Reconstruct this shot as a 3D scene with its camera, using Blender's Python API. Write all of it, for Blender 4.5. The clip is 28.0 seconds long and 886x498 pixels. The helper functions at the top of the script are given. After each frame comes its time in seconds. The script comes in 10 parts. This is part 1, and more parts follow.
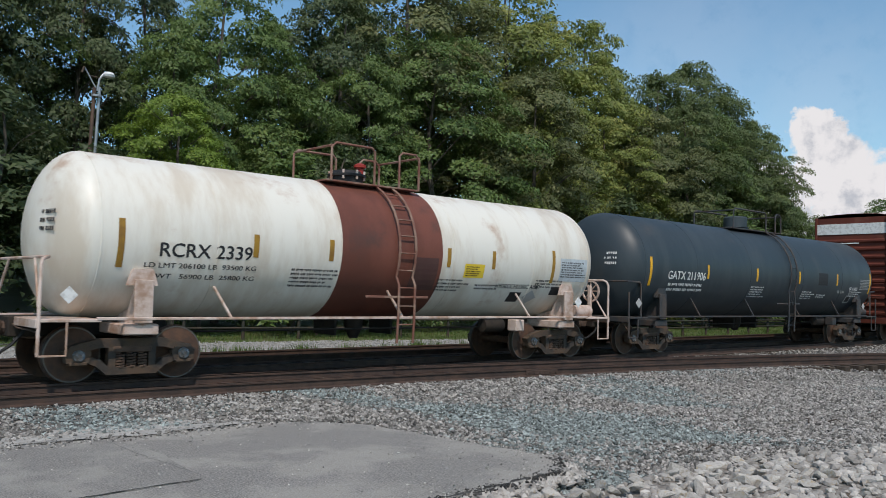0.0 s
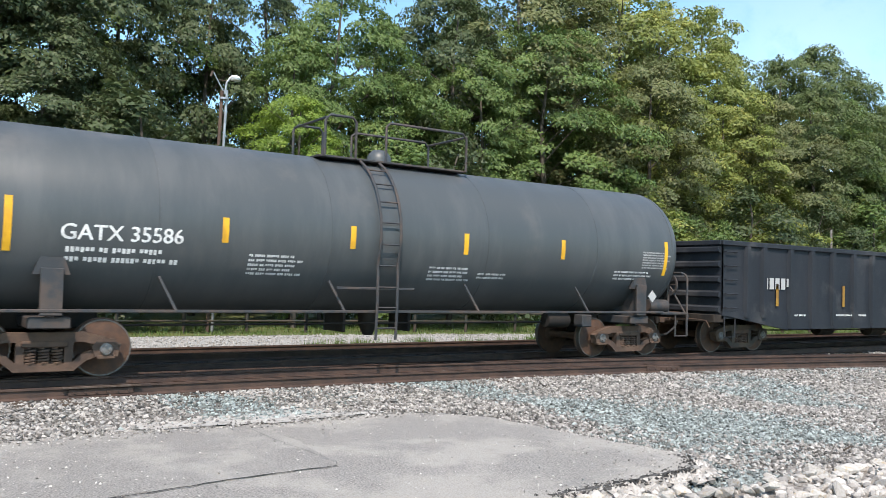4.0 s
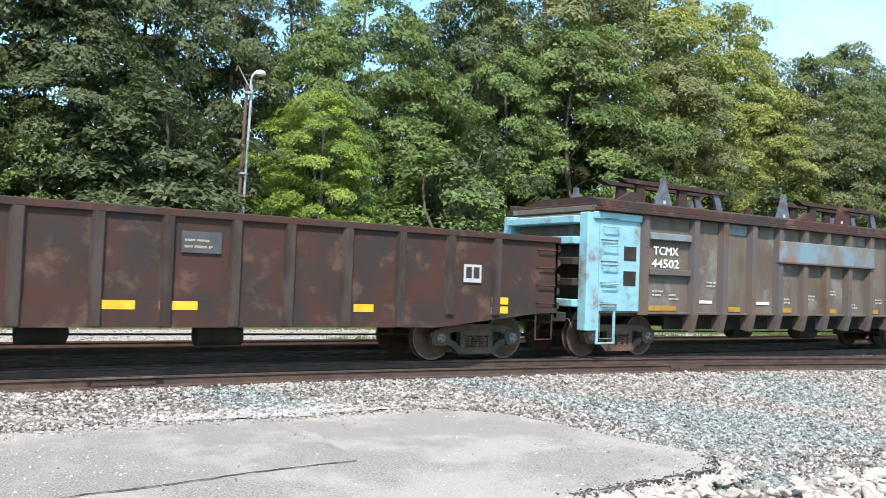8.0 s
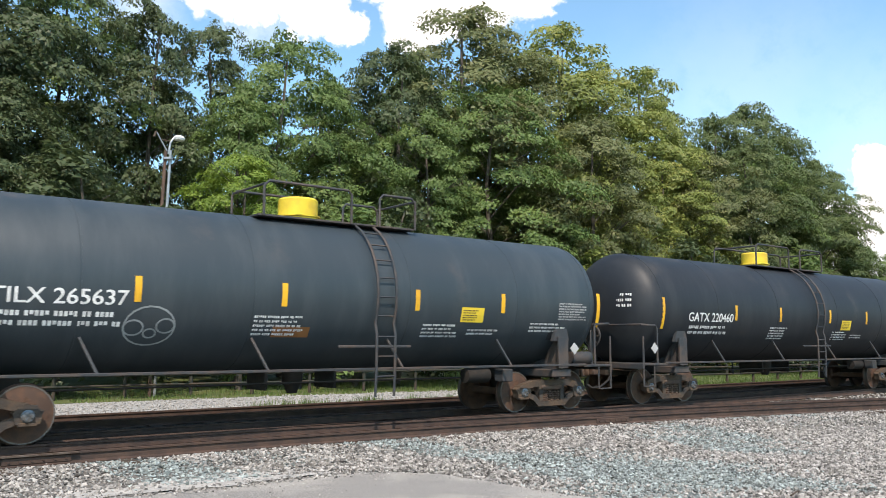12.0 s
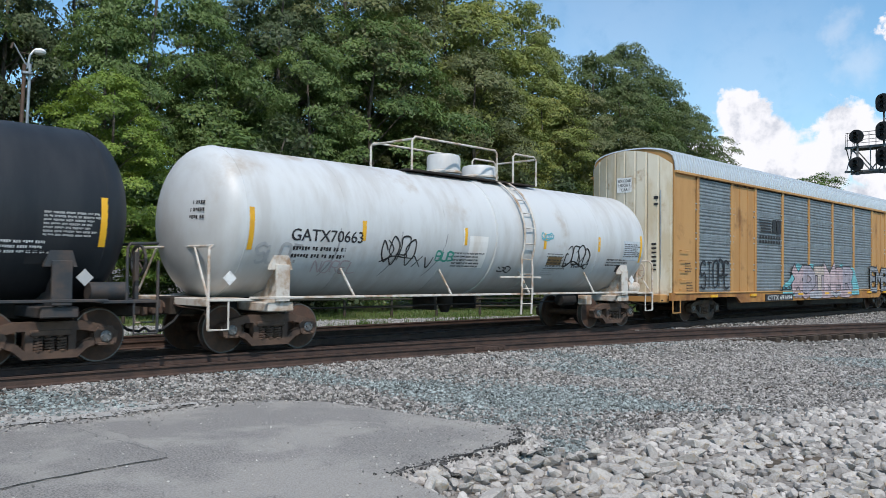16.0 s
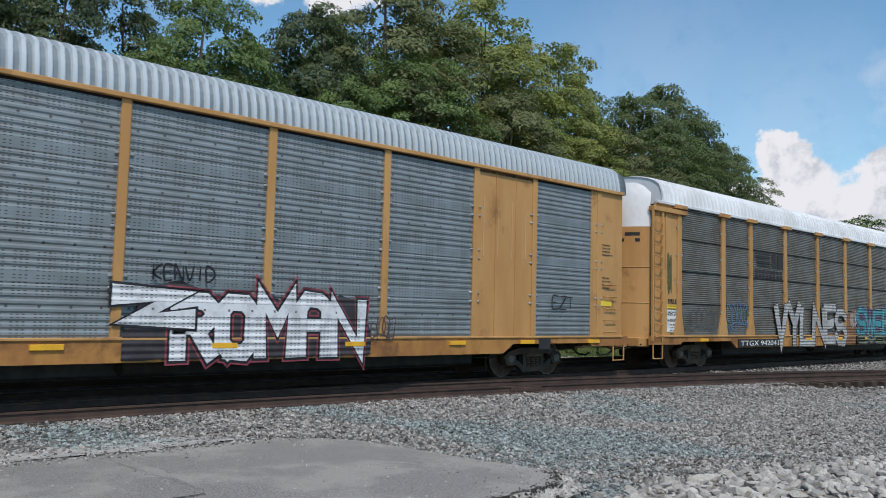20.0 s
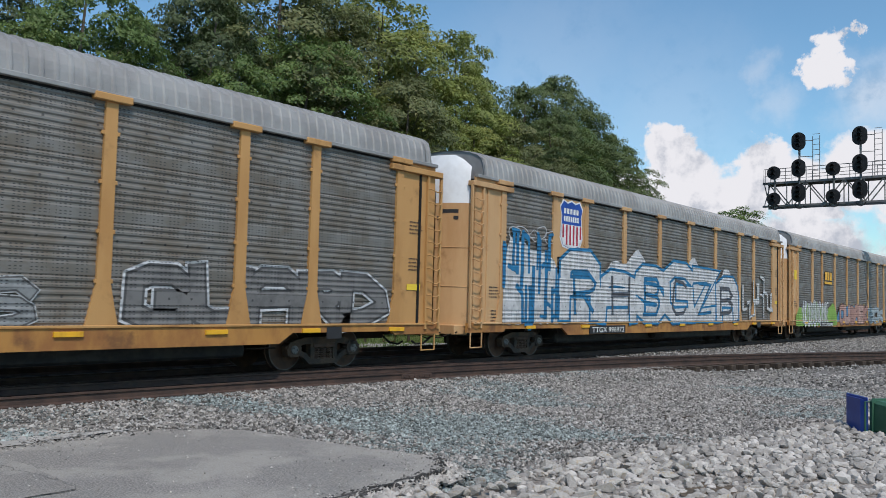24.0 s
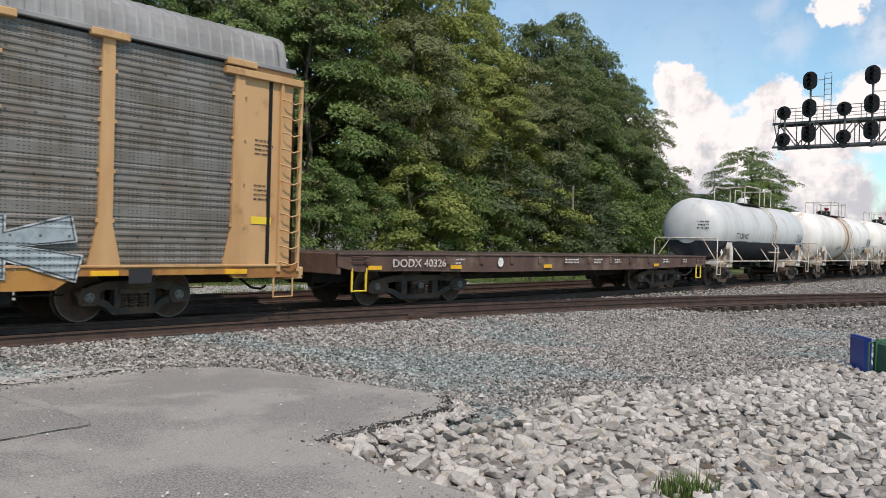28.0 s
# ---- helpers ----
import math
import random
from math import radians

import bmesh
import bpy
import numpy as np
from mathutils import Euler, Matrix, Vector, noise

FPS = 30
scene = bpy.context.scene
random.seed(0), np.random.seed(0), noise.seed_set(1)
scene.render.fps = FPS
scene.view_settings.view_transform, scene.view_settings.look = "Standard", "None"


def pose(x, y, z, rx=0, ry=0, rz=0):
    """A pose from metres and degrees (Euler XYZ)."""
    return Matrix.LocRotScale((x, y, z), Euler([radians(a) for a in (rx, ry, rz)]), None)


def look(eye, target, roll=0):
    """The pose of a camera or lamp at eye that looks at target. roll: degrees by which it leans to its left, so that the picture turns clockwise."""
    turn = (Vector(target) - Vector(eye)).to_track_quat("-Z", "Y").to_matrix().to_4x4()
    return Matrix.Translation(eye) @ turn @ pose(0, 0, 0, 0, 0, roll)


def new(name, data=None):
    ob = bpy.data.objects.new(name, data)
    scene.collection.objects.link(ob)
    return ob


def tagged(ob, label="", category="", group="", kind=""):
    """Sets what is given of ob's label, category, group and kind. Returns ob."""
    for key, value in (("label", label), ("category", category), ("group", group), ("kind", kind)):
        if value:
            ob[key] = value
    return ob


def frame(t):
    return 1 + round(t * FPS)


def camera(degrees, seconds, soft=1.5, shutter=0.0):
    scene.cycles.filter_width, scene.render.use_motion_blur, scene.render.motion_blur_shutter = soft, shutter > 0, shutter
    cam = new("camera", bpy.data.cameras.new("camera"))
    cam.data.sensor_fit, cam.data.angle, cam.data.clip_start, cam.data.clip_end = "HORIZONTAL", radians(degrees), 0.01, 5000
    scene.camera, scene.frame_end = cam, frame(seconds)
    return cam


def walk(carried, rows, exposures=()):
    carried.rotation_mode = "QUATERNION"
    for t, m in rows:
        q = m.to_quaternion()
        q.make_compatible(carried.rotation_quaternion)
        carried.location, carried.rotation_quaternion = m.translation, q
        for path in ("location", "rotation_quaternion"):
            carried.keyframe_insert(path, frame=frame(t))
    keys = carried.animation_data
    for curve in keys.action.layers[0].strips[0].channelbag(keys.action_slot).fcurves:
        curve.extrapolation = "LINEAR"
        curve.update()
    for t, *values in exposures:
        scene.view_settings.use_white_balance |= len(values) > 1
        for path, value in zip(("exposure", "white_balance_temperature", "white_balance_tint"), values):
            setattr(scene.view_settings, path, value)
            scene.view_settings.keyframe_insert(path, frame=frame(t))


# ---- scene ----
cam = camera(55.92, 28.0, soft=0.25, shutter=0.05)
PATH = [
    (0.0, pose(0.273, -0.037, 1.645, 92.91, -1.38, -41.72)),
    (0.5, pose(0.144, -0.065, 1.658, 92.18, -1.37, -40.77)),
    (1.0, pose(0.080, -0.052, 1.675, 91.19, -1.63, -39.26)),
    (1.5, pose(-0.032, -0.071, 1.654, 91.89, -2.27, -39.26)),
    (2.0, pose(-0.086, -0.044, 1.659, 91.49, -2.31, -39.48)),
    (2.5, pose(-0.157, -0.070, 1.650, 91.81, -1.06, -39.81)),
    (3.0, pose(-0.033, -0.005, 1.626, 92.37, -0.30, -37.43)),
    (3.5, pose(0.019, -0.012, 1.646, 92.49, -1.09, -35.47)),
    (5.5, pose(0.139, 0.010, 1.643, 91.83, -1.06, -32.19)),
    (6.0, pose(0.123, 0.041, 1.631, 91.70, -1.59, -31.59)),
    (6.5, pose(0.094, 0.023, 1.635, 91.82, -1.61, -31.15)),
    (7.0, pose(0.090, 0.023, 1.627, 92.07, -1.51, -31.74)),
    (7.5, pose(0.106, 0.072, 1.626, 92.09, -1.60, -32.17)),
    (8.0, pose(0.104, 0.057, 1.628, 92.05, -2.11, -32.67)),
    (8.5, pose(0.096, 0.054, 1.611, 92.31, -2.44, -33.66)),
    (9.0, pose(0.105, 0.097, 1.626, 91.81, -2.81, -34.67)),
    (9.5, pose(0.099, 0.077, 1.618, 92.35, -2.63, -34.66)),
    (10.0, pose(0.048, -0.019, 1.623, 93.97, -2.48, -36.23)),
    (10.5, pose(0.025, 0.042, 1.595, 95.68, -2.46, -37.64)),
    (11.0, pose(0.027, -0.010, 1.610, 96.07, -1.50, -37.31)),
    (11.5, pose(0.022, -0.030, 1.599, 96.46, -0.56, -37.76)),
    (12.0, pose(0.040, -0.032, 1.606, 96.32, -0.18, -37.72)),
    (12.5, pose(0.079, -0.050, 1.591, 95.61, -0.71, -37.55)),
    (14.5, pose(0.129, 0.058, 1.591, 92.24, -1.56, -37.42)),
    (15.0, pose(0.069, 0.041, 1.604, 91.93, -1.48, -39.88)),
    (15.5, pose(0.014, 0.031, 1.603, 91.97, -1.25, -43.57)),
    (16.0, pose(-0.036, 0.045, 1.589, 91.66, -0.68, -46.08)),
    (16.5, pose(-0.056, 0.023, 1.599, 92.77, -0.79, -46.19)),
    (17.0, pose(-0.019, 0.026, 1.596, 93.30, -0.93, -45.89)),
    (17.5, pose(-0.099, -0.006, 1.600, 93.37, -0.70, -46.33)),
    (18.0, pose(-0.125, 0.015, 1.607, 93.27, -0.27, -46.67)),
    (18.5, pose(-0.129, 0.005, 1.617, 93.83, -0.86, -45.58)),
    (19.0, pose(-0.111, -0.007, 1.610, 94.63, -1.22, -44.99)),
    (19.5, pose(-0.099, 0.018, 1.587, 94.91, -1.18, -44.80)),
    (20.0, pose(-0.088, 0.040, 1.596, 94.29, -1.40, -43.70)),
    (20.5, pose(-0.066, 0.046, 1.618, 93.61, -2.07, -42.85)),
    (21.0, pose(-0.094, 0.035, 1.610, 93.97, -2.85, -43.20)),
    (21.5, pose(-0.132, -0.003, 1.598, 95.14, -2.61, -44.36)),
    (22.0, pose(-0.061, -0.069, 1.576, 95.12, -1.95, -50.01)),
    (22.5, pose(0.028, 0.124, 1.572, 94.36, -1.63, -53.18)),
    (24.5, pose(-0.063, -0.074, 1.643, 93.33, -1.46, -50.35)),
    (25.0, pose(-0.104, -0.065, 1.628, 93.45, -1.60, -50.72)),
    (25.5, pose(-0.060, -0.038, 1.636, 93.26, -2.04, -50.37)),
    (26.0, pose(-0.079, -0.058, 1.650, 92.95, -2.92, -50.33)),
    (26.5, pose(-0.069, -0.045, 1.633, 92.88, -3.08, -49.74)),
    (27.0, pose(-0.072, -0.053, 1.629, 92.68, -2.47, -49.74)),
    (27.5, pose(-0.058, -0.048, 1.627, 91.75, -1.88, -50.38)),
    (28.0, pose(-0.019, -0.022, 1.629, 89.41, -1.62, -50.40)),
]
EXPOSURE = [(0.0, -0.25, 6800, 14), (0.5, -0.2, 6800, 14), (1.0, -0.1, 6800, 14), (2.0, 0.52, 7050, 16), (3.0, 0.42, 7050, 16), (3.5, 0.62, 7050, 16), (5.5, 1.12, 7050, 16), (6.0, 1.17, 7050, 16), (7.0, 1.07, 7050, 16), (8.0, 1.17, 7050, 16), (9.0, 0.65, 6950, 14), (9.5, 0.0, 6600, 14), (10.0, -0.4, 6600, 14), (11.0, -0.45, 6600, 14), (12.0, 0.7, 7250, 16), (12.5, 0.8, 7250, 16), (14.5, 0.9, 7250, 16), (15.0, 0.8, 7250, 16), (15.5, 0.4, 6900, 14), (16.0, 0.05, 6550, 14), (17.0, -0.38, 6550, 14), (18.0, -0.2, 6500, 14), (20.0, -0.2, 6550, 14), (21.0, -0.1, 6550, 14), (22.0, -0.1, 6550, 14), (22.5, -0.2, 6550, 14), (25.0, -0.18, 6700, 15), (26.0, -0.2, 7000, 16), (27.0, -0.2, 7250, 17), (28.0, 0.06, 7300, 18)]
walk(cam, PATH, EXPOSURE)

# ---- sky and sun ----
SUN_WAY = Vector((-0.42, -0.62, 1.0)).normalized()
# heads of the clouds: bearing, height and half width in degrees, density
CLOUDS = [(66.6, 8.0, 3.0, 1), (65.6, 10.4, 1.9, 1), (63.4, 6.6, 2.8, 1), (69.4, 6.4, 2.9, 1), (71.6, 8.8, 2.2, 1), (74.0, 7.4, 2.6, 1), (77.5, 8.4, 3.0, 1), (82, 7, 4.2, 1), (60, 4.5, 3.6, 1), (54, 3, 4, 1),
          (67, 2.5, 4.5, 1), (74, 2.5, 4.5, 1), (82, 2.5, 4.5, 1), (90, 5, 5, 1), (75.4, 14.6, 1.5, 1), (75.9, 16.2, 1.35, 1), (77.0, 17.0, 0.9, 1), (71.4, 15.0, 1.6, 0.3), (72.6, 12.8, 2.0, 0.3), (78.5, 13.0, 3.0, 0.5), (80.5, 10.5, 3.5, 0.6),
          (21.5, 23.8, 2.6, 1), (24.6, 23.4, 2.9, 1), (28.2, 22.4, 2.8, 1), (30.6, 21.2, 1.7, 1), (33, 24.6, 2.2, 1), (36.4, 22.0, 3.0, 1), (40, 23.5, 3.2, 1), (44, 23.6, 2.3, 1), (24.5, 20.6, 2.6, 0.3), (17, 21.5, 3, 0.35), (58, 15, 9.0, 0.14), (66, 12, 8.0, 0.16)]
world = bpy.data.worlds.new("sky")
scene.world = world
world.use_nodes = True
wt = world.node_tree
wt.nodes.clear()
w_out = wt.nodes.new("ShaderNodeOutputWorld")
w_bg = wt.nodes.new("ShaderNodeBackground")
w_sky = wt.nodes.new("ShaderNodeTexSky")
w_sky.sky_type = "NISHITA"
w_sky.sun_disc = False
w_sky.sun_elevation = math.asin(SUN_WAY.z)
w_sky.sun_rotation = math.atan2(SUN_WAY.x, SUN_WAY.y)
w_sky.air_density, w_sky.dust_density, w_sky.ozone_density = 1.0, 0.6, 1.6
w_geo = wt.nodes.new("ShaderNodeTexCoord")
L = wt.links.new


def w_math(op, a, b=None, c=None):
    n = wt.nodes.new("ShaderNodeMath")
    n.operation = op
    for i, q in enumerate((a, b, c)):
        if q is not None:
            if isinstance(q, (int, float)):
                n.inputs[i].default_value = q
            else:
                L(q, n.inputs[i])
    return n.outputs[0]


def w_cloud_noise(scale, detail, rough=0.55):
    n = wt.nodes.new("ShaderNodeTexNoise")
    n.inputs["Scale"].default_value, n.inputs["Detail"].default_value, n.inputs["Roughness"].default_value = scale, detail, rough
    L(w_geo.outputs["Generated"], n.inputs["Vector"])
    return n


def w_range(value, lo, hi, a=0.0, b=1.0):
    n = wt.nodes.new("ShaderNodeMapRange")
    n.interpolation_type = "SMOOTHSTEP"
    for k, q in zip(("From Min", "From Max", "To Min", "To Max"), (lo, hi, a, b)):
        n.inputs[k].default_value = q
    L(value, n.inputs["Value"])
    return n.outputs["Result"]


# cumulus banks: swollen heads, the edges broken up by billowing noise
w_billow, w_fine = w_cloud_noise(17.0, 7.0, 0.6), w_cloud_noise(55.0, 5.0, 0.6)
w_warp = wt.nodes.new("ShaderNodeVectorMath")
w_warp.operation = "MULTIPLY_ADD"
L(w_billow.outputs["Color"], w_warp.inputs[0])
w_warp.inputs[1].default_value = (0.07, 0.07, 0.055)
w_base = wt.nodes.new("ShaderNodeVectorMath")
w_base.operation = "ADD"
L(w_geo.outputs["Generated"], w_base.inputs[0])
w_base.inputs[1].default_value = (-0.052, -0.052, -0.0425)
w_curl = wt.nodes.new("ShaderNodeVectorMath")
w_curl.operation = "MULTIPLY_ADD"
L(w_fine.outputs["Color"], w_curl.inputs[0])
w_curl.inputs[1].default_value = (0.034, 0.034, 0.03)
L(w_base.outputs[0], w_curl.inputs[2])
L(w_curl.outputs[0], w_warp.inputs[2])
w_sum = 0.0
for az, el, wide, thick_ in CLOUDS:
    c = Vector((math.sin(radians(az)) * math.cos(radians(el)), math.cos(radians(az)) * math.cos(radians(el)), math.sin(radians(el))))
    d = wt.nodes.new("ShaderNodeVectorMath")
    d.operation = "DISTANCE"
    L(w_warp.outputs[0], d.inputs[0])
    d.inputs[1].default_value = c
    w_sum = w_math("MAXIMUM", w_range(d.outputs["Value"], radians(wide) * (1.0 if thick_ == 1 else 1.25), radians(wide) * (0.72 if thick_ == 1 else 0.0), 0.0, thick_), w_sum)
# scattered fair-weather clouds higher up
w_sep = wt.nodes.new("ShaderNodeSeparateXYZ")
L(w_geo.outputs["Generated"], w_sep.inputs["Vector"])
w_high = w_math("MULTIPLY", w_range(w_cloud_noise(2.6, 9.0, 0.56).outputs["Fac"], 0.53, 0.64), w_range(w_sep.outputs["Z"], 0.42, 0.52))
w_all = w_math("MAXIMUM", w_sum, w_high)
w_shade = wt.nodes.new("ShaderNodeMix")
w_shade.data_type = "RGBA"
w_shade.inputs["A"].default_value = (4.3, 4.75, 5.4, 1)
w_shade.inputs["B"].default_value = (7.4, 7.6, 7.9, 1)
w_lift = wt.nodes.new("ShaderNodeSeparateXYZ")
L(w_warp.outputs[0], w_lift.inputs["Vector"])
L(w_range(w_math("ADD", w_math("MULTIPLY_ADD", w_fine.outputs["Fac"], 0.35, w_math("MULTIPLY", w_billow.outputs["Fac"], 0.65)), w_math("MULTIPLY", w_range(w_lift.outputs["Z"], 0.05, 0.15), 0.12)), 0.44, 0.62), w_shade.inputs["Factor"])
w_tint = wt.nodes.new("ShaderNodeMix")
w_tint.data_type, w_tint.blend_type = "RGBA", "MULTIPLY"
w_tint.inputs["Factor"].default_value = 1.0
w_tint.inputs["B"].default_value = (0.94, 1.30, 1.34, 1)
L(w_sky.outputs["Color"], w_tint.inputs["A"])
w_mix = wt.nodes.new("ShaderNodeMix")
w_mix.data_type = "RGBA"
L(w_all, w_mix.inputs["Factor"])
L(w_tint.outputs["Result"], w_mix.inputs["A"])
L(w_shade.outputs["Result"], w_mix.inputs["B"])
L(w_mix.outputs["Result"], w_bg.inputs["Color"])
w_bg.inputs["Strength"].default_value = 0.125
L(w_bg.outputs["Background"], w_out.inputs["Surface"])

sun_data = bpy.data.lights.new("sun", "SUN")
sun_data.energy, sun_data.angle, sun_data.color = 3.1, radians(0.6), (1.0, 0.95, 0.88)
sun = new("sun", sun_data)
sun.matrix_basis = look(SUN_WAY * 100, (0, 0, 0))


# ---- materials ----
def material(name, color, rough=0.6, metal=0.0, second=None, amount=0.5, scale=2.0, stretch=(1, 1, 1), bump=0.2, bump_scale=60.0,
             third=None, third_amount=0.35, third_scale=0.7, island=0.0, each=0.0, sharp=0.12, third_mix=1.0):
    """Paint, metal, stone: a base colour, a second in blotches or streaks, a third in larger stains, and fine relief."""
    m = bpy.data.materials.new(name)
    m.use_nodes = True
    t = m.node_tree
    b = t.nodes["Principled BSDF"]
    b.inputs["Roughness"].default_value, b.inputs["Metallic"].default_value = rough, metal
    b.inputs["Specular IOR Level"].default_value = 0.5 if rough < 0.5 or metal > 0.1 else 0.28
    co = t.nodes.new("ShaderNodeTexCoord")
    out = None

    def noisy(sc, st, detail=6.0):
        mp = t.nodes.new("ShaderNodeMapping")
        mp.inputs["Scale"].default_value = st
        t.links.new(co.outputs["Object"], mp.inputs["Vector"])
        n = t.nodes.new("ShaderNodeTexNoise")
        n.inputs["Scale"].default_value, n.inputs["Detail"].default_value, n.inputs["Roughness"].default_value = sc, detail, 0.62
        t.links.new(mp.outputs["Vector"], n.inputs["Vector"])
        return n.outputs["Fac"]

    def mixed(fac, lo, hi, a, c, most=1.0):
        r = t.nodes.new("ShaderNodeMapRange")
        r.interpolation_type = "SMOOTHSTEP"
        r.inputs["From Min"].default_value, r.inputs["From Max"].default_value = lo, hi
        r.inputs["To Max"].default_value = most
        t.links.new(fac, r.inputs["Value"])
        x = t.nodes.new("ShaderNodeMix")
        x.data_type = "RGBA"
        t.links.new(r.outputs["Result"], x.inputs["Factor"])
        if a is None:
            x.inputs["A"].default_value = (*color, 1)
        else:
            t.links.new(a, x.inputs["A"])
        x.inputs["B"].default_value = (*c, 1)
        return x.outputs["Result"]

    if second:
        mid = 0.62 - 0.24 * amount
        out = mixed(noisy(scale, stretch), mid - sharp, mid + sharp, out, second)
    if third:
        mid = 0.64 - 0.24 * third_amount
        out = mixed(noisy(third_scale, (1, 1, 1), 8.0), mid - 0.06, mid + 0.1, out, third, third_mix)
    if island or each:
        src = t.nodes.new("ShaderNodeNewGeometry").outputs["Random Per Island"] if island else t.nodes.new("ShaderNodeObjectInfo").outputs["Random"]
        h = t.nodes.new("ShaderNodeHueSaturation")
        k = island or each
        v = t.nodes.new("ShaderNodeMapRange")
        v.inputs["To Min"].default_value, v.inputs["To Max"].default_value = 1 - k, 1 + k
        t.links.new(src, v.inputs["Value"])
        t.links.new(v.outputs["Result"], h.inputs["Value"])
        if out is None:
            h.inputs["Color"].default_value = (*color, 1)
        else:
            t.links.new(out, h.inputs["Color"])
        out = h.outputs["Color"]
    if out is None:
        b.inputs["Base Color"].default_value = (*color, 1)
    else:
        t.links.new(out, b.inputs["Base Color"])
    if bump:
        bp = t.nodes.new("ShaderNodeBump")
        bp.inputs["Strength"].default_value, bp.inputs["Distance"].default_value = bump, 0.02
        t.links.new(noisy(bump_scale, (1, 1, 1), 4.0), bp.inputs["Height"])
        t.links.new(bp.outputs["Normal"], b.inputs["Normal"])
    return m


def punched(m, relief=0.0):
    """Adds rows of small vent slots, bolt heads along the flat bands and, for paint on ribbed sheet, the ribs' relief."""
    t = m.node_tree
    b = t.nodes["Principled BSDF"]
    src = b.inputs["Base Color"].links[0].from_socket
    co = t.nodes.new("ShaderNodeTexCoord")
    s = t.nodes.new("ShaderNodeSeparateXYZ")
    t.links.new(co.outputs["Object"], s.inputs["Vector"])

    def calc(op, a, c=0.0):
        n = t.nodes.new("ShaderNodeMath")
        n.operation = op
        for k, q in enumerate((a, c)):
            if isinstance(q, (int, float)):
                n.inputs[k].default_value = q
            else:
                t.links.new(q, n.inputs[k])
        return n.outputs[0]

    def band(sock, period, share, start=0.0):
        return calc("LESS_THAN", calc("FRACT", calc("MULTIPLY", calc("ADD", sock, start), 1 / period)), share)

    x, z = s.outputs["X"], s.outputs["Z"]
    row = calc("ADD", z, 0.118 * 20 - 1.04)
    slots = calc("MULTIPLY", calc("MULTIPLY", band(x, 0.084, 0.5, 20.0), band(x, 0.36, 0.74, 20.0)), calc("MAXIMUM", band(row, 0.118, 0.17), band(row, 0.118, 0.12, 0.045)))
    flat = band(z, 0.98, 0.24, 9.8 * 2 - 1.04 + 0.61)
    slots = calc("MULTIPLY", slots, calc("SUBTRACT", 1.0, flat))
    bolts = calc("MULTIPLY", band(x, 0.47, 0.09, 20.0), band(z, 0.98, 0.045, 9.8 * 2 - 1.04 + 0.52))
    dark = t.nodes.new("ShaderNodeMix")
    dark.data_type = "RGBA"
    t.links.new(calc("MULTIPLY", calc("MAXIMUM", slots, bolts), 0.8), dark.inputs["Factor"])
    t.links.new(src, dark.inputs["A"])
    dark.inputs["B"].default_value = (0.035, 0.035, 0.035, 1)
    t.links.new(dark.outputs["Result"], b.inputs["Base Color"])
    if relief:
        bp = t.nodes.new("ShaderNodeBump")
        bp.inputs["Strength"].default_value, bp.inputs["Distance"].default_value = relief, 0.02
        t.links.new(calc("MULTIPLY", calc("SINE", calc("MULTIPLY", row, 2 * math.pi / 0.118)), calc("SUBTRACT", 1.0, flat)), bp.inputs["Height"])
        t.links.new(bp.outputs["Normal"], b.inputs["Normal"])
    return m


def perforated(name, color, dirt):
    """Galvanised sheet with rows of small vent slots and brown dust."""
    return punched(material(name, color, 0.55, 0.35, dirt, 0.5, 0.9, (1, 1, 1.6), 0.1, 40, third=(color[0] * 0.72, color[1] * 0.72, color[2] * 0.7), third_scale=0.35))


def foliage(name, dark, light, tip):
    """Leaves: each one a shade of its own, some light through them."""
    m = bpy.data.materials.new(name)
    m.use_nodes = True
    t = m.node_tree
    b = t.nodes["Principled BSDF"]
    b.inputs["Roughness"].default_value = 0.55
    g = t.nodes.new("ShaderNodeNewGeometry")
    r = t.nodes.new("ShaderNodeValToRGB")
    e = r.color_ramp.elements
    e[0].color, e[1].color = (*dark, 1), (*tip, 1)
    e.new(0.6).color = (*light, 1)
    co = t.nodes.new("ShaderNodeTexCoord")
    n = t.nodes.new("ShaderNodeTexNoise")
    n.inputs["Scale"].default_value = 0.35
    t.links.new(co.outputs["Object"], n.inputs["Vector"])
    a = t.nodes.new("ShaderNodeMath")
    a.operation = "MULTIPLY_ADD"
    a.inputs[1].default_value = 0.42
    t.links.new(g.outputs["Random Per Island"], a.inputs[0])
    k = t.nodes.new("ShaderNodeMapRange")
    k.inputs["From Min"].default_value, k.inputs["From Max"].default_value = 0.3, 0.7
    k.inputs["To Min"].default_value, k.inputs["To Max"].default_value = 0.0, 0.45
    t.links.new(n.outputs["Fac"], k.inputs["Value"])
    t.links.new(k.outputs["Result"], a.inputs[2])
    t.links.new(a.outputs[0], r.inputs["Fac"])
    t.links.new(r.outputs["Color"], b.inputs["Base Color"])
    tr = t.nodes.new("ShaderNodeBsdfTranslucent")
    t.links.new(r.outputs["Color"], tr.inputs["Color"])
    mx = t.nodes.new("ShaderNodeMixShader")
    mx.inputs[0].default_value = 0.36
    t.links.new(b.outputs[0], mx.inputs[1])
    t.links.new(tr.outputs[0], mx.inputs[2])
    t.links.new(mx.outputs[0], t.nodes["Material Output"].inputs["Surface"])
    return m


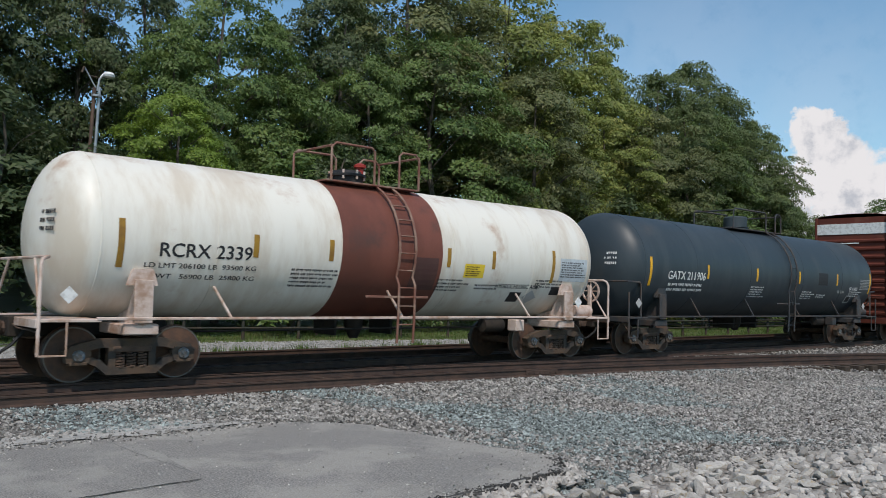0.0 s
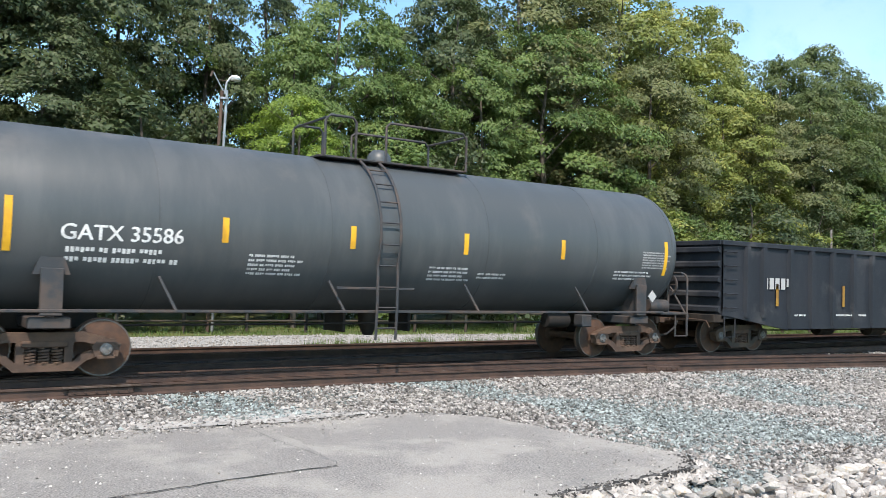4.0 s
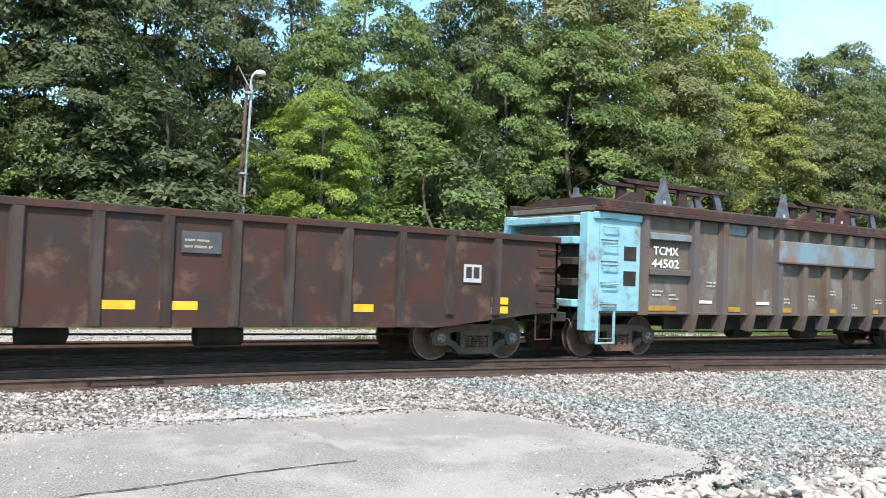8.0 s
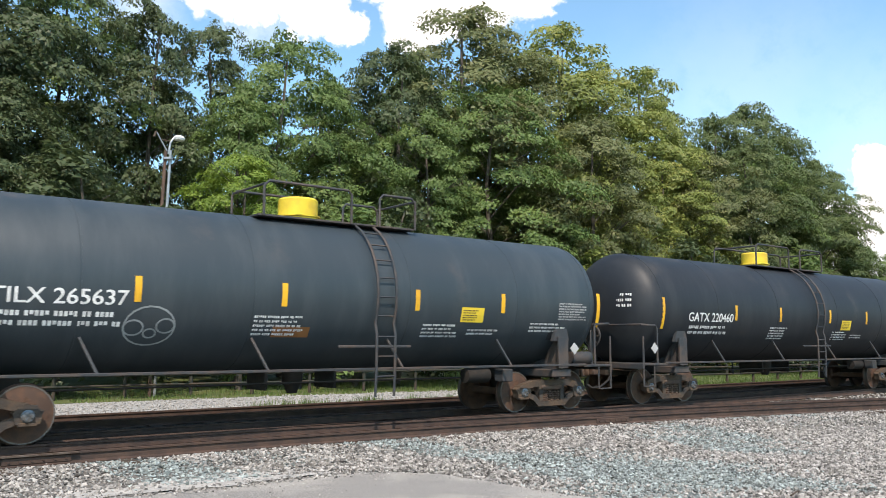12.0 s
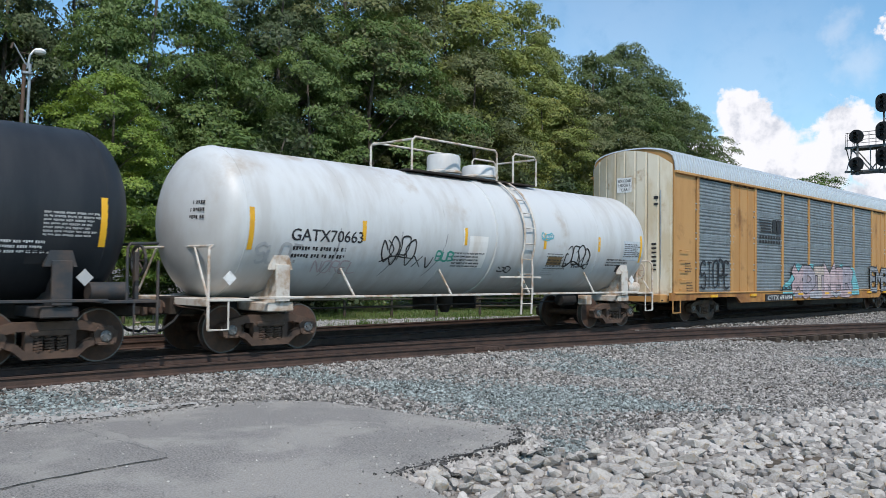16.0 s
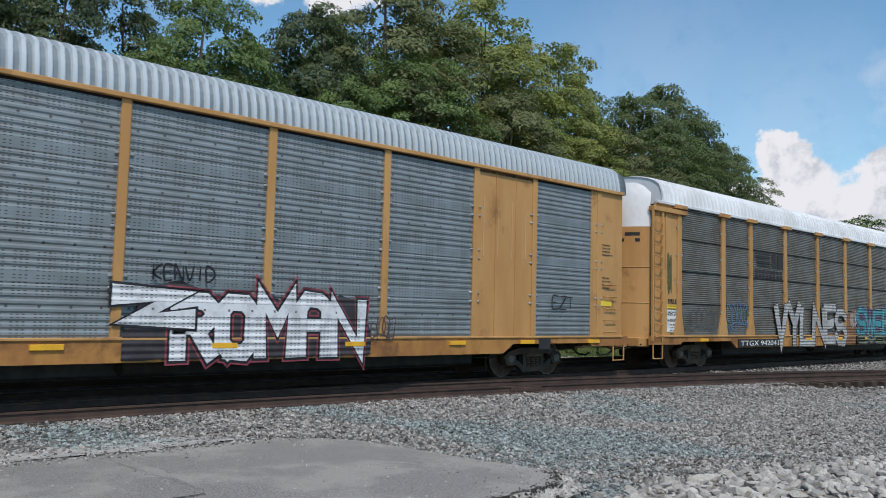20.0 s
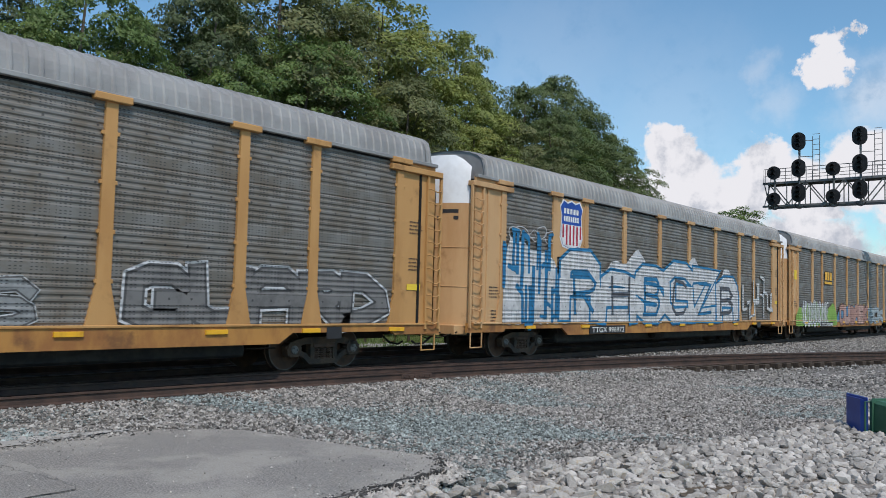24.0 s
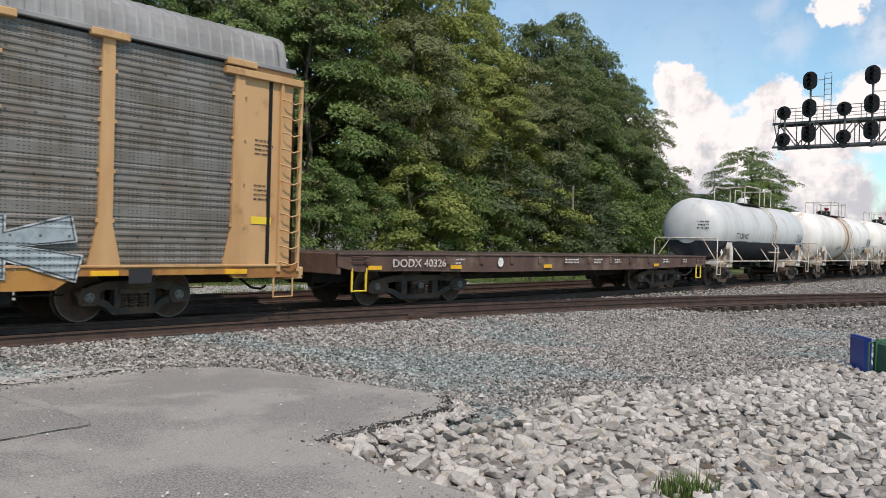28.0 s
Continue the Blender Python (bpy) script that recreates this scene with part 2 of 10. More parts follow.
STEEL = material("rail_steel", (0.055, 0.035, 0.028), 0.75, 0.2, (0.088, 0.052, 0.038), 0.5, 3, bump=0.3)
RAIL_TOP = material("worn_rail_head", (0.20, 0.16, 0.135), 0.42, 0.7, (0.12, 0.085, 0.07), 0.4, 2, (0.3, 4, 1), bump=0.05)
TIE = material("tarred_timber", (0.045, 0.034, 0.028), 0.9, 0, (0.085, 0.063, 0.046), 0.5, 4, (0.3, 6, 1), bump=0.6, bump_scale=25)
STONE_G = material("ballast_stone", (0.305, 0.285, 0.262), 0.85, 0, (0.20, 0.186, 0.168), 0.45, 9, bump=0.5, bump_scale=50, island=0.72)
GRIT = material("pavement_grit", (0.42, 0.395, 0.36), 0.9, 0, (0.33, 0.31, 0.285), 0.45, 9, bump=0.3, bump_scale=50, island=0.6)
STONE_T = material("greenish_chippings", (0.262, 0.292, 0.279), 0.85, 0, (0.165, 0.188, 0.18), 0.45, 9, bump=0.5, bump_scale=50, island=0.68)
STONE_R = material("limestone_rock", (0.45, 0.42, 0.38), 0.85, 0, (0.35, 0.325, 0.29), 0.45, 6, bump=0.4, bump_scale=18, each=0.22, third=(0.42, 0.33, 0.22), third_amount=0.15, third_scale=3)
STONE_RI = material("limestone_rubble", (0.43, 0.40, 0.365), 0.85, 0, (0.33, 0.305, 0.275), 0.45, 6, bump=0.4, bump_scale=18, island=0.35)
ROCK_GRIT = material("limestone_grit", (0.30, 0.275, 0.245), 0.95, 0, (0.19, 0.17, 0.15), 0.5, 16, bump=1.0, bump_scale=30)
GROUND = material("gravel_bed", (0.16, 0.15, 0.138), 0.95, 0, (0.13, 0.12, 0.11), 0.5, 14, bump=1.0, bump_scale=26, third=(0.24, 0.22, 0.19), third_scale=0.2)
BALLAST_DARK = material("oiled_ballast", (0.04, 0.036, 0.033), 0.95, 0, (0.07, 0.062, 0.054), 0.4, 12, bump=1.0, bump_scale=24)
ASPHALT = material("weathered_asphalt", (0.37, 0.348, 0.318), 0.92, 0, (0.165, 0.157, 0.147), 0.44, 48, bump=1.0, bump_scale=60, third=(0.45, 0.42, 0.375), third_amount=0.6, third_scale=0.7, third_mix=0.55, sharp=0.14)
PATCH = material("patched_asphalt", (0.355, 0.335, 0.308), 0.92, 0, (0.158, 0.15, 0.14), 0.44, 50, bump=1.0, bump_scale=60, third=(0.43, 0.405, 0.362), third_amount=0.55, third_scale=0.8, third_mix=0.55, sharp=0.14)
CRACK = material("crack_tar", (0.03, 0.029, 0.027), 0.9, 0, (0.09, 0.085, 0.08), 0.4, 8)
CRACK_F = material("dusty_crack", (0.15, 0.145, 0.138), 0.9, 0, (0.2, 0.195, 0.185), 0.4, 8)
DUST = material("pale_stone_dust", (0.42, 0.40, 0.37), 0.95, 0, (0.3, 0.29, 0.27), 0.5, 5, bump=0.6, bump_scale=60)
LOT = material("crushed_stone_lot", (0.36, 0.35, 0.33), 0.95, 0, (0.27, 0.26, 0.24), 0.45, 7, bump=0.8, bump_scale=30)
SOIL = material("damp_soil", (0.09, 0.07, 0.05), 0.9, 0, (0.14, 0.11, 0.08), 0.5, 6, bump=0.8, bump_scale=20)
TURF = material("turf_soil", (0.075, 0.105, 0.03), 0.9, 0, (0.12, 0.13, 0.05), 0.5, 1.5, bump=0.8, bump_scale=30)
GRASS = foliage("grass_blades", (0.06, 0.10, 0.02), (0.12, 0.19, 0.04), (0.24, 0.27, 0.08))
WHEEL = material("wheel_steel", (0.085, 0.05, 0.036), 0.75, 0.25, (0.13, 0.068, 0.042), 0.5, 6, bump=0.2)
TREAD = material("polished_tread", (0.16, 0.14, 0.125), 0.4, 0.7)
FRAME_B = material("grimy_cast_steel", (0.055, 0.045, 0.038), 0.8, 0.2, (0.11, 0.07, 0.045), 0.5, 3, bump=0.4, bump_scale=30)
FRAME_R = material("rusty_cast_steel", (0.085, 0.055, 0.041), 0.8, 0.2, (0.13, 0.08, 0.055), 0.5, 3, bump=0.4, bump_scale=30)
BLACK = material("black_paint", (0.02, 0.02, 0.022), 0.6, 0, (0.04, 0.037, 0.034), 0.4, 3)
DARK = material("underframe_grime", (0.023, 0.021, 0.0195), 0.85, 0.1, (0.046, 0.035, 0.027), 0.5, 2)
CAP_BLUE = material("blue-grey_bearing_cap", (0.17, 0.22, 0.27), 0.5, 0.2, (0.10, 0.09, 0.08), 0.4, 6)
CAP_GREY = material("grey_bearing_cap", (0.20, 0.19, 0.18), 0.5, 0.5)
STRIPE = material("yellow_reflector", (0.80, 0.42, 0.02), 0.45, 0, (0.6, 0.30, 0.02), 0.25, 3, (1, 1, 0.4), bump=0.0)
STRIPE_OLD = material("dulled_yellow_reflector", (0.36, 0.20, 0.03), 0.6, 0, (0.25, 0.13, 0.03), 0.4, 3, bump=0.0)
WHITE = material("white_lettering", (0.75, 0.75, 0.73), 0.6, 0, (0.55, 0.54, 0.52), 0.3, 8, bump=0.0)
GREY_L = material("grey_lettering", (0.42, 0.42, 0.41), 0.6, bump=0.0)
INK = material("black_lettering", (0.03, 0.03, 0.032), 0.6, bump=0.0)
SIGN_Y = material("yellow_notice", (0.78, 0.55, 0.05), 0.5, bump=0.0)
PIPE_W = material("white_rail_paint", (0.62, 0.58, 0.52), 0.55, 0, (0.40, 0.28, 0.19), 0.3, 2.5, third=(0.3, 0.18, 0.1), third_amount=0.1, third_scale=2)
PIPE_P = material("pinkish_rail_paint", (0.62, 0.50, 0.44), 0.55, 0, (0.38, 0.24, 0.17), 0.35, 2.5)
PIPE_D = material("dark_rail_paint", (0.045, 0.05, 0.055), 0.6, 0.1, (0.09, 0.07, 0.06), 0.4, 2)
GALV = material("galvanised_steel", (0.42, 0.44, 0.45), 0.45, 0.7, (0.32, 0.33, 0.34), 0.5, 4, bump=0.1)
YELLOW = material("rack_yellow_paint", (0.51, 0.28, 0.105), 0.6, 0, (0.44, 0.228, 0.08), 0.4, 1.2, (1, 1, 0.25), third=(0.26, 0.13, 0.05), third_amount=0.16, third_scale=0.9, bump=0.1)
SILL_Y = material("rust-stained_yellow_sill", (0.44, 0.215, 0.06), 0.65, 0, (0.30, 0.13, 0.045), 0.5, 1.6, (1, 1, 0.5), third=(0.16, 0.075, 0.035), third_amount=0.3, third_scale=1.4, third_mix=0.8, bump=0.15)
YELLOW_P = material("pale_rack_yellow_paint", (0.55, 0.335, 0.165), 0.6, 0, (0.47, 0.265, 0.12), 0.4, 1.2, (1, 1, 0.25), third=(0.30, 0.16, 0.07), third_amount=0.12, third_scale=0.9, bump=0.1)
# the ribs' sheen is put into this colour, paler than the roof sheet
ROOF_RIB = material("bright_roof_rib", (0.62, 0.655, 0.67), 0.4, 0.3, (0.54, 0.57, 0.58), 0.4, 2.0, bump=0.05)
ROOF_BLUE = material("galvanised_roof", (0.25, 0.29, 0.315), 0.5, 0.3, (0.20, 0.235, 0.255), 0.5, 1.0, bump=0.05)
ROOF_WHITE = material("white_roof", (0.72, 0.73, 0.74), 0.5, 0, (0.6, 0.6, 0.6), 0.4, 0.8, bump=0.05)
ROOF_GREY = material("dusty_grey_roof", (0.34, 0.335, 0.325), 0.55, 0.2, (0.26, 0.25, 0.24), 0.5, 0.8, bump=0.05)
PANEL_BLUE = perforated("galvanised_panel", (0.25, 0.285, 0.30), (0.20, 0.22, 0.225))
PANEL_GREY = perforated("weathered_panel", (0.225, 0.212, 0.192), (0.165, 0.138, 0.108))
PANEL_SLAT = material("slatted_grey_sheet", (0.235, 0.225, 0.205), 0.55, 0.3, (0.17, 0.145, 0.115), 0.5, 0.9, (1, 1, 1.6), 0.1, 40, third=(0.15, 0.14, 0.125), third_amount=0.25, third_scale=0.5)
DOOR_WHITE = material("white_end_door", (0.60, 0.55, 0.44), 0.6, 0, (0.50, 0.42, 0.29), 0.4, 1.5, (1, 1, 0.3), third=(0.3, 0.18, 0.09), third_amount=0.12, third_scale=1.2)
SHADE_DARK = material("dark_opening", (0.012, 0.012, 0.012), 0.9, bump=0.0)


# ---- mesh tools ----
class Shape:
    """Corners and faces gathered piece by piece."""

    def __init__(self):
        self.v, self.f, self.smooth = [], [], False

    def add(self, v, f):
        k = len(self.v)
        self.v.extend(v)
        self.f.extend(tuple(i + k for i in q) for q in f)
        return self

    def box(self, x0, x1, y0, y1, z0, z1, c=0.0):
        (x0, x1), (y0, y1), (z0, z1) = sorted((x0, x1)), sorted((y0, y1)), sorted((z0, z1))
        if c <= 0:
            v = [(x, y, z) for x in (x0, x1) for y in (y0, y1) for z in (z0, z1)]
            return self.add(v, [(0, 1, 3, 2), (4, 6, 7, 5), (0, 4, 5, 1), (2, 3, 7, 6), (0, 2, 6, 4), (1, 5, 7, 3)])
        v, f, at = [], [], {}
        for i in (0, 1):
            for j in (0, 1):
                for k in (0, 1):
                    x, y, z = (x0, x1)[i], (y0, y1)[j], (z0, z1)[k]
                    a, b, d = (c, -c)[i], (c, -c)[j], (c, -c)[k]
                    for n, p in enumerate(((x, y + b, z + d), (x + a, y, z + d), (x + a, y + b, z))):
                        at[i, j, k, n] = len(v)
                        v.append(p)
        g = lambda i, j, k, n: at[i, j, k, n]
        for s in (0, 1):
            f.append((g(s, 0, 0, 0), g(s, 1, 0, 0), g(s, 1, 1, 0), g(s, 0, 1, 0)))
            f.append((g(0, s, 0, 1), g(1, s, 0, 1), g(1, s, 1, 1), g(0, s, 1, 1)))
            f.append((g(0, 0, s, 2), g(1, 0, s, 2), g(1, 1, s, 2), g(0, 1, s, 2)))
            for u in (0, 1):
                f.append((g(0, s, u, 1), g(1, s, u, 1), g(1, s, u, 2), g(0, s, u, 2)))
                f.append((g(s, 0, u, 0), g(s, 1, u, 0), g(s, 1, u, 2), g(s, 0, u, 2)))
                f.append((g(s, u, 0, 0), g(s, u, 1, 0), g(s, u, 1, 1), g(s, u, 0, 1)))
                for w in (0, 1):
                    f.append((g(s, u, w, 0), g(s, u, w, 1), g(s, u, w, 2)))
        return self.add(v, f)

    def prism(self, poly, axis, a0, a1):
        """A flat outline drawn out along an axis. The outline's two numbers are the other two axes in order."""
        n = len(poly)
        put3 = {"x": lambda p, a: (a, p[0], p[1]), "y": lambda p, a: (p[0], a, p[1]), "z": lambda p, a: (p[0], p[1], a)}[axis]
        v = [put3(p, a0) for p in poly] + [put3(p, a1) for p in poly]
        f = [tuple(range(n)), tuple(range(2 * n - 1, n - 1, -1))] + [(i, (i + 1) % n, n + (i + 1) % n, n + i) for i in range(n)]
        return self.add(v, f)

    def tube(self, pts, r, n=6, r1=None, caps=True):
        pts = [Vector(p) for p in pts]
        v, f, up = [], [], None
        for i, p in enumerate(pts):
            d = (pts[min(i + 1, len(pts) - 1)] - pts[max(i - 1, 0)]).normalized()
            if up is None:
                up = d.orthogonal().normalized()
            up = (up - d * up.dot(d)).normalized()
            w = d.cross(up)
            rr = r if r1 is None else r + (r1 - r) * i / (len(pts) - 1)
            v += [tuple(p + (up * math.cos(a) + w * math.sin(a)) * rr) for a in [2 * math.pi * k / n for k in range(n)]]
            if i:
                f += [((i - 1) * n + k, (i - 1) * n + (k + 1) % n, i * n + (k + 1) % n, i * n + k) for k in range(n)]
        if caps:
            f += [tuple(range(n - 1, -1, -1)), tuple(range((len(pts) - 1) * n, len(pts) * n))]
        return self.add(v, f)

    def lathe(self, prof, axis, centre, n=32, closed=False):
        """Pairs of place along the axis and radius, turned round the axis."""
        cx, cy, cz = centre
        v, f = [], []
        for a, r in prof:
            for k in range(n):
                c, s = math.cos(2 * math.pi * k / n) * r, math.sin(2 * math.pi * k / n) * r
                v.append({"x": (cx + a, cy + c, cz + s), "y": (cx + c, cy + a, cz + s), "z": (cx + c, cy + s, cz + a)}[axis])
        m = len(prof)
        for i in range(m if closed else m - 1):
            j = (i + 1) % m
            f += [(i * n + k, i * n + (k + 1) % n, j * n + (k + 1) % n, j * n + k) for k in range(n)]
        if not closed:
            f += [tuple(range(n - 1, -1, -1)), tuple(range((m - 1) * n, m * n))]
        return self.add(v, f)

    def grid(self, rows):
        """Rows of points of equal length, joined into a sheet."""
        n = len(rows[0])
        f = [(i * n + k, i * n + k + 1, (i + 1) * n + k + 1, (i + 1) * n + k) for i in range(len(rows) - 1) for k in range(n - 1)]
        return self.add([p for r in rows for p in r], f)

    def mesh(self, name, mat, smooth=False):
        me = bpy.data.meshes.new(name)
        me.from_pydata(self.v, [], self.f)
        bm = bmesh.new()
        bm.from_mesh(me)
        bmesh.ops.recalc_face_normals(bm, faces=bm.faces)
        bm.to_mesh(me)
        bm.free()
        me.materials.append(mat)
        if smooth:
            me.shade_smooth()
            me.set_sharp_from_angle(angle=radians(38))
        return me


def raw_mesh(name, verts, faces, mat):
    """A large mesh straight from arrays of corners and equal-sided faces."""
    verts, faces = np.asarray(verts, np.float32), np.asarray(faces, np.int32)
    me = bpy.data.meshes.new(name)
    me.vertices.add(len(verts))
    me.vertices.foreach_set("co", verts.ravel())
    k = faces.shape[1]
    me.loops.add(faces.size)
    me.loops.foreach_set("vertex_index", faces.ravel())
    me.polygons.add(len(faces))
    me.polygons.foreach_set("loop_start", np.arange(0, faces.size, k, dtype=np.int32))
    me.update(calc_edges=True)
    me.shade_flat()
    me.materials.append(mat)
    return me


def part(name, shape, mat, parent, label="", at=None, smooth=False):
    """One mesh object under a thing or a part. shape: a Shape or a ready mesh."""
    me = shape.mesh(name, mat, smooth) if isinstance(shape, Shape) else shape
    ob = new(name, me)
    ob.parent = parent
    if at is not None:
        ob.matrix_basis = at
    if label:
        ob["label"] = label
    return ob


def pieces(name, shape, mat, parent, smooth=False):
    """Each separate piece of a shape as a part of its own."""
    root = list(range(len(shape.v)))

    def find(i):
        while root[i] != i:
            root[i] = root[root[i]]
            i = root[i]
        return i
    for f in shape.f:
        for q in f[1:]:
            root[find(q)] = find(f[0])
    groups = {}
    for f in shape.f:
        groups.setdefault(find(f[0]), []).append(f)
    for fs in groups.values():
        used = sorted({i for f in fs for i in f})
        at = {i: k for k, i in enumerate(used)}
        part(name, Shape().add([shape.v[i] for i in used], [tuple(at[i] for i in f) for f in fs]), mat, parent, smooth=smooth)


def thing(name, label, category, group="", kind="", at=None):
    ob = new(name)
    if at is not None:
        ob.matrix_basis = at
    return tagged(ob, label, category, group, kind)


LETTERS = {}


def text_shape(text, size):
    """Corners and faces of a line of writing in the built-in font, from the origin rightwards and up, and its width."""
    if text not in LETTERS:
        cu = bpy.data.curves.new("writing", "FONT")
        cu.body, cu.size, cu.resolution_u = text, 1.0, 3
        ob = bpy.data.objects.new("writing", cu)
        me = ob.to_mesh()
        v = np.array([tuple(p.co)[:2] for p in me.vertices]) if len(me.vertices) else np.zeros((0, 2))
        f = [tuple(p.vertices) for p in me.polygons]
        ob.to_mesh_clear()
        bpy.data.objects.remove(ob)
        bpy.data.curves.remove(cu)
        LETTERS[text] = (v, f)
    v, f = LETTERS[text]
    return v * size, f


def flat_side(face, lift=0.0):
    """Lays drawn figures (along, up) on an upright side that faces the near rail."""
    return lambda u, v, k=0.0: (u, -(face + lift + k), v)


def round_side(radius, centre, lift=0.0):
    """Lays drawn figures (along, up) round a lying cylinder, heights measured at its middle."""
    def to(u, v, k=0.0):
        a, r = (v - centre) / radius, radius + lift + k
        return (u, -r * math.cos(a), centre + r * math.sin(a))
    return to


def lettering(parent, to, text, x, z, size, mat=None, width=None, bold=0.0, name="lettering", label="", skew=0.0):
    v, f = text_shape(text, size)
    if not len(v):
        return
    s = width / max(v[:, 0].max(), 1e-6) if width else 1.0
    sh = Shape().add([to(x + p[0] * s + skew * p[1], z + p[1], 0.004) for p in v], f)
    if bold:
        sh.add([to(x + bold + p[0] * s + skew * p[1], z + p[1] + bold * 0.6, 0.0055) for p in v], f)
    return part(name, sh, mat or WHITE, parent, label)


def patch(sh, to, x0, x1, z0, z1, k=0.004):
    """A small painted oblong that follows the side."""
    n = max(1, int((z1 - z0) / 0.12))
    return sh.grid([[to(x0, z0 + (z1 - z0) * i / n, k), to(x1, z0 + (z1 - z0) * i / n, k)] for i in range(n + 1)])


def small_print(parent, to, x, z, wide, lines, mat, seed, high=0.045, step=0.085, name="small_print"):
    """Lines of writing too small to read, as bars of their size."""
    rnd = random.Random(seed)
    sh = Shape()
    for i in range(lines):
        u, end = x, x + wide * rnd.uniform(0.72, 1.0)
        while u < end - 0.05:
            for _ in range(rnd.randint(2, 6)):
                if u < end:
                    patch(sh, to, u, u + high * 0.62, z - i * step + high * rnd.choice((0, 0, 0.25)), z - i * step + high)
                u += high * 0.85
            u += high * 0.6
    return tagged(part(name, sh, mat, parent), kind="stuff")


def blob(cx, cz, w, h, rnd, n=22, square=2.6, wob=0.16):
    """A swollen, uneven outline such as a sprayed letter has."""
    a0, a1, a2 = (rnd.uniform(0, 6.28) for _ in range(3))
    pts = []
    for i in range(n):
        a = 2 * math.pi * i / n
        c, s = math.cos(a), math.sin(a)
        r = (abs(c) ** square + abs(s) ** square) ** (-1 / square)
        r *= 1 + wob * (0.6 * math.sin(2 * a + a0) + 0.5 * math.sin(3 * a + a1) + 0.4 * math.sin(5 * a + a2))
        pts.append((cx + c * r * w / 2, cz + s * r * h / 2))
    return pts


def fan(sh, to, pts, k):
    cx, cz = sum(p[0] for p in pts) / len(pts), sum(p[1] for p in pts) / len(pts)
    n = len(pts)
    mid = [((p[0] + cx) / 2, (p[1] + cz) / 2) for p in pts]
    v = [to(*p, k) for p in pts] + [to(*p, k) for p in mid] + [to(cx, cz, k)]
    f = [(i, (i + 1) % n, n + (i + 1) % n, n + i) for i in range(n)] + [(n + i, n + (i + 1) % n, 2 * n) for i in range(n)]
    sh.add(v, f)


def stroke(sh, to, pts, wide, k):
    """A sprayed line."""
    rows = []
    for i, p in enumerate(pts):
        a, b = pts[max(i - 1, 0)], pts[min(i + 1, len(pts) - 1)]
        d = math.hypot(b[0] - a[0], b[1] - a[1]) or 1
        nx, nz = -(b[1] - a[1]) / d * wide / 2, (b[0] - a[0]) / d * wide / 2
        rows.append([to(p[0] - nx, p[1] - nz, k), to(p[0] + nx, p[1] + nz, k)])
    sh.grid(rows)


PAINTS = {}


def paint(c):
    if c not in PAINTS:
        PAINTS[c] = material("spray_paint", c, 0.55, 0, tuple(0.75 * q for q in c), 0.3, 2.5, bump=0.0)
    return PAINTS[c]


def curve_points(p, n):
    """A smooth line through the given points."""
    q = [p[0]] + list(p) + [p[-1]]
    out = []
    for i in range(n + 1):
        s = i / n * (len(p) - 1)
        k = min(int(s), len(p) - 2)
        u = s - k
        a, b, c, d = q[k:k + 4]
        out.append(tuple(0.5 * (2 * b[m] + (c[m] - a[m]) * u + (2 * a[m] - 5 * b[m] + 4 * c[m] - d[m]) * u * u + (3 * b[m] - a[m] - 3 * c[m] + d[m]) * u ** 3) for m in (0, 1)))
    return out


def ribbon(to, pts, widths, grow, k):
    """A sprayed band of changing width along a line, as one sheet."""
    n = len(pts) - 1
    rows = []
    for i, p in enumerate(pts):
        a, b = pts[max(i - 1, 0)], pts[min(i + 1, n)]
        d = math.hypot(b[0] - a[0], b[1] - a[1]) or 1
        u = i / n
        w = (widths[0] * (1 - u) * (1 - 2 * u) + widths[1] * 4 * u * (1 - u) + widths[2] * u * (2 * u - 1)) / 2 + grow
        e = grow * (-1 if i == 0 else 1 if i == n else 0)
        x, z = p[0] + e * (b[0] - a[0]) / d, p[1] + e * (b[1] - a[1]) / d
        nx, nz = -(b[1] - a[1]) / d * w, (b[0] - a[0]) / d * w
        rows.append([to(x - nx, z - nz, k), to(x, z, k), to(x + nx, z + nz, k)])
    return Shape().grid(rows)


# middle lines of sprayed letters on a grid five wide and seven high, a stroke between semicolons
GLYPH = dict(A="00 05 16 36 45 40;03 43", B="00 06 36 45 44 33 03;33 42 41 30 00", C="45 36 16 05 01 10 30 41", D="00 06 26 44 42 20 00", E="46 06 00 40;03 33", F="00 06 46;03 33", G="45 36 16 05 01 10 40 43 23",
             H="00 06;40 46;03 43", I="20 26", J="46 41 30 10 01", K="00 06;46 03 40", L="06 00 40", M="00 06 23 46 40", N="00 06 40 46", O="10 01 05 16 36 45 41 30 10", P="00 06 36 45 44 33 03", R="00 06 36 45 44 33 03;23 40",
             S="45 36 16 05 04 13 33 42 41 30 10 01", T="20 26;06 46", U="06 01 10 30 41 46", V="06 20 46", W="06 10 24 30 46", X="00 46;06 40", Y="06 23 46;23 20", Z="06 46 00 40")


def rack_paint(c):
    """Spray paint on the ribbed and slotted sheets of the car carriers."""
    if (c, "rack") not in PAINTS:
        PAINTS[c, "rack"] = punched(material("spray_paint_on_ribs", c, 0.6, 0, tuple(0.72 * q for q in c), 0.4, 3.5, bump=0.0), 0.5)
    return PAINTS[c, "rack"]


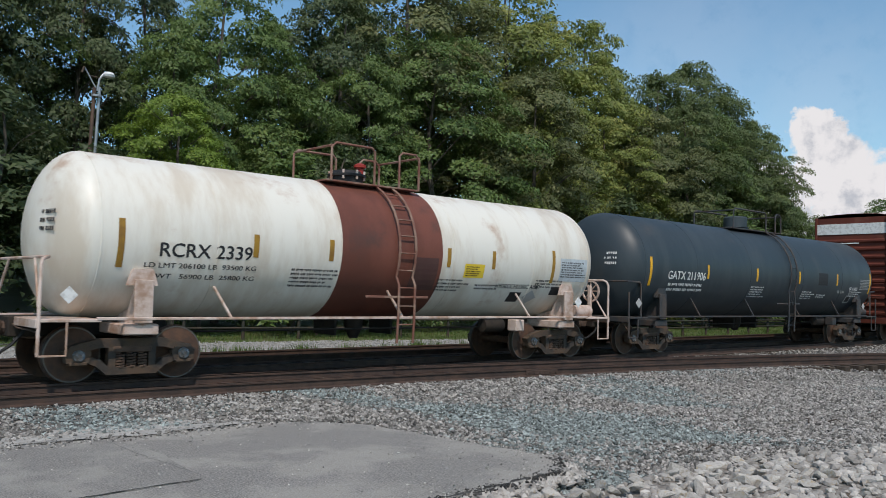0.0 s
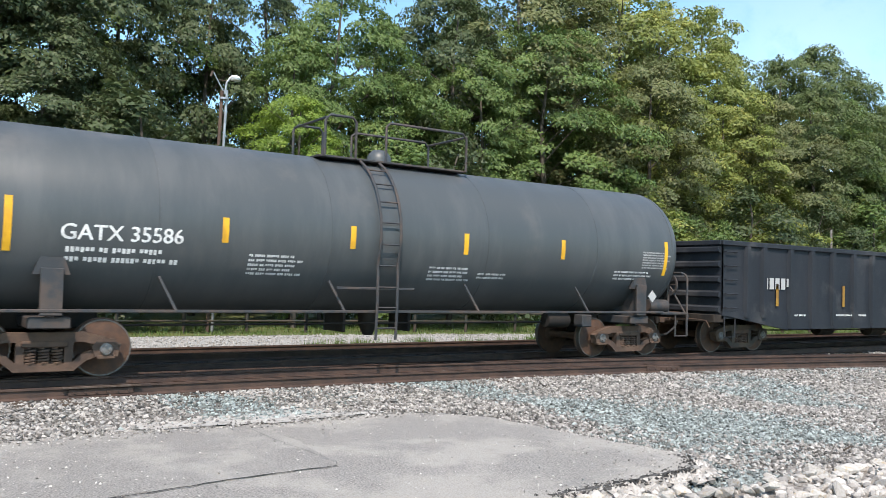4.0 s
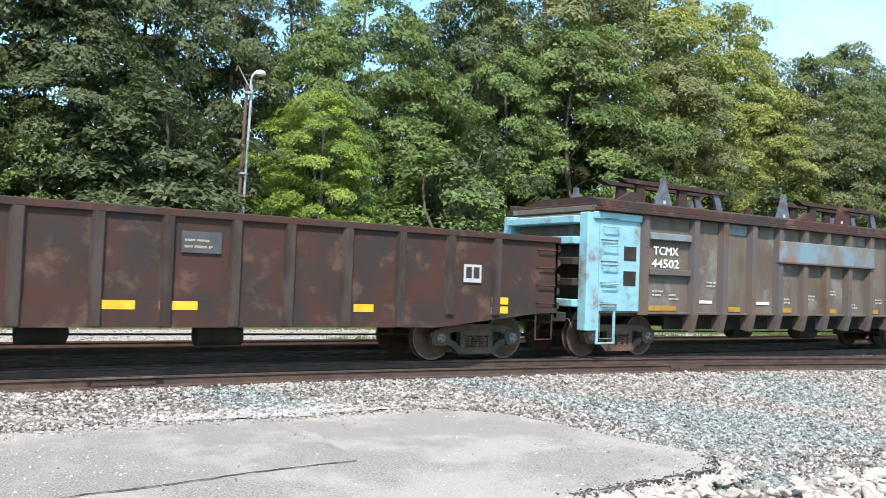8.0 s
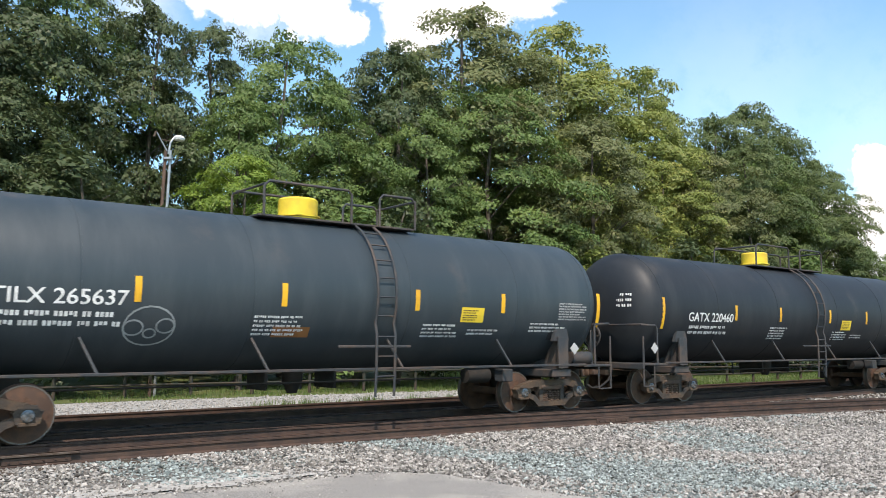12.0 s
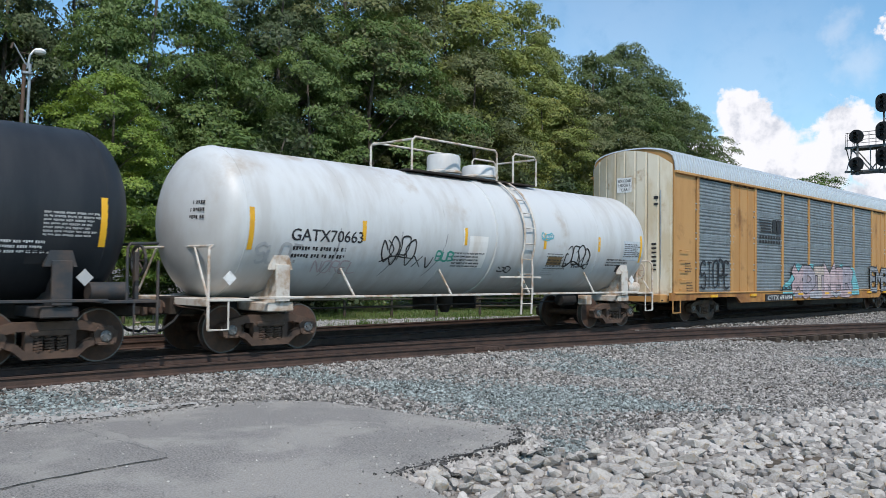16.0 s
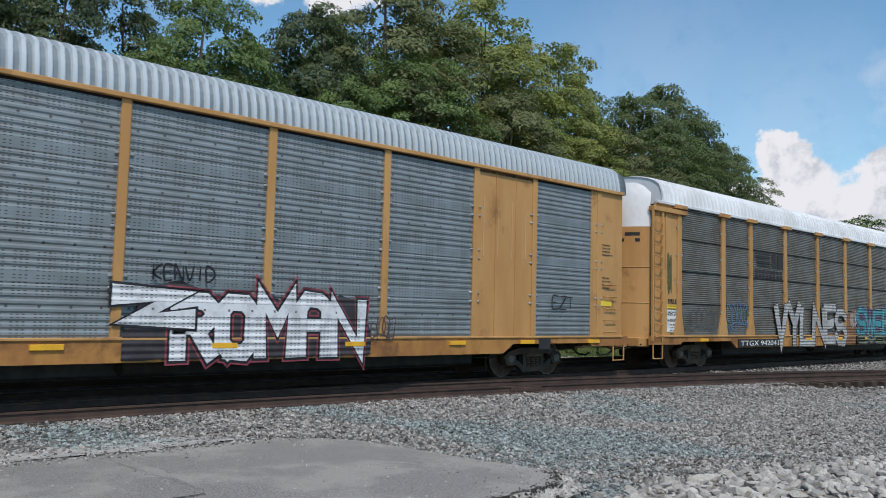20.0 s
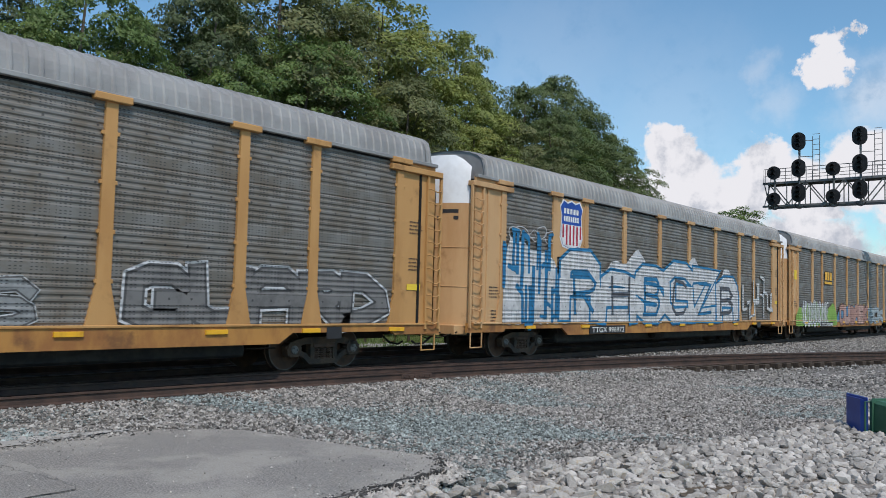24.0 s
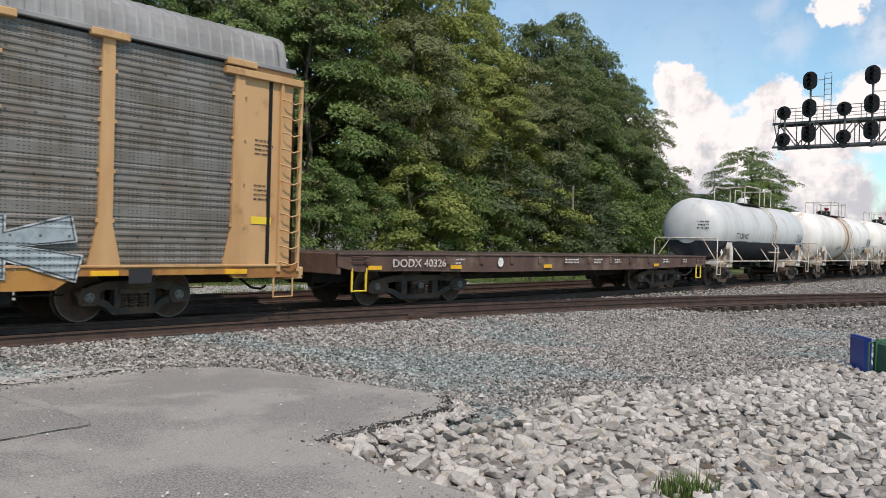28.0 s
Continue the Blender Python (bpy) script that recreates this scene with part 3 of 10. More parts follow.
def sprayed_ground(parent, to, x0, x1, z0, z1, color, seed, rag=0.3, blend=paint, label="sprayed ground", k=0.0012, notch=0.16):
    """A ragged sheet of sprayed colour with a stepped, drifting top edge."""
    rnd = random.Random(seed)
    ph = [rnd.uniform(0, 6.28) for _ in range(3)]
    m = max(6, int((x1 - x0) / notch))
    rows = []
    for i in range(m + 1):
        u = i / m
        x = x0 + (x1 - x0) * u
        env = min(1, 0.45 + 7 * u, 0.45 + 7 * (1 - u))
        top = z0 + (z1 - z0) * env * (1 - rag * (0.5 + 0.3 * math.sin(1.3 * x + ph[0]) + 0.2 * math.sin(3.7 * x + ph[1]))) + rnd.uniform(-0.04, 0.04)
        low = z0 + rnd.uniform(-0.02, 0.04)
        rows.append([to(x, low + (top - low) * q / 3, k) for q in range(4)])
    part("graffiti_ground", Shape().grid(rows), blend(color), parent, label)


def sprayed_word(parent, to, word, x0, x1, z0, z1, fills, outline, seed, halo=None, bold=0.22, edge=0.05, wide=0.09, blend=paint, lean=0.0, uneven_by=0.1, dots=None, label="sprayed letters", k=0.003, lap=1.12, tall=0.12):
    """Large sprayed letters: halo, outline and fill are a sheet each for every letter."""
    rnd = random.Random(seed)
    step = (x1 - x0) / len(word)
    layers = ([(halo, wide, "graffiti_halo")] if halo else []) + [(outline, edge, "graffiti_outline"), (None, 0.0, "graffiti_fill")]
    for i, ch in enumerate(word):
        up, grow = rnd.uniform(0, tall), rnd.uniform(0.94, 1.06) * lap
        j = lambda: rnd.uniform(-uneven_by, uneven_by)
        lines = []
        for run_ in GLYPH[ch].split(";"):
            pts = [((int(p[0]) + j()) / 4, (int(p[1]) + j()) / 6) for p in run_.split()]
            w = bold * min(step, (z1 - z0)) * rnd.uniform(0.85, 1.15)
            a, b = x0 + step * (i + 0.5 - 0.5 * grow) + w * 0.5, x0 + step * (i + 0.5 + 0.5 * grow) - w * 0.5
            c, d = z0 + w * 0.5, z1 - w * 0.5 - up * (z1 - z0)
            lines.append(([(a + (b - a) * u + lean * v * (z1 - z0), c + (d - c) * v) for u, v in pts], w))
        fill = fills[i % len(fills)]
        for q, (color, more, name) in enumerate(layers):
            sh = Shape()
            for n, (pts, w) in enumerate(lines):
                first, lift, h = len(sh.v), k + 0.0022 * q + 0.0004 * n + 0.0006 * (i % 2), w * 0.5 + more
                way = [((r[0] - p[0]) / (math.dist(p, r) or 1), (r[1] - p[1]) / (math.dist(p, r) or 1)) for p, r in zip(pts, pts[1:])]
                rows = []
                for m, p in enumerate(pts):
                    d0, d1 = way[max(m - 1, 0)], way[min(m, len(way) - 1)]
                    e = (w * 0.4 + more) * (-1 if m == 0 else 1 if m == len(pts) - 1 else 0)
                    bx, bz = -d0[1] - d1[1], d0[0] + d1[0]
                    reach = h / max(0.45, math.hypot(bx, bz) / 2)
                    l = math.hypot(bx, bz) or 1
                    cx, cz = p[0] + d1[0] * e, p[1] + d1[1] * e
                    rows.append([to(cx - bx / l * reach, cz - bz / l * reach, lift), to(cx + bx / l * reach, cz + bz / l * reach, lift)])
                sh.grid(rows)
                if n:
                    a, b = sh.v[0], sh.v[first]
                    sh.add([(a[0], a[1] + 0.003, a[2] + 0.001)], [])
                    sh.f.append((0, first, len(sh.v) - 1))
            part(name, sh, blend(color or fill), parent, label if q == 0 else "")
        if dots:
            for _ in range(2):
                sh, r = Shape(), rnd.uniform(0.035, 0.085)
                fan(sh, to, blob(x0 + step * (i + rnd.random()), z1 + rnd.uniform(-0.12, 0.15), r * 2, r * 2, rnd, 12, 2.0, 0.06), k + 0.0086)
                part("graffiti_dot", sh, blend(dots), parent)


def bubble(parent, to, x0, x1, z0, z1, rim, fill, line, seed):
    """A round sprayed cloud with a rim, a pale body and a few soft inner lines."""
    rnd = random.Random(seed)
    cx, cz, w, h = (x0 + x1) / 2, (z0 + z1) / 2, x1 - x0, z1 - z0
    for grow, c, k, name in ((1.0, rim, 0.002, "graffiti_ground"), (0.84, fill, 0.0045, "graffiti_fill")):
        sh = Shape()
        fan(sh, to, blob(cx, cz, w * grow, h * grow, random.Random(seed), 40, 2.8, 0.1), k)
        part(name, sh, paint(c), parent, "pale blue sprayed bubble")
    for i in range(4):
        a = x0 + w * (0.22 + 0.19 * i)
        pts = curve_points([(a, cz + h * rnd.uniform(0.2, 0.36)), (a + w * rnd.uniform(0.06, 0.14), cz + h * rnd.uniform(-0.05, 0.1)), (a - w * rnd.uniform(0.0, 0.1), cz - h * rnd.uniform(0.1, 0.34))], 10)
        part("graffiti_stroke", ribbon(to, pts, (0.03, 0.055, 0.03), 0.0, 0.0065), paint(line), parent)


def tag_scrawl(parent, to, x0, x1, z0, z1, color, seed, n=5, wide=0.06):
    """A thin sprayed scrawl of tangled loops and hooks with one long stroke through them, a part a stroke."""
    rnd = random.Random(seed)
    w, h = (x1 - x0) / n, z1 - z0
    for i in range(n):
        cx, cz = x0 + (i + 0.5) * w, z0 + h * rnd.uniform(0.35, 0.6)
        turn, a = rnd.choice((-1, 1)), rnd.uniform(0, 6.28)
        p = []
        for k in range(7):
            q = 0.25 + 0.75 * abs(math.sin(0.9 * k + i))
            p.append((cx + 0.85 * w * q * math.cos(a + turn * 1.15 * k) + rnd.uniform(-0.15, 0.15) * w, cz + 0.52 * h * q * math.sin(a + turn * 1.15 * k)))
        p = [(min(max(u, x0), x1), min(max(v, z0), z1)) for u, v in p]
        part("graffiti_stroke", ribbon(to, curve_points(p, 26), (wide * 0.6, wide * 0.75, wide * 0.4), 0.0, 0.006 + 0.0006 * (i % 4)), paint(color), parent, "thin sprayed scrawl")
    if n > 2:
        p = [(x0, z0 + h * 0.1), (x0 + 0.35 * (x1 - x0), z0 + h * rnd.uniform(0.2, 0.35)), (x0 + 0.7 * (x1 - x0), z0 + h * rnd.uniform(0.1, 0.3)), (x1, z0 + h * 0.25)]
        part("graffiti_stroke", ribbon(to, curve_points(p, 16), (wide * 0.4, wide * 0.6, wide * 0.3), 0.0, 0.009), paint(color), parent, "thin sprayed scrawl")


def hand_word(parent, to, text, x0, x1, z0, z1, color, seed, wide=0.05):
    """Hand-drawn thin letters, each stroke a part."""
    rnd = random.Random(seed)
    step = (x1 - x0) / len(text)
    for i, ch in enumerate(text):
        for stroke in GLYPH[ch].split(";"):
            p = [(x0 + step * (i + 0.1 + 0.2 * int(g[0])) + rnd.uniform(-0.06, 0.06) * step, z0 + (z1 - z0) * (int(g[1]) / 6 + rnd.uniform(-0.05, 0.05))) for g in stroke.split()]
            part("graffiti_stroke", ribbon(to, curve_points(p, 8 * len(p)) if len(p) > 2 else p, (wide * 0.8, wide, wide * 0.6), 0.0, 0.006), paint(color), parent, "thin hand-drawn sprayed letter")


def line_work(parent, to, x0, x1, z0, z1, n, color, seed, wide=0.16, ground=None, label="angular sprayed line work"):
    """Broken angular bands, sprayed over a ragged pale ground."""
    rnd = random.Random(seed)
    high = z1 - z0
    if ground:
        m = int((x1 - x0) / 0.16)
        rows = []
        for i in range(m + 1):
            x = x0 + (x1 - x0) * i / m
            top = z0 + high * (0.86 + 0.10 * math.sin(0.9 * x + seed) + 0.06 * rnd.uniform(-1, 1)) * min(1, 0.5 + 6 * i / m, 0.5 + 6 * (1 - i / m))
            rows.append([to(x, z0 - 0.04 + rnd.uniform(0, 0.05) + (top - z0) * q / 3, 0.002) for q in range(4)])
        part("graffiti_ground", Shape().grid(rows), rack_paint(ground), parent, label)
    step = (x1 - x0) / n
    for i in range(n):
        x, z = x0 + step * (i + rnd.uniform(0.0, 0.35)), z0 + high * rnd.choice((0.08, 0.4, 0.62, 0.8))
        pts = [(x, z)]
        across = rnd.random() < 0.5
        for k in range(rnd.choice((2, 3, 3))):
            d = rnd.choice((-1, 1))
            if across:
                x = min(max(x + step * rnd.uniform(0.6, 1.5) * (1 if k == 0 else d), x0), x1)
                z += rnd.uniform(-0.08, 0.08) * high
            else:
                z = min(max(z + high * rnd.uniform(0.3, 0.65) * (d if z0 + 0.3 * high < z < z0 + 0.7 * high else (1 if z < z0 + 0.5 * high else -1)), z0), z1)
                x += rnd.uniform(-0.1, 0.15) * step
            across = not across
            pts.append((x, z))
        for q, (a, b) in enumerate(zip(pts, pts[1:])):
            d = math.hypot(b[0] - a[0], b[1] - a[1]) or 1
            e = wide * 0.5 / d
            a2 = (a[0] - (b[0] - a[0]) * e, a[1] - (b[1] - a[1]) * e)
            w = wide * rnd.uniform(0.75, 1.3)
            part("graffiti_stroke", ribbon(to, [(a2[0] + (b[0] - a2[0]) * k / 6 + rnd.uniform(-0.012, 0.012), a2[1] + (b[1] - a2[1]) * k / 6 + rnd.uniform(-0.012, 0.012)) for k in range(7)], (w, w, w), 0.0, 0.005 + 0.0007 * (q + i % 3)), rack_paint(color), parent)


# ---- ground and tracks ----
TRACK_Y = 15.05          # middle of the train's track
GAUGE = 0.755            # half the distance between rail heads


def near_rail_y(x):
    """The near rail of the siding, which swings away from the main track."""
    return 13.12 if x < 3 else 13.12 - (x - 3) ** 2 / 170 if x < 34 else 13.12 - 31 ** 2 / 170 - (x - 34) * 31 / 85


def smooth_step(a, b, x):
    t = min(max((x - a) / (b - a), 0), 1)
    return t * t * (3 - 2 * t)


def ground_z(x, y):
    bed = min(near_rail_y(x), 13.2)
    z = -0.47 + 0.146 * smooth_step(9.4, 10.75, y) + 0.124 * smooth_step(bed - 1.7, bed - 0.6, y)
    z -= 0.06 * smooth_step(19.8, 21.0, y)
    z += 0.25 * smooth_step(27, 40, y) + 6.0 * smooth_step(60, 220, y)
    return z


xs = [-3000, -800, -250, -80, -30] + [-12 + 1.5 * i for i in range(49)] + [66, 75, 90, 120, 180, 300, 700, 3000]
ys = [-3000, -600, -120, -40, -12] + [-6 + 1.0 * i for i in range(14)] + [8 + 0.5 * i for i in range(12)] + [14 + 1.0 * i for i in range(28)] + [46, 55, 70, 90, 120, 160, 220, 400, 900, 3000]
sh = Shape().grid([[(x, y, ground_z(x, y)) for x in xs] for y in ys])
tagged(new("ground", sh.mesh("ground", GROUND, True)), "grey gravel ground reaching to the horizon", "ground", kind="structure")

# shade below the train is painted in: the bed is darker than the gravel
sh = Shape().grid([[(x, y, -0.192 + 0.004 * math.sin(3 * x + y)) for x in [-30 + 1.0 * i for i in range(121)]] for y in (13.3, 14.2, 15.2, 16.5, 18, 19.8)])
tagged(new("track_bed", sh.mesh("track_bed", BALLAST_DARK)), "dark ballast bed under the railway tracks, train shade in its colour", "ballast", kind="structure")

lot_edge = lambda x: 26.4 - 0.0062 * max(x - 4, 0) ** 2 if x < 33 else 26.4 - 0.0062 * 29 ** 2
sh = Shape().grid([[(x, 19.85 + (max(lot_edge(x), 20.2) - 19.85) * j / 5, -0.245) for x in [-20 + 2.0 * i for i in range(46)]] for j in range(6)])
tagged(new("gravel_lot", sh.mesh("gravel_lot", LOT)), "pale crushed stone lane beyond the tracks", "gravel lane", kind="structure")
sh = Shape().grid([[(x, lot_edge(x) + (50 - lot_edge(x)) * j / 7, max(ground_z(x, lot_edge(x) + (50 - lot_edge(x)) * j / 7), -0.26) + 0.02) for x in [-20 + 2.0 * i for i in range(70)]] for j in range(8)])
tagged(new("verge", sh.mesh("verge", TURF)), "mown green grass verge below the trees", "grass", kind="structure")


def uneven(poly, step, amount, seed):
    rnd = random.Random(seed)
    out = []
    for a, b in zip(poly, poly[1:] + poly[:1]):
        n = max(1, int(math.hypot(b[0] - a[0], b[1] - a[1]) / step))
        out += [(a[0] + (b[0] - a[0]) * i / n + rnd.uniform(-amount, amount), a[1] + (b[1] - a[1]) * i / n + rnd.uniform(-amount, amount)) for i in range(n)]
    return out


def wander(pts, step, amount, seed):
    """An open line that strays a little to both sides."""
    rnd = random.Random(seed)
    out = []
    for a, b in zip(pts, pts[1:]):
        n = max(1, int(math.hypot(b[0] - a[0], b[1] - a[1]) / step))
        out += [(a[0] + (b[0] - a[0]) * i / n + rnd.uniform(-amount, amount), a[1] + (b[1] - a[1]) * i / n + rnd.uniform(-amount, amount)) for i in range(n)]
    return out + [pts[-1]]


PAVE = [(-9, 10.8), (1.1, 10.86), (3.05, 11.05), (4.4, 11.05), (6.3, 11.05), (7.2, 10.55), (7.7, 9.9), (7.95, 7.85), (8.15, 6.75), (7.7, 6.12), (6.6, 6.02), (5.42, 5.95), (5.2, 5.1), (5.12, 3.9), (4.9, 2.0), (4.8, -4), (-9, -5)]
sh = Shape().prism(uneven(PAVE, 0.22, 0.035, 3), "z", -0.46, -0.33)
tagged(new("pavement", sh.mesh("pavement", ASPHALT)), "worn light grey asphalt pavement with a ragged edge", "pavement", kind="structure")
PATCHED = [(-8.8, 10.78), (1.1, 10.84), (3.0, 11.0), (4.3, 10.7), (4.42, 9.4), (4.18, 8.02), (3.55, 8.0), (3.02, 7.93), (2.3, 7.83), (1.46, 7.74), (0.4, 7.62), (-8.8, 7.0)]
sh = Shape().prism(uneven(PATCHED, 0.3, 0.02, 4), "z", -0.36, -0.322)
tagged(new("pavement_patch", sh.mesh("pavement_patch", PATCH)), "smoother grey asphalt patch with a cracked edge", "pavement", kind="structure")
rnd = random.Random(8)
line = wander([(-8.8, 6.97), (0.4, 7.59), (1.46, 7.71), (2.3, 7.80), (3.02, 7.90), (3.55, 7.97), (4.2, 7.99)], 0.14, 0.022, 9)
sh = Shape().grid([[(x, y - rnd.uniform(0.004, 0.016), -0.3185) for x, y in line], [(x, y + rnd.uniform(0.006, 0.02), -0.3185) for x, y in line]])
tagged(new("crack", sh.mesh("crack", CRACK)), "dark open crack along the asphalt patch", "crack", kind="structure")
line = wander([(3.95, 10.75), (4.2, 10.45), (4.19, 9.28), (4.28, 8.22), (4.2, 8.0)], 0.12, 0.03, 19)
sh = Shape().grid([[(x - rnd.uniform(0.002, 0.006), y, -0.3182) for x, y in line], [(x + rnd.uniform(0.002, 0.006), y, -0.3182) for x, y in line]])
tagged(new("fine_crack", sh.mesh("fine_crack", CRACK_F)), "fine branching crack in the asphalt patch", "crack", kind="structure")
line = wander([(5.40, 5.97), (6.0, 6.0), (6.6, 6.04), (7.2, 6.09), (7.7, 6.16), (8.1, 6.7)], 0.09, 0.03, 29)
wide = [0.008 + 0.045 * rnd.random() ** 2 for _ in line]
sh = Shape().grid([[(x, y - 0.02, -0.3262) for x, y in line], [(x - 0.01, y + w, -0.3265) for (x, y), w in zip(line, wide)]])
tagged(new("broken_edge", sh.mesh("broken_edge", CRACK)), "dark broken asphalt edge above the rocks", "pavement", kind="structure")
sh = Shape()
fan(sh, lambda u, v, k: (u, v, -0.318 + 0.02 * random.Random(int(u * 977 + v * 131)).random()), uneven([(2.6, 10.9), (4.6, 10.75), (6.4, 10.8), (6.6, 11.3), (5.2, 11.75), (3.4, 11.6), (2.4, 11.3)], 0.2, 0.06, 5), 0)
tagged(new("stone_dust", sh.mesh("stone_dust", DUST)), "pale stone dust spilled at the pavement edge", "stone dust", kind="structure")

OCTA = np.array([(1, 0, 0), (-1, 0, 0), (0, 1, 0), (0, -1, 0), (0, 0, 1), (0, 0, -1)], float)
OCTA_F = np.array([(0, 2, 4), (2, 1, 4), (1, 3, 4), (3, 0, 4), (2, 0, 5), (1, 2, 5), (3, 1, 5), (0, 3, 5)])


GOLD = (1 + 5 ** 0.5) / 2
ICO = np.array([(a, b * GOLD, 0) for a in (-1, 1) for b in (-1, 1)] + [(0, a, b * GOLD) for a in (-1, 1) for b in (-1, 1)] + [(b * GOLD, 0, a) for a in (-1, 1) for b in (-1, 1)]) / 1.9
ICO_F = np.array([(i, j, k) if np.dot(np.cross(ICO[j] - ICO[i], ICO[k] - ICO[i]), ICO[i]) > 0 else (i, k, j) for i in range(12) for j in range(i + 1, 12) for k in range(j + 1, 12)
                  if max(np.linalg.norm(ICO[i] - ICO[j]), np.linalg.norm(ICO[j] - ICO[k]), np.linalg.norm(ICO[i] - ICO[k])) < 1.2])


def scattered(name, mat, xy, z, size, rng, label, category, square=True, jag=(0.55, 1.25)):
    """Many loose angular stones in one mesh."""
    base, bf = (ICO, ICO_F) if square else (OCTA, OCTA_F)
    n, k = len(xy), len(base)
    v = base[None] * rng.uniform(*jag, (n, k, 1)) * rng.uniform(0.6, 1.3, (n, 1, 3))
    a, b, c = rng.uniform(0, 6.28, (3, n))
    b = b * 0.35
    ca, sa, cb, sb = np.cos(a), np.sin(a), np.cos(b), np.sin(b)
    y, zz = v[:, :, 1] * cb[:, None] - v[:, :, 2] * sb[:, None], v[:, :, 1] * sb[:, None] + v[:, :, 2] * cb[:, None]
    x = v[:, :, 0] * ca[:, None] - y * sa[:, None]
    y = v[:, :, 0] * sa[:, None] + y * ca[:, None]
    s = size[:, None] / 2
    p = np.stack([x * s + xy[:, :1], y * s + xy[:, 1:2], zz * s * 0.8 + (z + size * rng.uniform(0.02, 0.3, n))[:, None]], 2)
    f = bf[None] + (np.arange(n) * k)[:, None, None]
    ob = new(name, raw_mesh(name, p.reshape(-1, 3), f.reshape(-1, bf.shape[1]), mat))
    return tagged(ob, label, category, kind="stuff")


rng = np.random.default_rng(5)
gz = np.vectorize(ground_z)
nry = np.vectorize(near_rail_y)


def inside(xy, poly):
    hit = np.zeros(len(xy), bool)
    for (x0, y0), (x1, y1) in zip(poly, poly[1:] + poly[:1]):
        c = ((y0 > xy[:, 1]) != (y1 > xy[:, 1])) & (xy[:, 0] < (x1 - x0) * (xy[:, 1] - y0) / (y1 - y0 + 1e-12) + x0)
        hit ^= c
    return hit


ROCKY = [(5.25, 5.8), (6.6, 5.75), (7.6, 5.6), (9.4, 5.5), (11.5, 5.2), (13.6, 4.6), (16.0, 4.3), (22, 3.4), (30, 1.0), (30, -6), (5.0, -6), (4.95, 2.0), (5.1, 4.5)]


def wavy(x, y):
    return np.sin(1.3 * x + 0.7 * y) + np.sin(0.8 * y - 0.5 * x + 1) + 0.6 * np.sin(2.9 * x + 1.7 * y)


# stones strewn over the pavement's far edge
xy = rng.uniform((-4, 10.2), (7.6, 11.4), (15000, 2))
xy = xy[inside(xy, PAVE) & (rng.random(len(xy)) < np.clip((xy[:, 1] - 10.35) / 0.75, 0, 1) ** 2)]
scattered("edge_gravel", STONE_G, xy, np.full(len(xy), -0.328), rng.uniform(0.025, 0.07, len(xy)), rng, "grey stones strewn over the pavement edge", "gravel", False)

# loose pebbles and grit over the whole pavement, thicker towards its edges
xy = rng.uniform((-6, 3.2), (8.2, 11.0), (90000, 2))
xy = xy[inside(xy, PAVE)]
rim = np.min([np.hypot(xy[:, 0] - x, xy[:, 1] - y) for x, y in uneven(PAVE, 0.3, 0.0, 1)], axis=0)
xy = xy[rng.random(len(xy)) < np.clip(0.10 + 0.8 * np.exp(-rim / 0.28) + 0.12 * (wavy(xy[:, 0], xy[:, 1]) - 0.6), 0.04, 1)]
size = 0.008 + 0.028 * rng.random(len(xy)) ** 4
scattered("loose_grit", GRIT, xy, np.full(len(xy), -0.323), size, rng, "loose grey pebbles and grit on the asphalt", "gravel", False)

# broken asphalt crumbs and stones banked against the ragged edge
n = 1500
at = rng.integers(0, len(line) - 1, n)
xy = np.array(line)[at] + rng.normal(0, 0.05, (n, 2)) + np.stack([rng.uniform(-0.1, 0.1, n), -np.abs(rng.normal(0.02, 0.12, n))], 1)
scattered("edge_rubble", STONE_RI, xy, np.full(n, -0.40), rng.uniform(0.04, 0.13, n), rng, "broken stones banked against the ragged asphalt edge", "rubble", False)
xy = np.array(line)[at] + rng.normal(0, 0.07, (n, 2))
scattered("asphalt_crumbs", CRACK, xy[:500], np.full(500, -0.345), rng.uniform(0.02, 0.06, 500), rng, "dark asphalt crumbs along the broken edge", "rubble", False)

# fine ballast before the tracks
xy = rng.uniform((-3, 1.5), (24, 13.3), (230000, 2))
keep = (xy[:, 1] < nry(xy[:, 0]) - 0.03) & ~inside(xy, PAVE) & ~inside(xy, ROCKY) & (xy[:, 1] > 2.0)
xy = xy[keep][:115000]
teal = (wavy(xy[:, 0], xy[:, 1]) + 1.3 * np.exp(-((xy[:, 0] - 9.8) / 2.2) ** 2 - ((xy[:, 1] - 9.3) / 2.4) ** 2) * 2 - 0.35 + rng.normal(0, 0.5, len(xy))) > 0.75
size = rng.uniform(0.04, 0.078, len(xy)) * rng.choice((0.7, 1.0, 1.3), len(xy))
z = gz(xy[:, 0], xy[:, 1])
scattered("ballast_gravel", STONE_G, xy[~teal], z[~teal], size[~teal], rng, "loose grey crushed ballast stones beside the track", "gravel", False)
scattered("green_gravel", STONE_T, xy[teal], z[teal], size[teal] * 0.9, rng, "loose greenish grey stone chippings", "gravel", False)
xy = rng.uniform((24, 0), (75, 13), (42000, 2))
xy = xy[(xy[:, 1] < nry(xy[:, 0]) - 0.05)][:16000]
scattered("distant_gravel", STONE_G, xy, gz(xy[:, 0], xy[:, 1]), rng.uniform(0.06, 0.13, len(xy)), rng, "loose grey ballast stones further along", "gravel", False)
xy = rng.uniform((8, 8), (70, 14.1), (36000, 2))
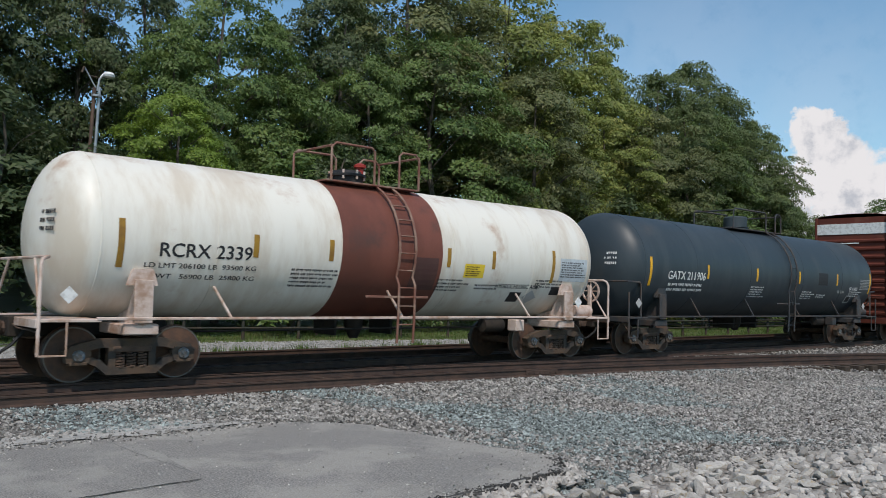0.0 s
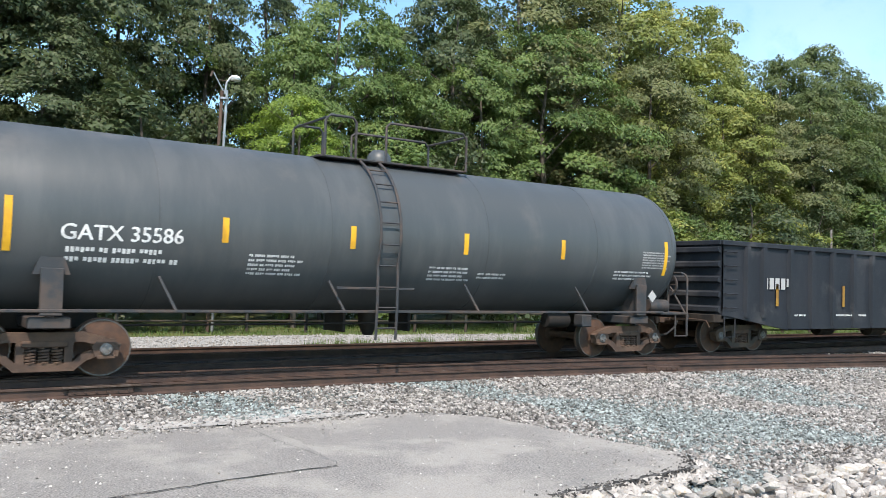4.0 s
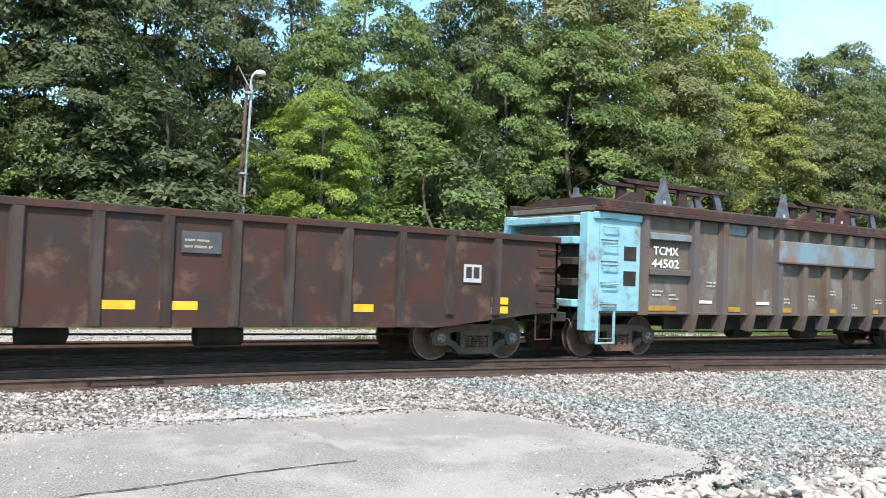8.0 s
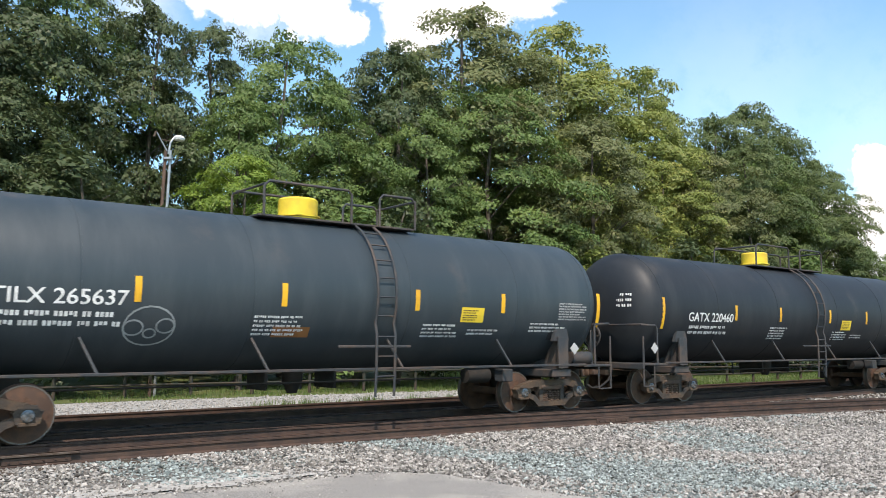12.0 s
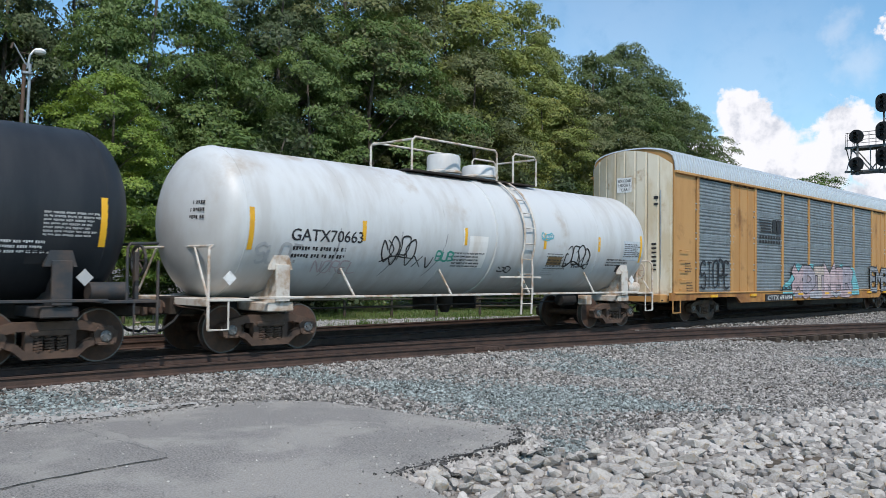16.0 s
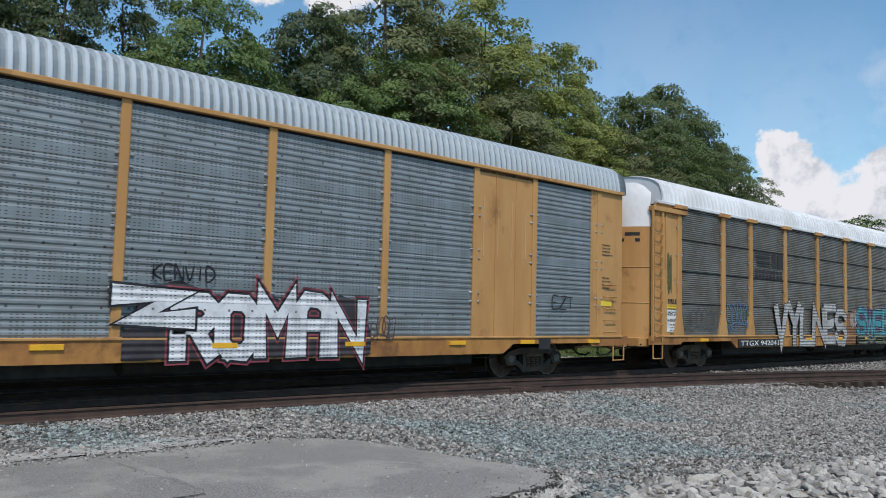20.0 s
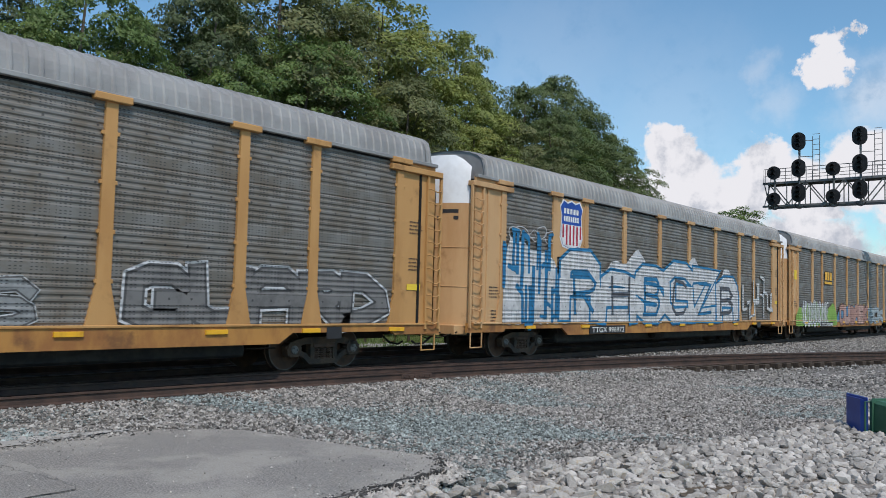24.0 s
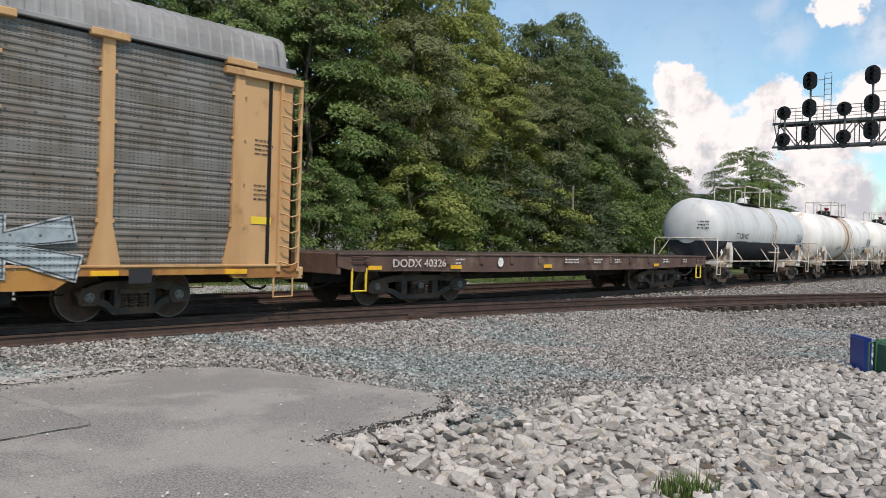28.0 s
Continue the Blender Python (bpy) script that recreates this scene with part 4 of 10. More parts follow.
xy = xy[(xy[:, 1] > nry(xy[:, 0]) + 1.75) | ((xy[:, 1] > nry(xy[:, 0]) + 0.15) & (xy[:, 1] < nry(xy[:, 0]) + 1.35))][:15000]
scattered("track_gravel", STONE_G, xy, gz(xy[:, 0], xy[:, 1]) * 0 - 0.19, rng.uniform(0.05, 0.11, len(xy)), rng, "grey ballast between the diverging tracks", "gravel", False)
xy = rng.uniform((-6, 19.9), (50, 26), (26000, 2))
xy = xy[xy[:, 1] < np.vectorize(lot_edge)(xy[:, 0]) + rng.normal(0, 0.2, len(xy))][:12000]
scattered("lane_gravel", LOT, xy, np.full(len(xy), -0.25), rng.uniform(0.05, 0.12, len(xy)), rng, "pale crushed stone of the lane", "gravel", False)

# rough limestone rocks at the pavement's end
sh = Shape().prism(uneven(ROCKY, 0.4, 0.08, 31), "z", -0.48, -0.448)
tagged(new("rock_bed", sh.mesh("rock_bed", ROCK_GRIT)), "pale gritty bed between the limestone rocks", "grit", kind="structure")
rocks = thing("rock_pile", "heap of rough pale limestone rocks by the pavement", "rocks")
ROCK_MESH = []
for i in range(14):
    r2 = random.Random(40 + i)
    bm = bmesh.new()
    k = (r2.uniform(0.55, 0.8), r2.uniform(0.42, 0.55), r2.uniform(0.22, 0.38))
    for _ in range(19):
        d = Vector((r2.gauss(0, 1), r2.gauss(0, 1), r2.gauss(0, 1))).normalized()
        m = max(abs(d.x), abs(d.y), abs(d.z)) ** 0.6
        bm.verts.new((d.x / m * k[0], d.y / m * k[1], d.z / m * k[2]))
    hull = bmesh.ops.convex_hull(bm, input=bm.verts)
    bmesh.ops.delete(bm, geom=[v for v in bm.verts if not v.link_faces], context="VERTS")
    me = bpy.data.meshes.new("rock")
    bm.to_mesh(me)
    bm.free()
    me.materials.append(STONE_R)
    ROCK_MESH.append(me)
r2 = random.Random(12)
made = 0
spots = []
while made < 300:
    x, y = r2.uniform(5.0, 10.6), r2.uniform(2.2, 5.75)
    if not inside(np.array([(x, y)]), ROCKY)[0] or (x - 9.3) ** 2 + ((y - 3.6) * 1.6) ** 2 < 0.2:
        continue
    s = r2.uniform(0.10, 0.205) * (1.0 if made > 25 else 1.3)
    if any((x - a) ** 2 + (y - b) ** 2 < (0.36 * (s + c)) ** 2 for a, b, c in spots):
        if r2.random() < 0.93:
            continue
    spots.append((x, y, s))
    part("rock", ROCK_MESH[made % 14], STONE_R, rocks, at=Matrix.LocRotScale((x, y, -0.44 + s * 0.16 + (0.055 if y > 5.2 and x < 8.6 else 0.0)), Euler((r2.uniform(-0.5, 0.5), r2.uniform(-0.5, 0.5), r2.uniform(0, 6.3))), Vector((s, s * r2.uniform(0.7, 1.0), s))))
    made += 1
xy = rng.uniform((4.9, -4), (30, 5.7), (46000, 2))
xy = xy[inside(xy, ROCKY)]
big = rng.random(len(xy)) < 0.45
far_rock = (xy[:, 0] > 10.4) | (xy[:, 1] < 2.4)
sel = (far_rock & big) | (~far_rock & ~big & (rng.random(len(xy)) < 0.85))
size = np.where(far_rock, rng.uniform(0.07, 0.19, len(xy)), rng.uniform(0.06, 0.15, len(xy)))
part("rubble", scattered("rubble", STONE_RI, xy[sel], gz(xy[sel, 0], xy[sel, 1]) + 0.02, size[sel], rng, "smaller pale limestone rubble", "", True, (0.72, 1.12)).data, STONE_RI, rocks)
for ob in [o for o in scene.objects if o.name.startswith("rubble") and o.parent is None]:
    bpy.data.objects.remove(ob)
for ob in rocks.children:
    if ob.name.startswith("rubble"):
        tagged(ob, "smaller pale limestone rubble", kind="stuff")

for i, (cx, cy, w, h) in enumerate(((9.3, 3.6, 1.1, 0.55), (7.6, 2.9, 0.8, 0.45), (14.9, 2.35, 2.2, 0.8))):
    sh = Shape()
    fan(sh, lambda u, v, k: (u, v, ground_z(u, v) + 0.035), blob(cx, cy, w, h, random.Random(i), 20), 0)
    tagged(new("soil_patch", sh.mesh("soil_patch", SOIL)), "damp dark soil between the rocks", "soil", kind="structure")


def tuft(name, spots, high, seed, label, blades=40, spread=0.2):
    r3 = random.Random(seed)
    v, f = [], []
    for cx, cy, cz in spots:
        for _ in range(blades):
            a, l, d = r3.uniform(0, 6.28), high * r3.uniform(0.5, 1.1), r3.uniform(0, spread)
            b = r3.uniform(0, 6.28)
            x, y, w = cx + d * math.cos(b), cy + d * math.sin(b), 0.012 * (high / 0.25) ** 0.6
            lean = l * r3.uniform(0.1, 0.6)
            k = len(v)
            v += [(x - w * math.sin(a), y + w * math.cos(a), cz), (x + w * math.sin(a), y - w * math.cos(a), cz), (x + lean * math.cos(a), y + lean * math.sin(a), cz + l)]
            f.append((k, k + 1, k + 2))
    return tagged(new(name, raw_mesh(name, v, f, GRASS)), label, "grass", kind="stuff")


r4 = random.Random(77)
tuft("grass_tuft", [(6.78 + r4.uniform(-0.25, 0.25), 2.83 + r4.uniform(-0.1, 0.1), -0.45) for _ in range(6)], 0.18, 1, "small green grass tuft among the rocks")
tuft("grass_clump", [(14.7 + r4.uniform(-0.2, 1.2), 2.15 + r4.uniform(-0.4, 0.25), -0.46) for _ in range(30)], 0.3, 2, "bright green grass clump by the bins")
spots = []
for _ in range(2600):
    x = r4.uniform(-4, 60)
    spots.append((x, lot_edge(x) + r4.uniform(0.0, 6.5) ** 1.0, -0.24))
tuft("verge_grass", spots, 0.16, 3, "short green grass blades on the verge", 12, 0.35)
tuft("lane_weeds", [(r4.gauss(c, 0.9), 20.6 + r4.uniform(-0.3, 0.4), -0.25) for c in (11, 13, 16.5, 18, 21, 23.5, 29) for _ in range(9)], 0.34, 4, "green weeds growing at the lane's edge", 30, 0.3)
sh = Shape()
for x, y, a, l in ((14.3, 6.4, 0.4, 0.5), (14.7, 6.25, -0.5, 0.3), (16.2, 5.6, 0.2, 0.7), (10.6, 6.1, 0.1, 0.4), (17.5, 5.0, 0.0, 0.6)):
    sh.tube([(x, y, ground_z(x, y) + 0.07), (x + l * 0.5 * math.cos(a), y + l * 0.5 * math.sin(a), ground_z(x, y) + 0.1), (x + l * math.cos(a), y + l * math.sin(a) + 0.06, ground_z(x, y) + 0.06)], 0.014, 5, 0.008)
tagged(new("twigs", sh.mesh("twigs", TIE)), "dark dry twigs lying on the gravel", "twigs", kind="stuff")

RAIL_PROF = [(-0.07, -0.172), (0.07, -0.172), (0.07, -0.158), (0.014, -0.135), (0.011, -0.045), (0.035, -0.035), (0.035, -0.006), (0.028, 0.0), (-0.028, 0.0), (-0.035, -0.006), (-0.035, -0.035), (-0.011, -0.045), (-0.014, -0.135), (-0.07, -0.158)]


def swept(path, prof):
    rows = []
    for i, p in enumerate(path):
        a, b = path[max(i - 1, 0)], path[min(i + 1, len(path) - 1)]
        d = math.hypot(b[0] - a[0], b[1] - a[1])
        nx, ny = -(b[1] - a[1]) / d, (b[0] - a[0]) / d
        rows.append([(p[0] + nx * u, p[1] + ny * u, v) for u, v in prof + prof[:1]])
    return Shape().grid(rows)


TIE_MESH = Shape().box(-0.115, 0.115, -1.3, 1.3, -0.09, 0.085, 0.012).mesh("tie", TIE)


def railway(name, label, paths, ties):
    tr = thing(name, label, "railway track", kind="structure")
    for path in paths:
        r = part("rail", swept(path, RAIL_PROF), STEEL, tr, smooth=True)
        part("rail_head", swept(path, [(-0.026, 0.0015), (0.026, 0.0015)]), RAIL_TOP, r)
    r3 = random.Random(len(name))
    for x, y, a in ties:
        part("tie", TIE_MESH, TIE, tr, at=pose(x + r3.uniform(-0.03, 0.03), y + r3.uniform(-0.04, 0.04), -0.262 + r3.uniform(-0.01, 0.012), 0, 0, a + r3.uniform(-1, 1)))
    return tr


main_xs = [-60, 0, 60, 140]
railway("main_track", "brown steel rails of the track that carries the train", [[(x, TRACK_Y + s * GAUGE) for x in main_xs] for s in (-1, 1)], [(-8 + 0.6 * i, TRACK_Y, 0) for i in range(110)])
railway("far_track", "brown steel rails of the second track behind the train", [[(x, TRACK_Y + 3.6 + s * GAUGE) for x in main_xs] for s in (-1, 1)], [(-4 + 0.6 * i, TRACK_Y + 3.6, 0) for i in range(80)])
curve = [(-40, 13.12), (-10, 13.12)] + [(-2 + i * 1.5, near_rail_y(-2 + i * 1.5)) for i in range(60)]


def offset(path, d):
    out = []
    for i, p in enumerate(path):
        a, b = path[max(i - 1, 0)], path[min(i + 1, len(path) - 1)]
        l = math.hypot(b[0] - a[0], b[1] - a[1])
        out.append((p[0] - (b[1] - a[1]) / l * d, p[1] + (b[0] - a[0]) / l * d))
    return out


tie_at = []
for i in range(95):
    x = -4 + 0.58 * i
    slope = -(x - 3) / 85 if x > 3 else 0
    tie_at.append((x + 0.72 * -slope, near_rail_y(x) + 0.72, math.degrees(math.atan(slope))))
siding = railway("siding_track", "rusty brown siding rails that swing away from the main track", [curve, offset(curve, 1.51), offset(curve[8:40], 1.43 - 0.17)], tie_at)
BOLT = Shape().lathe([(0, 0.016), (0.022, 0.016)], "y", (0, 0, 0), 6).mesh("bolt", STEEL)
for jx in (2.9, 14.3):
    jy, ja = near_rail_y(jx), math.degrees(math.atan(-(jx - 3) / 85)) if jx > 3 else 0
    bar = part("joint_bar", Shape().box(-0.46, 0.46, -0.045, -0.018, -0.14, -0.04, 0.01), STEEL, siding, at=pose(jx, jy, 0, 0, 0, ja))
    for i in range(6):
        part("bolt", BOLT, STEEL, bar, at=pose(-0.38 + 0.152 * i, -0.066, -0.09))
CHIP = Shape().box(-0.55, 0.55, -0.1, 0.05, -0.028, 0.004, 0.005)
part("joint_plate", CHIP, material("worn_joint_plate", (0.15, 0.115, 0.095), 0.6, 0.5, (0.09, 0.06, 0.045), 0.5, 6), siding, "worn steel plate at the rail joint", at=pose(2.9, near_rail_y(2.9) + 0.02, -0.004))

# post-and-pipe fence beyond the lane
OCHRE = material("dark_fence_paint", (0.035, 0.04, 0.032), 0.7, 0.1, (0.075, 0.055, 0.04), 0.4, 3)
fence = thing("pipe_fence", "low dark pipe fence with two rails on the verge", "fence")
POST = Shape().tube([(0, 0, -0.3), (0, 0, 0.62)], 0.06, 10).mesh("fence_post", OCHRE, True)
fy = lambda x: lot_edge(x) + 1.2
for i in range(24):
    x = -2 + 2.1 * i
    part("post", POST, OCHRE, fence, at=pose(x, fy(x), 0))
    for z in (0.18, 0.5):
        part("rail", Shape().tube([(x, fy(x) - 0.06, z), (x + 2.1, fy(x + 2.1) - 0.06, z)], 0.035, 8), OCHRE, fence, smooth=True)


# ---- the train ----
WHEEL_R = 0.457
TRAIN = []               # (thing, place in the train in metres, wheelsets)


def run(t):
    """Metres that the train has gone by t seconds."""
    return 13.957 * t + 0.018056 * t * t


prof = [(-0.80, 0.07), (-0.79, 0.36), (-0.775, 0.40), (-0.775, WHEEL_R), (-0.665, WHEEL_R), (-0.655, 0.484), (-0.635, 0.484), (-0.632, 0.40), (-0.66, 0.34), (-0.70, 0.2), (-0.66, 0.11), (-0.60, 0.085)]
WS = Shape().lathe(prof + [(-a, r) for a, r in prof[::-1]], "y", (0, 0, 0), 36)
for side in (-1, 1):
    for k in range(3):
        a = 2.09 * k
        WS.tube([(0.24 * math.cos(a), side * 0.775, 0.24 * math.sin(a)), (0.24 * math.cos(a), side * 0.80, 0.24 * math.sin(a))], 0.035, 8)
WS_MESH = WS.mesh("wheelset", WHEEL, True)
RIM_MESH = Shape().lathe([(-0.777, 0.435), (-0.779, 0.445), (-0.777, WHEEL_R + 0.001), (-0.67, WHEEL_R + 0.001)], "y", (0, 0, 0), 36, True).mesh("wheel_rim", TREAD, True)


def cap_mesh(mat):
    sh = Shape()
    sh.lathe([(-1.05, 0.10), (-1.10, 0.10), (-1.115, 0.085), (-1.12, 0.02)], "y", (0, 0, 0), 18)
    for k in range(3):
        a = 2.09 * k + 0.5
        sh.tube([(0.058 * math.cos(a), -1.11, 0.058 * math.sin(a)), (0.058 * math.cos(a), -1.15, 0.058 * math.sin(a))], 0.02, 6)
    return sh.mesh("bearing_cap", mat, True)


CAPS = {"blue": cap_mesh(CAP_BLUE), "grey": cap_mesh(CAP_GREY)}


def side_frame_mesh(mat):
    """A cast truck side frame, with its spring window and the sloping tension arms."""
    top = [(-1.08, 0.40), (-1.08, 0.56), (-0.98, 0.63), (-0.78, 0.63), (-0.56, 0.70), (0.56, 0.70), (0.78, 0.63), (0.98, 0.63), (1.08, 0.56), (1.08, 0.40), (0.99, 0.33), (0.78, 0.34), (0.62, 0.28), (0.42, 0.17), (-0.42, 0.17), (-0.62, 0.28), (-0.78, 0.34), (-0.99, 0.33)]
    sh = Shape()
    bars = [[(-1.07, 0.48), (-0.85, 0.58), (-0.55, 0.655), (0.55, 0.655), (0.85, 0.58), (1.07, 0.48)],
            [(-0.8, 0.42), (-0.56, 0.33), (-0.4, 0.19), (0.4, 0.19), (0.56, 0.33), (0.8, 0.42)],
            [(-0.34, 0.64), (-0.34, 0.2)], [(0.34, 0.64), (0.34, 0.2)]]
    for b, w in zip(bars, (0.075, 0.06, 0.06, 0.06)):
        for p, q in zip(b, b[1:]):
            d = math.hypot(q[0] - p[0], q[1] - p[1])
            nx, nz = -(q[1] - p[1]) / d * w, (q[0] - p[0]) / d * w
            ex, ez = (q[0] - p[0]) / d * 0.03, (q[1] - p[1]) / d * 0.03
            sh.prism([(p[0] + nx - ex, p[1] + nz - ez), (q[0] + nx + ex, q[1] + nz + ez), (q[0] - nx + ex, q[1] - nz + ez), (p[0] - nx - ex, p[1] - nz - ez)], "y", -1.06, -0.90)
    for s in (-1, 1):
        sh.prism([(s * 0.72, 0.34), (s * 1.07, 0.34), (s * 1.09, 0.46), (s * 1.02, 0.62), (s * 0.76, 0.62), (s * 0.68, 0.5)], "y", -1.085, -0.9)
        sh.box(s * 0.89 - 0.14, s * 0.89 + 0.14, -1.10, -0.93, 0.30, 0.36, 0.012)
    return sh.mesh("side_frame", mat)


def spring_mesh():
    sh = Shape()
    for x in (-0.19, 0, 0.19):
        pts = [(x + 0.075 * math.cos(a), -0.99 + 0.075 * math.sin(a), 0.225 + 0.27 * i / 40) for i, a in enumerate([0.9 * k for k in range(41)])]
        sh.tube(pts, 0.021, 5)
    sh.box(-0.33, 0.33, -1.08, -0.9, 0.5, 0.6, 0.015)
    return sh.mesh("spring_nest", FRAME_R, True)


SIDE_FRAME = {"black": side_frame_mesh(FRAME_B), "rust": side_frame_mesh(FRAME_R)}
SPRINGS = spring_mesh()
BOLSTER = Shape().box(-0.22, 0.22, -1.0, 1.0, 0.42, 0.68, 0.03).box(-0.08, 0.08, -0.75, 0.75, 0.30, 0.42).mesh("truck", DARK)
GEAR = Shape()
GEAR.tube([(-2.05, 0, 0.88), (-1.6, 0, 0.88)], 0.11, 8)
GEAR.box(-2.30, -2.05, -0.14, 0.10, 0.74, 1.02, 0.03)
GEAR.box(-2.36, -2.22, 0.02, 0.15, 0.72, 1.04, 0.03)
GEAR.box(-1.7, -1.45, -0.25, 0.25, 0.70, 1.04, 0.02)
COUPLER = GEAR.mesh("coupler", FRAME_R, True)
HOSE = Shape().tube([(-1.75, -0.32, 0.85), (-1.95, -0.34, 0.62), (-2.15, -0.25, 0.45), (-2.3, -0.1, 0.42), (-2.36, 0.02, 0.5)], 0.028, 6).mesh("air_hose", BLACK, True)
LEVER = Shape().tube([(-1.95, -0.1, 1.0), (-1.92, -0.5, 0.9), (-1.86, -1.0, 0.88), (-1.86, -1.3, 0.86), (-1.86, -1.4, 0.7)], 0.014, 5).mesh("uncoupling_lever", FRAME_R, True)


def trucks(car, half, style="black", caps="grey", axles=2, over=2.05, gear=True):
    """Both trucks with wheels that turn, couplers, hoses."""
    sets = []
    for s in (-1, 1):
        tr = part("truck", BOLSTER, DARK, car, at=pose(s * half, 0, 0))
        for q in (0, 180):
            part("side_frame", SIDE_FRAME[style], FRAME_B, tr, at=pose(0, 0, 0, 0, 0, q) if axles == 2 else Matrix.LocRotScale((0, 0, 0), Euler((0, 0, radians(q))), Vector((1.75, 1, 1))))
            part("spring_nest", SPRINGS, FRAME_R, tr, at=pose(0, 0, 0, 0, 0, q))
        for dx in ((-0.889, 0.889) if axles == 2 else (-1.6, 0, 1.6)):
            w = part("wheelset", WS_MESH, WHEEL, car, at=pose(s * half + dx, 0, WHEEL_R))
            for q in (0, 180):
                part("wheel_rim", RIM_MESH, TREAD, w, at=pose(0, 0, 0, 0, 0, q))
                part("bearing_cap", CAPS[caps], CAP_GREY, w, at=pose(0, 0, 0, 0, 0, q))
            sets.append((w, s * half + dx))
        if gear:
            turn = 0 if s < 0 else 180
            shift = s * (half + over - 2.3)
            part("coupler", COUPLER, FRAME_R, car, at=pose(shift, 0, 0, 0, 0, turn))
            part("air_hose", HOSE, BLACK, car, at=pose(shift, 0, 0, 0, 0, turn))
            part("uncoupling_lever", LEVER, FRAME_R, car, at=pose(shift, 0, 0, 0, 0, turn))
    return sets


def ladder_shape(path_l, path_r, steps, r=0.02, rung=0.012):
    """Two stringers along matching points, and rungs between them at some of these points."""
    sh = Shape().tube(path_l, r, 6).tube(path_r, r, 6)
    for a, b in steps:
        sh.tube([a, b], rung, 5)
    return sh


def tank_car(place, half, label, shell, rails, style="black", caps="grey", R=1.49, zc=2.52, over=1.58, marks="", marks_x=-5.4, marks_w=1.8, ink=None,
             stripes=(), stripe_mat=None, dome="single", dome_mat=None, ladder_x=0.75, ends="hoop", band=None, seed=1, top_rail=True, skirt=None, notice=None, ring=None, dome_x=-0.3,
             rail_top=0.62, zone=(-1.7, 1.7), tags=(), top_mat=None, marks_drop=0.36, twin=((0.0, 0.62, 0.40), (1.05, 0.48, 0.40))):
    """A tank car: shell with dished heads, cradles, side rails, ladder, top platform and fittings, end platforms, writing, trucks."""
    rnd = random.Random(seed)
    car = thing("tank_car", label, "tank car", "cars of the freight train")
    hl = half + over
    ink, top_mat = ink or INK, top_mat or rails
    heads = [(-hl, 0.03)] + [(-hl + 0.74 * (1 - math.cos(math.pi / 2 * i / 10)), R * math.sin(math.pi / 2 * i / 10)) for i in range(1, 11)]
    prof = heads + [(x, R) for x in (-hl * 0.55, -hl * 0.18, hl * 0.18, hl * 0.55)] + [(-a, r) for a, r in heads[::-1]]
    part("shell", Shape().lathe(prof, "x", (0, 0, zc), 64), shell, car, smooth=True)
    seams = Shape()
    for x in (-hl + 0.74, -hl * 0.6, -hl * 0.22, hl * 0.22, hl * 0.6, hl - 0.74):
        seams.lathe([(x - 0.02, R - 0.01), (x - 0.012, R + 0.006), (x + 0.012, R + 0.006), (x + 0.02, R - 0.01)], "x", (0, 0, zc), 64, True)
    pieces("weld_seam", seams, shell, car, True)
    if band:
        part("painted_band", Shape().lathe([(band[0], R - 0.02), (band[0], R + 0.004), (band[1], R + 0.004), (band[1], R - 0.02)], "x", (0, 0, zc), 64, True), band[2], car, band[3], smooth=True)
    if ring:
        part("jacket_ring", Shape().lathe([(ring - 0.16, R - 0.02), (ring - 0.14, R + 0.035), (ring + 0.14, R + 0.035), (ring + 0.16, R - 0.02)], "x", (0, 0, zc), 64, True), shell, car, smooth=True)
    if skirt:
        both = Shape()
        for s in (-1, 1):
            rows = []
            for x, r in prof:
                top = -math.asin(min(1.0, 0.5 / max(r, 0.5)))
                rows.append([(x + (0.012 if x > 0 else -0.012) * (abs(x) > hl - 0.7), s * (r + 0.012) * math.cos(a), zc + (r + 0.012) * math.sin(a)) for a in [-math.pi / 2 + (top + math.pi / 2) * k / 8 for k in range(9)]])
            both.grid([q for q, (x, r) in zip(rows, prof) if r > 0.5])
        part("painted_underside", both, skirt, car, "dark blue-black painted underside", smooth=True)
    to = round_side(R, zc)
    # cradles, end sills and walkways
    for s in (-1, 1):
        x = s * half
        cr = Shape()
        for y in (-1, 1):
            cr.prism([(y * 0.55, 0.78), (y * 1.42, 0.98), (y * 1.42, 1.08), (y * 1.33, 1.86), (y * 1.26, 1.88), (y * 0.9, 1.22), (y * 0.4, 1.1)], "x", x - 0.05, x + 0.05)
            cr.box(x - 0.16, x + 0.16, y * 1.43 - 0.03, y * 1.43 + 0.03, 1.0, 1.72, 0.01)
            cr.prism([(x - 0.26, 1.62), (x + 0.26, 1.62), (x + 0.17, 1.9), (x - 0.17, 1.9)], "y", y * 1.34 - 0.05, y * 1.34 + 0.05)
        cr.box(x - 0.3, x + 0.3, -1.4, 1.4, 0.8, 0.98, 0.02)
        part("cradle", cr, rails, car)
        part("stub_sill", Shape().box(min(x - s * 0.9, x + s * 1.75), max(x - s * 0.9, x + s * 1.75), -0.3, 0.3, 0.74, 1.08, 0.02), DARK, car)
        e = s * (half + 1.62)
        part("end_platform", Shape().box(min(e - s * 0.95, e + s * 0.02), max(e - s * 0.95, e + s * 0.02), -1.46, 1.46, 1.02, 1.07, 0.008).box(min(e, e + s * 0.05), max(e, e + s * 0.05), -1.46, 1.46, 0.93, 1.07, 0.01), rails, car)
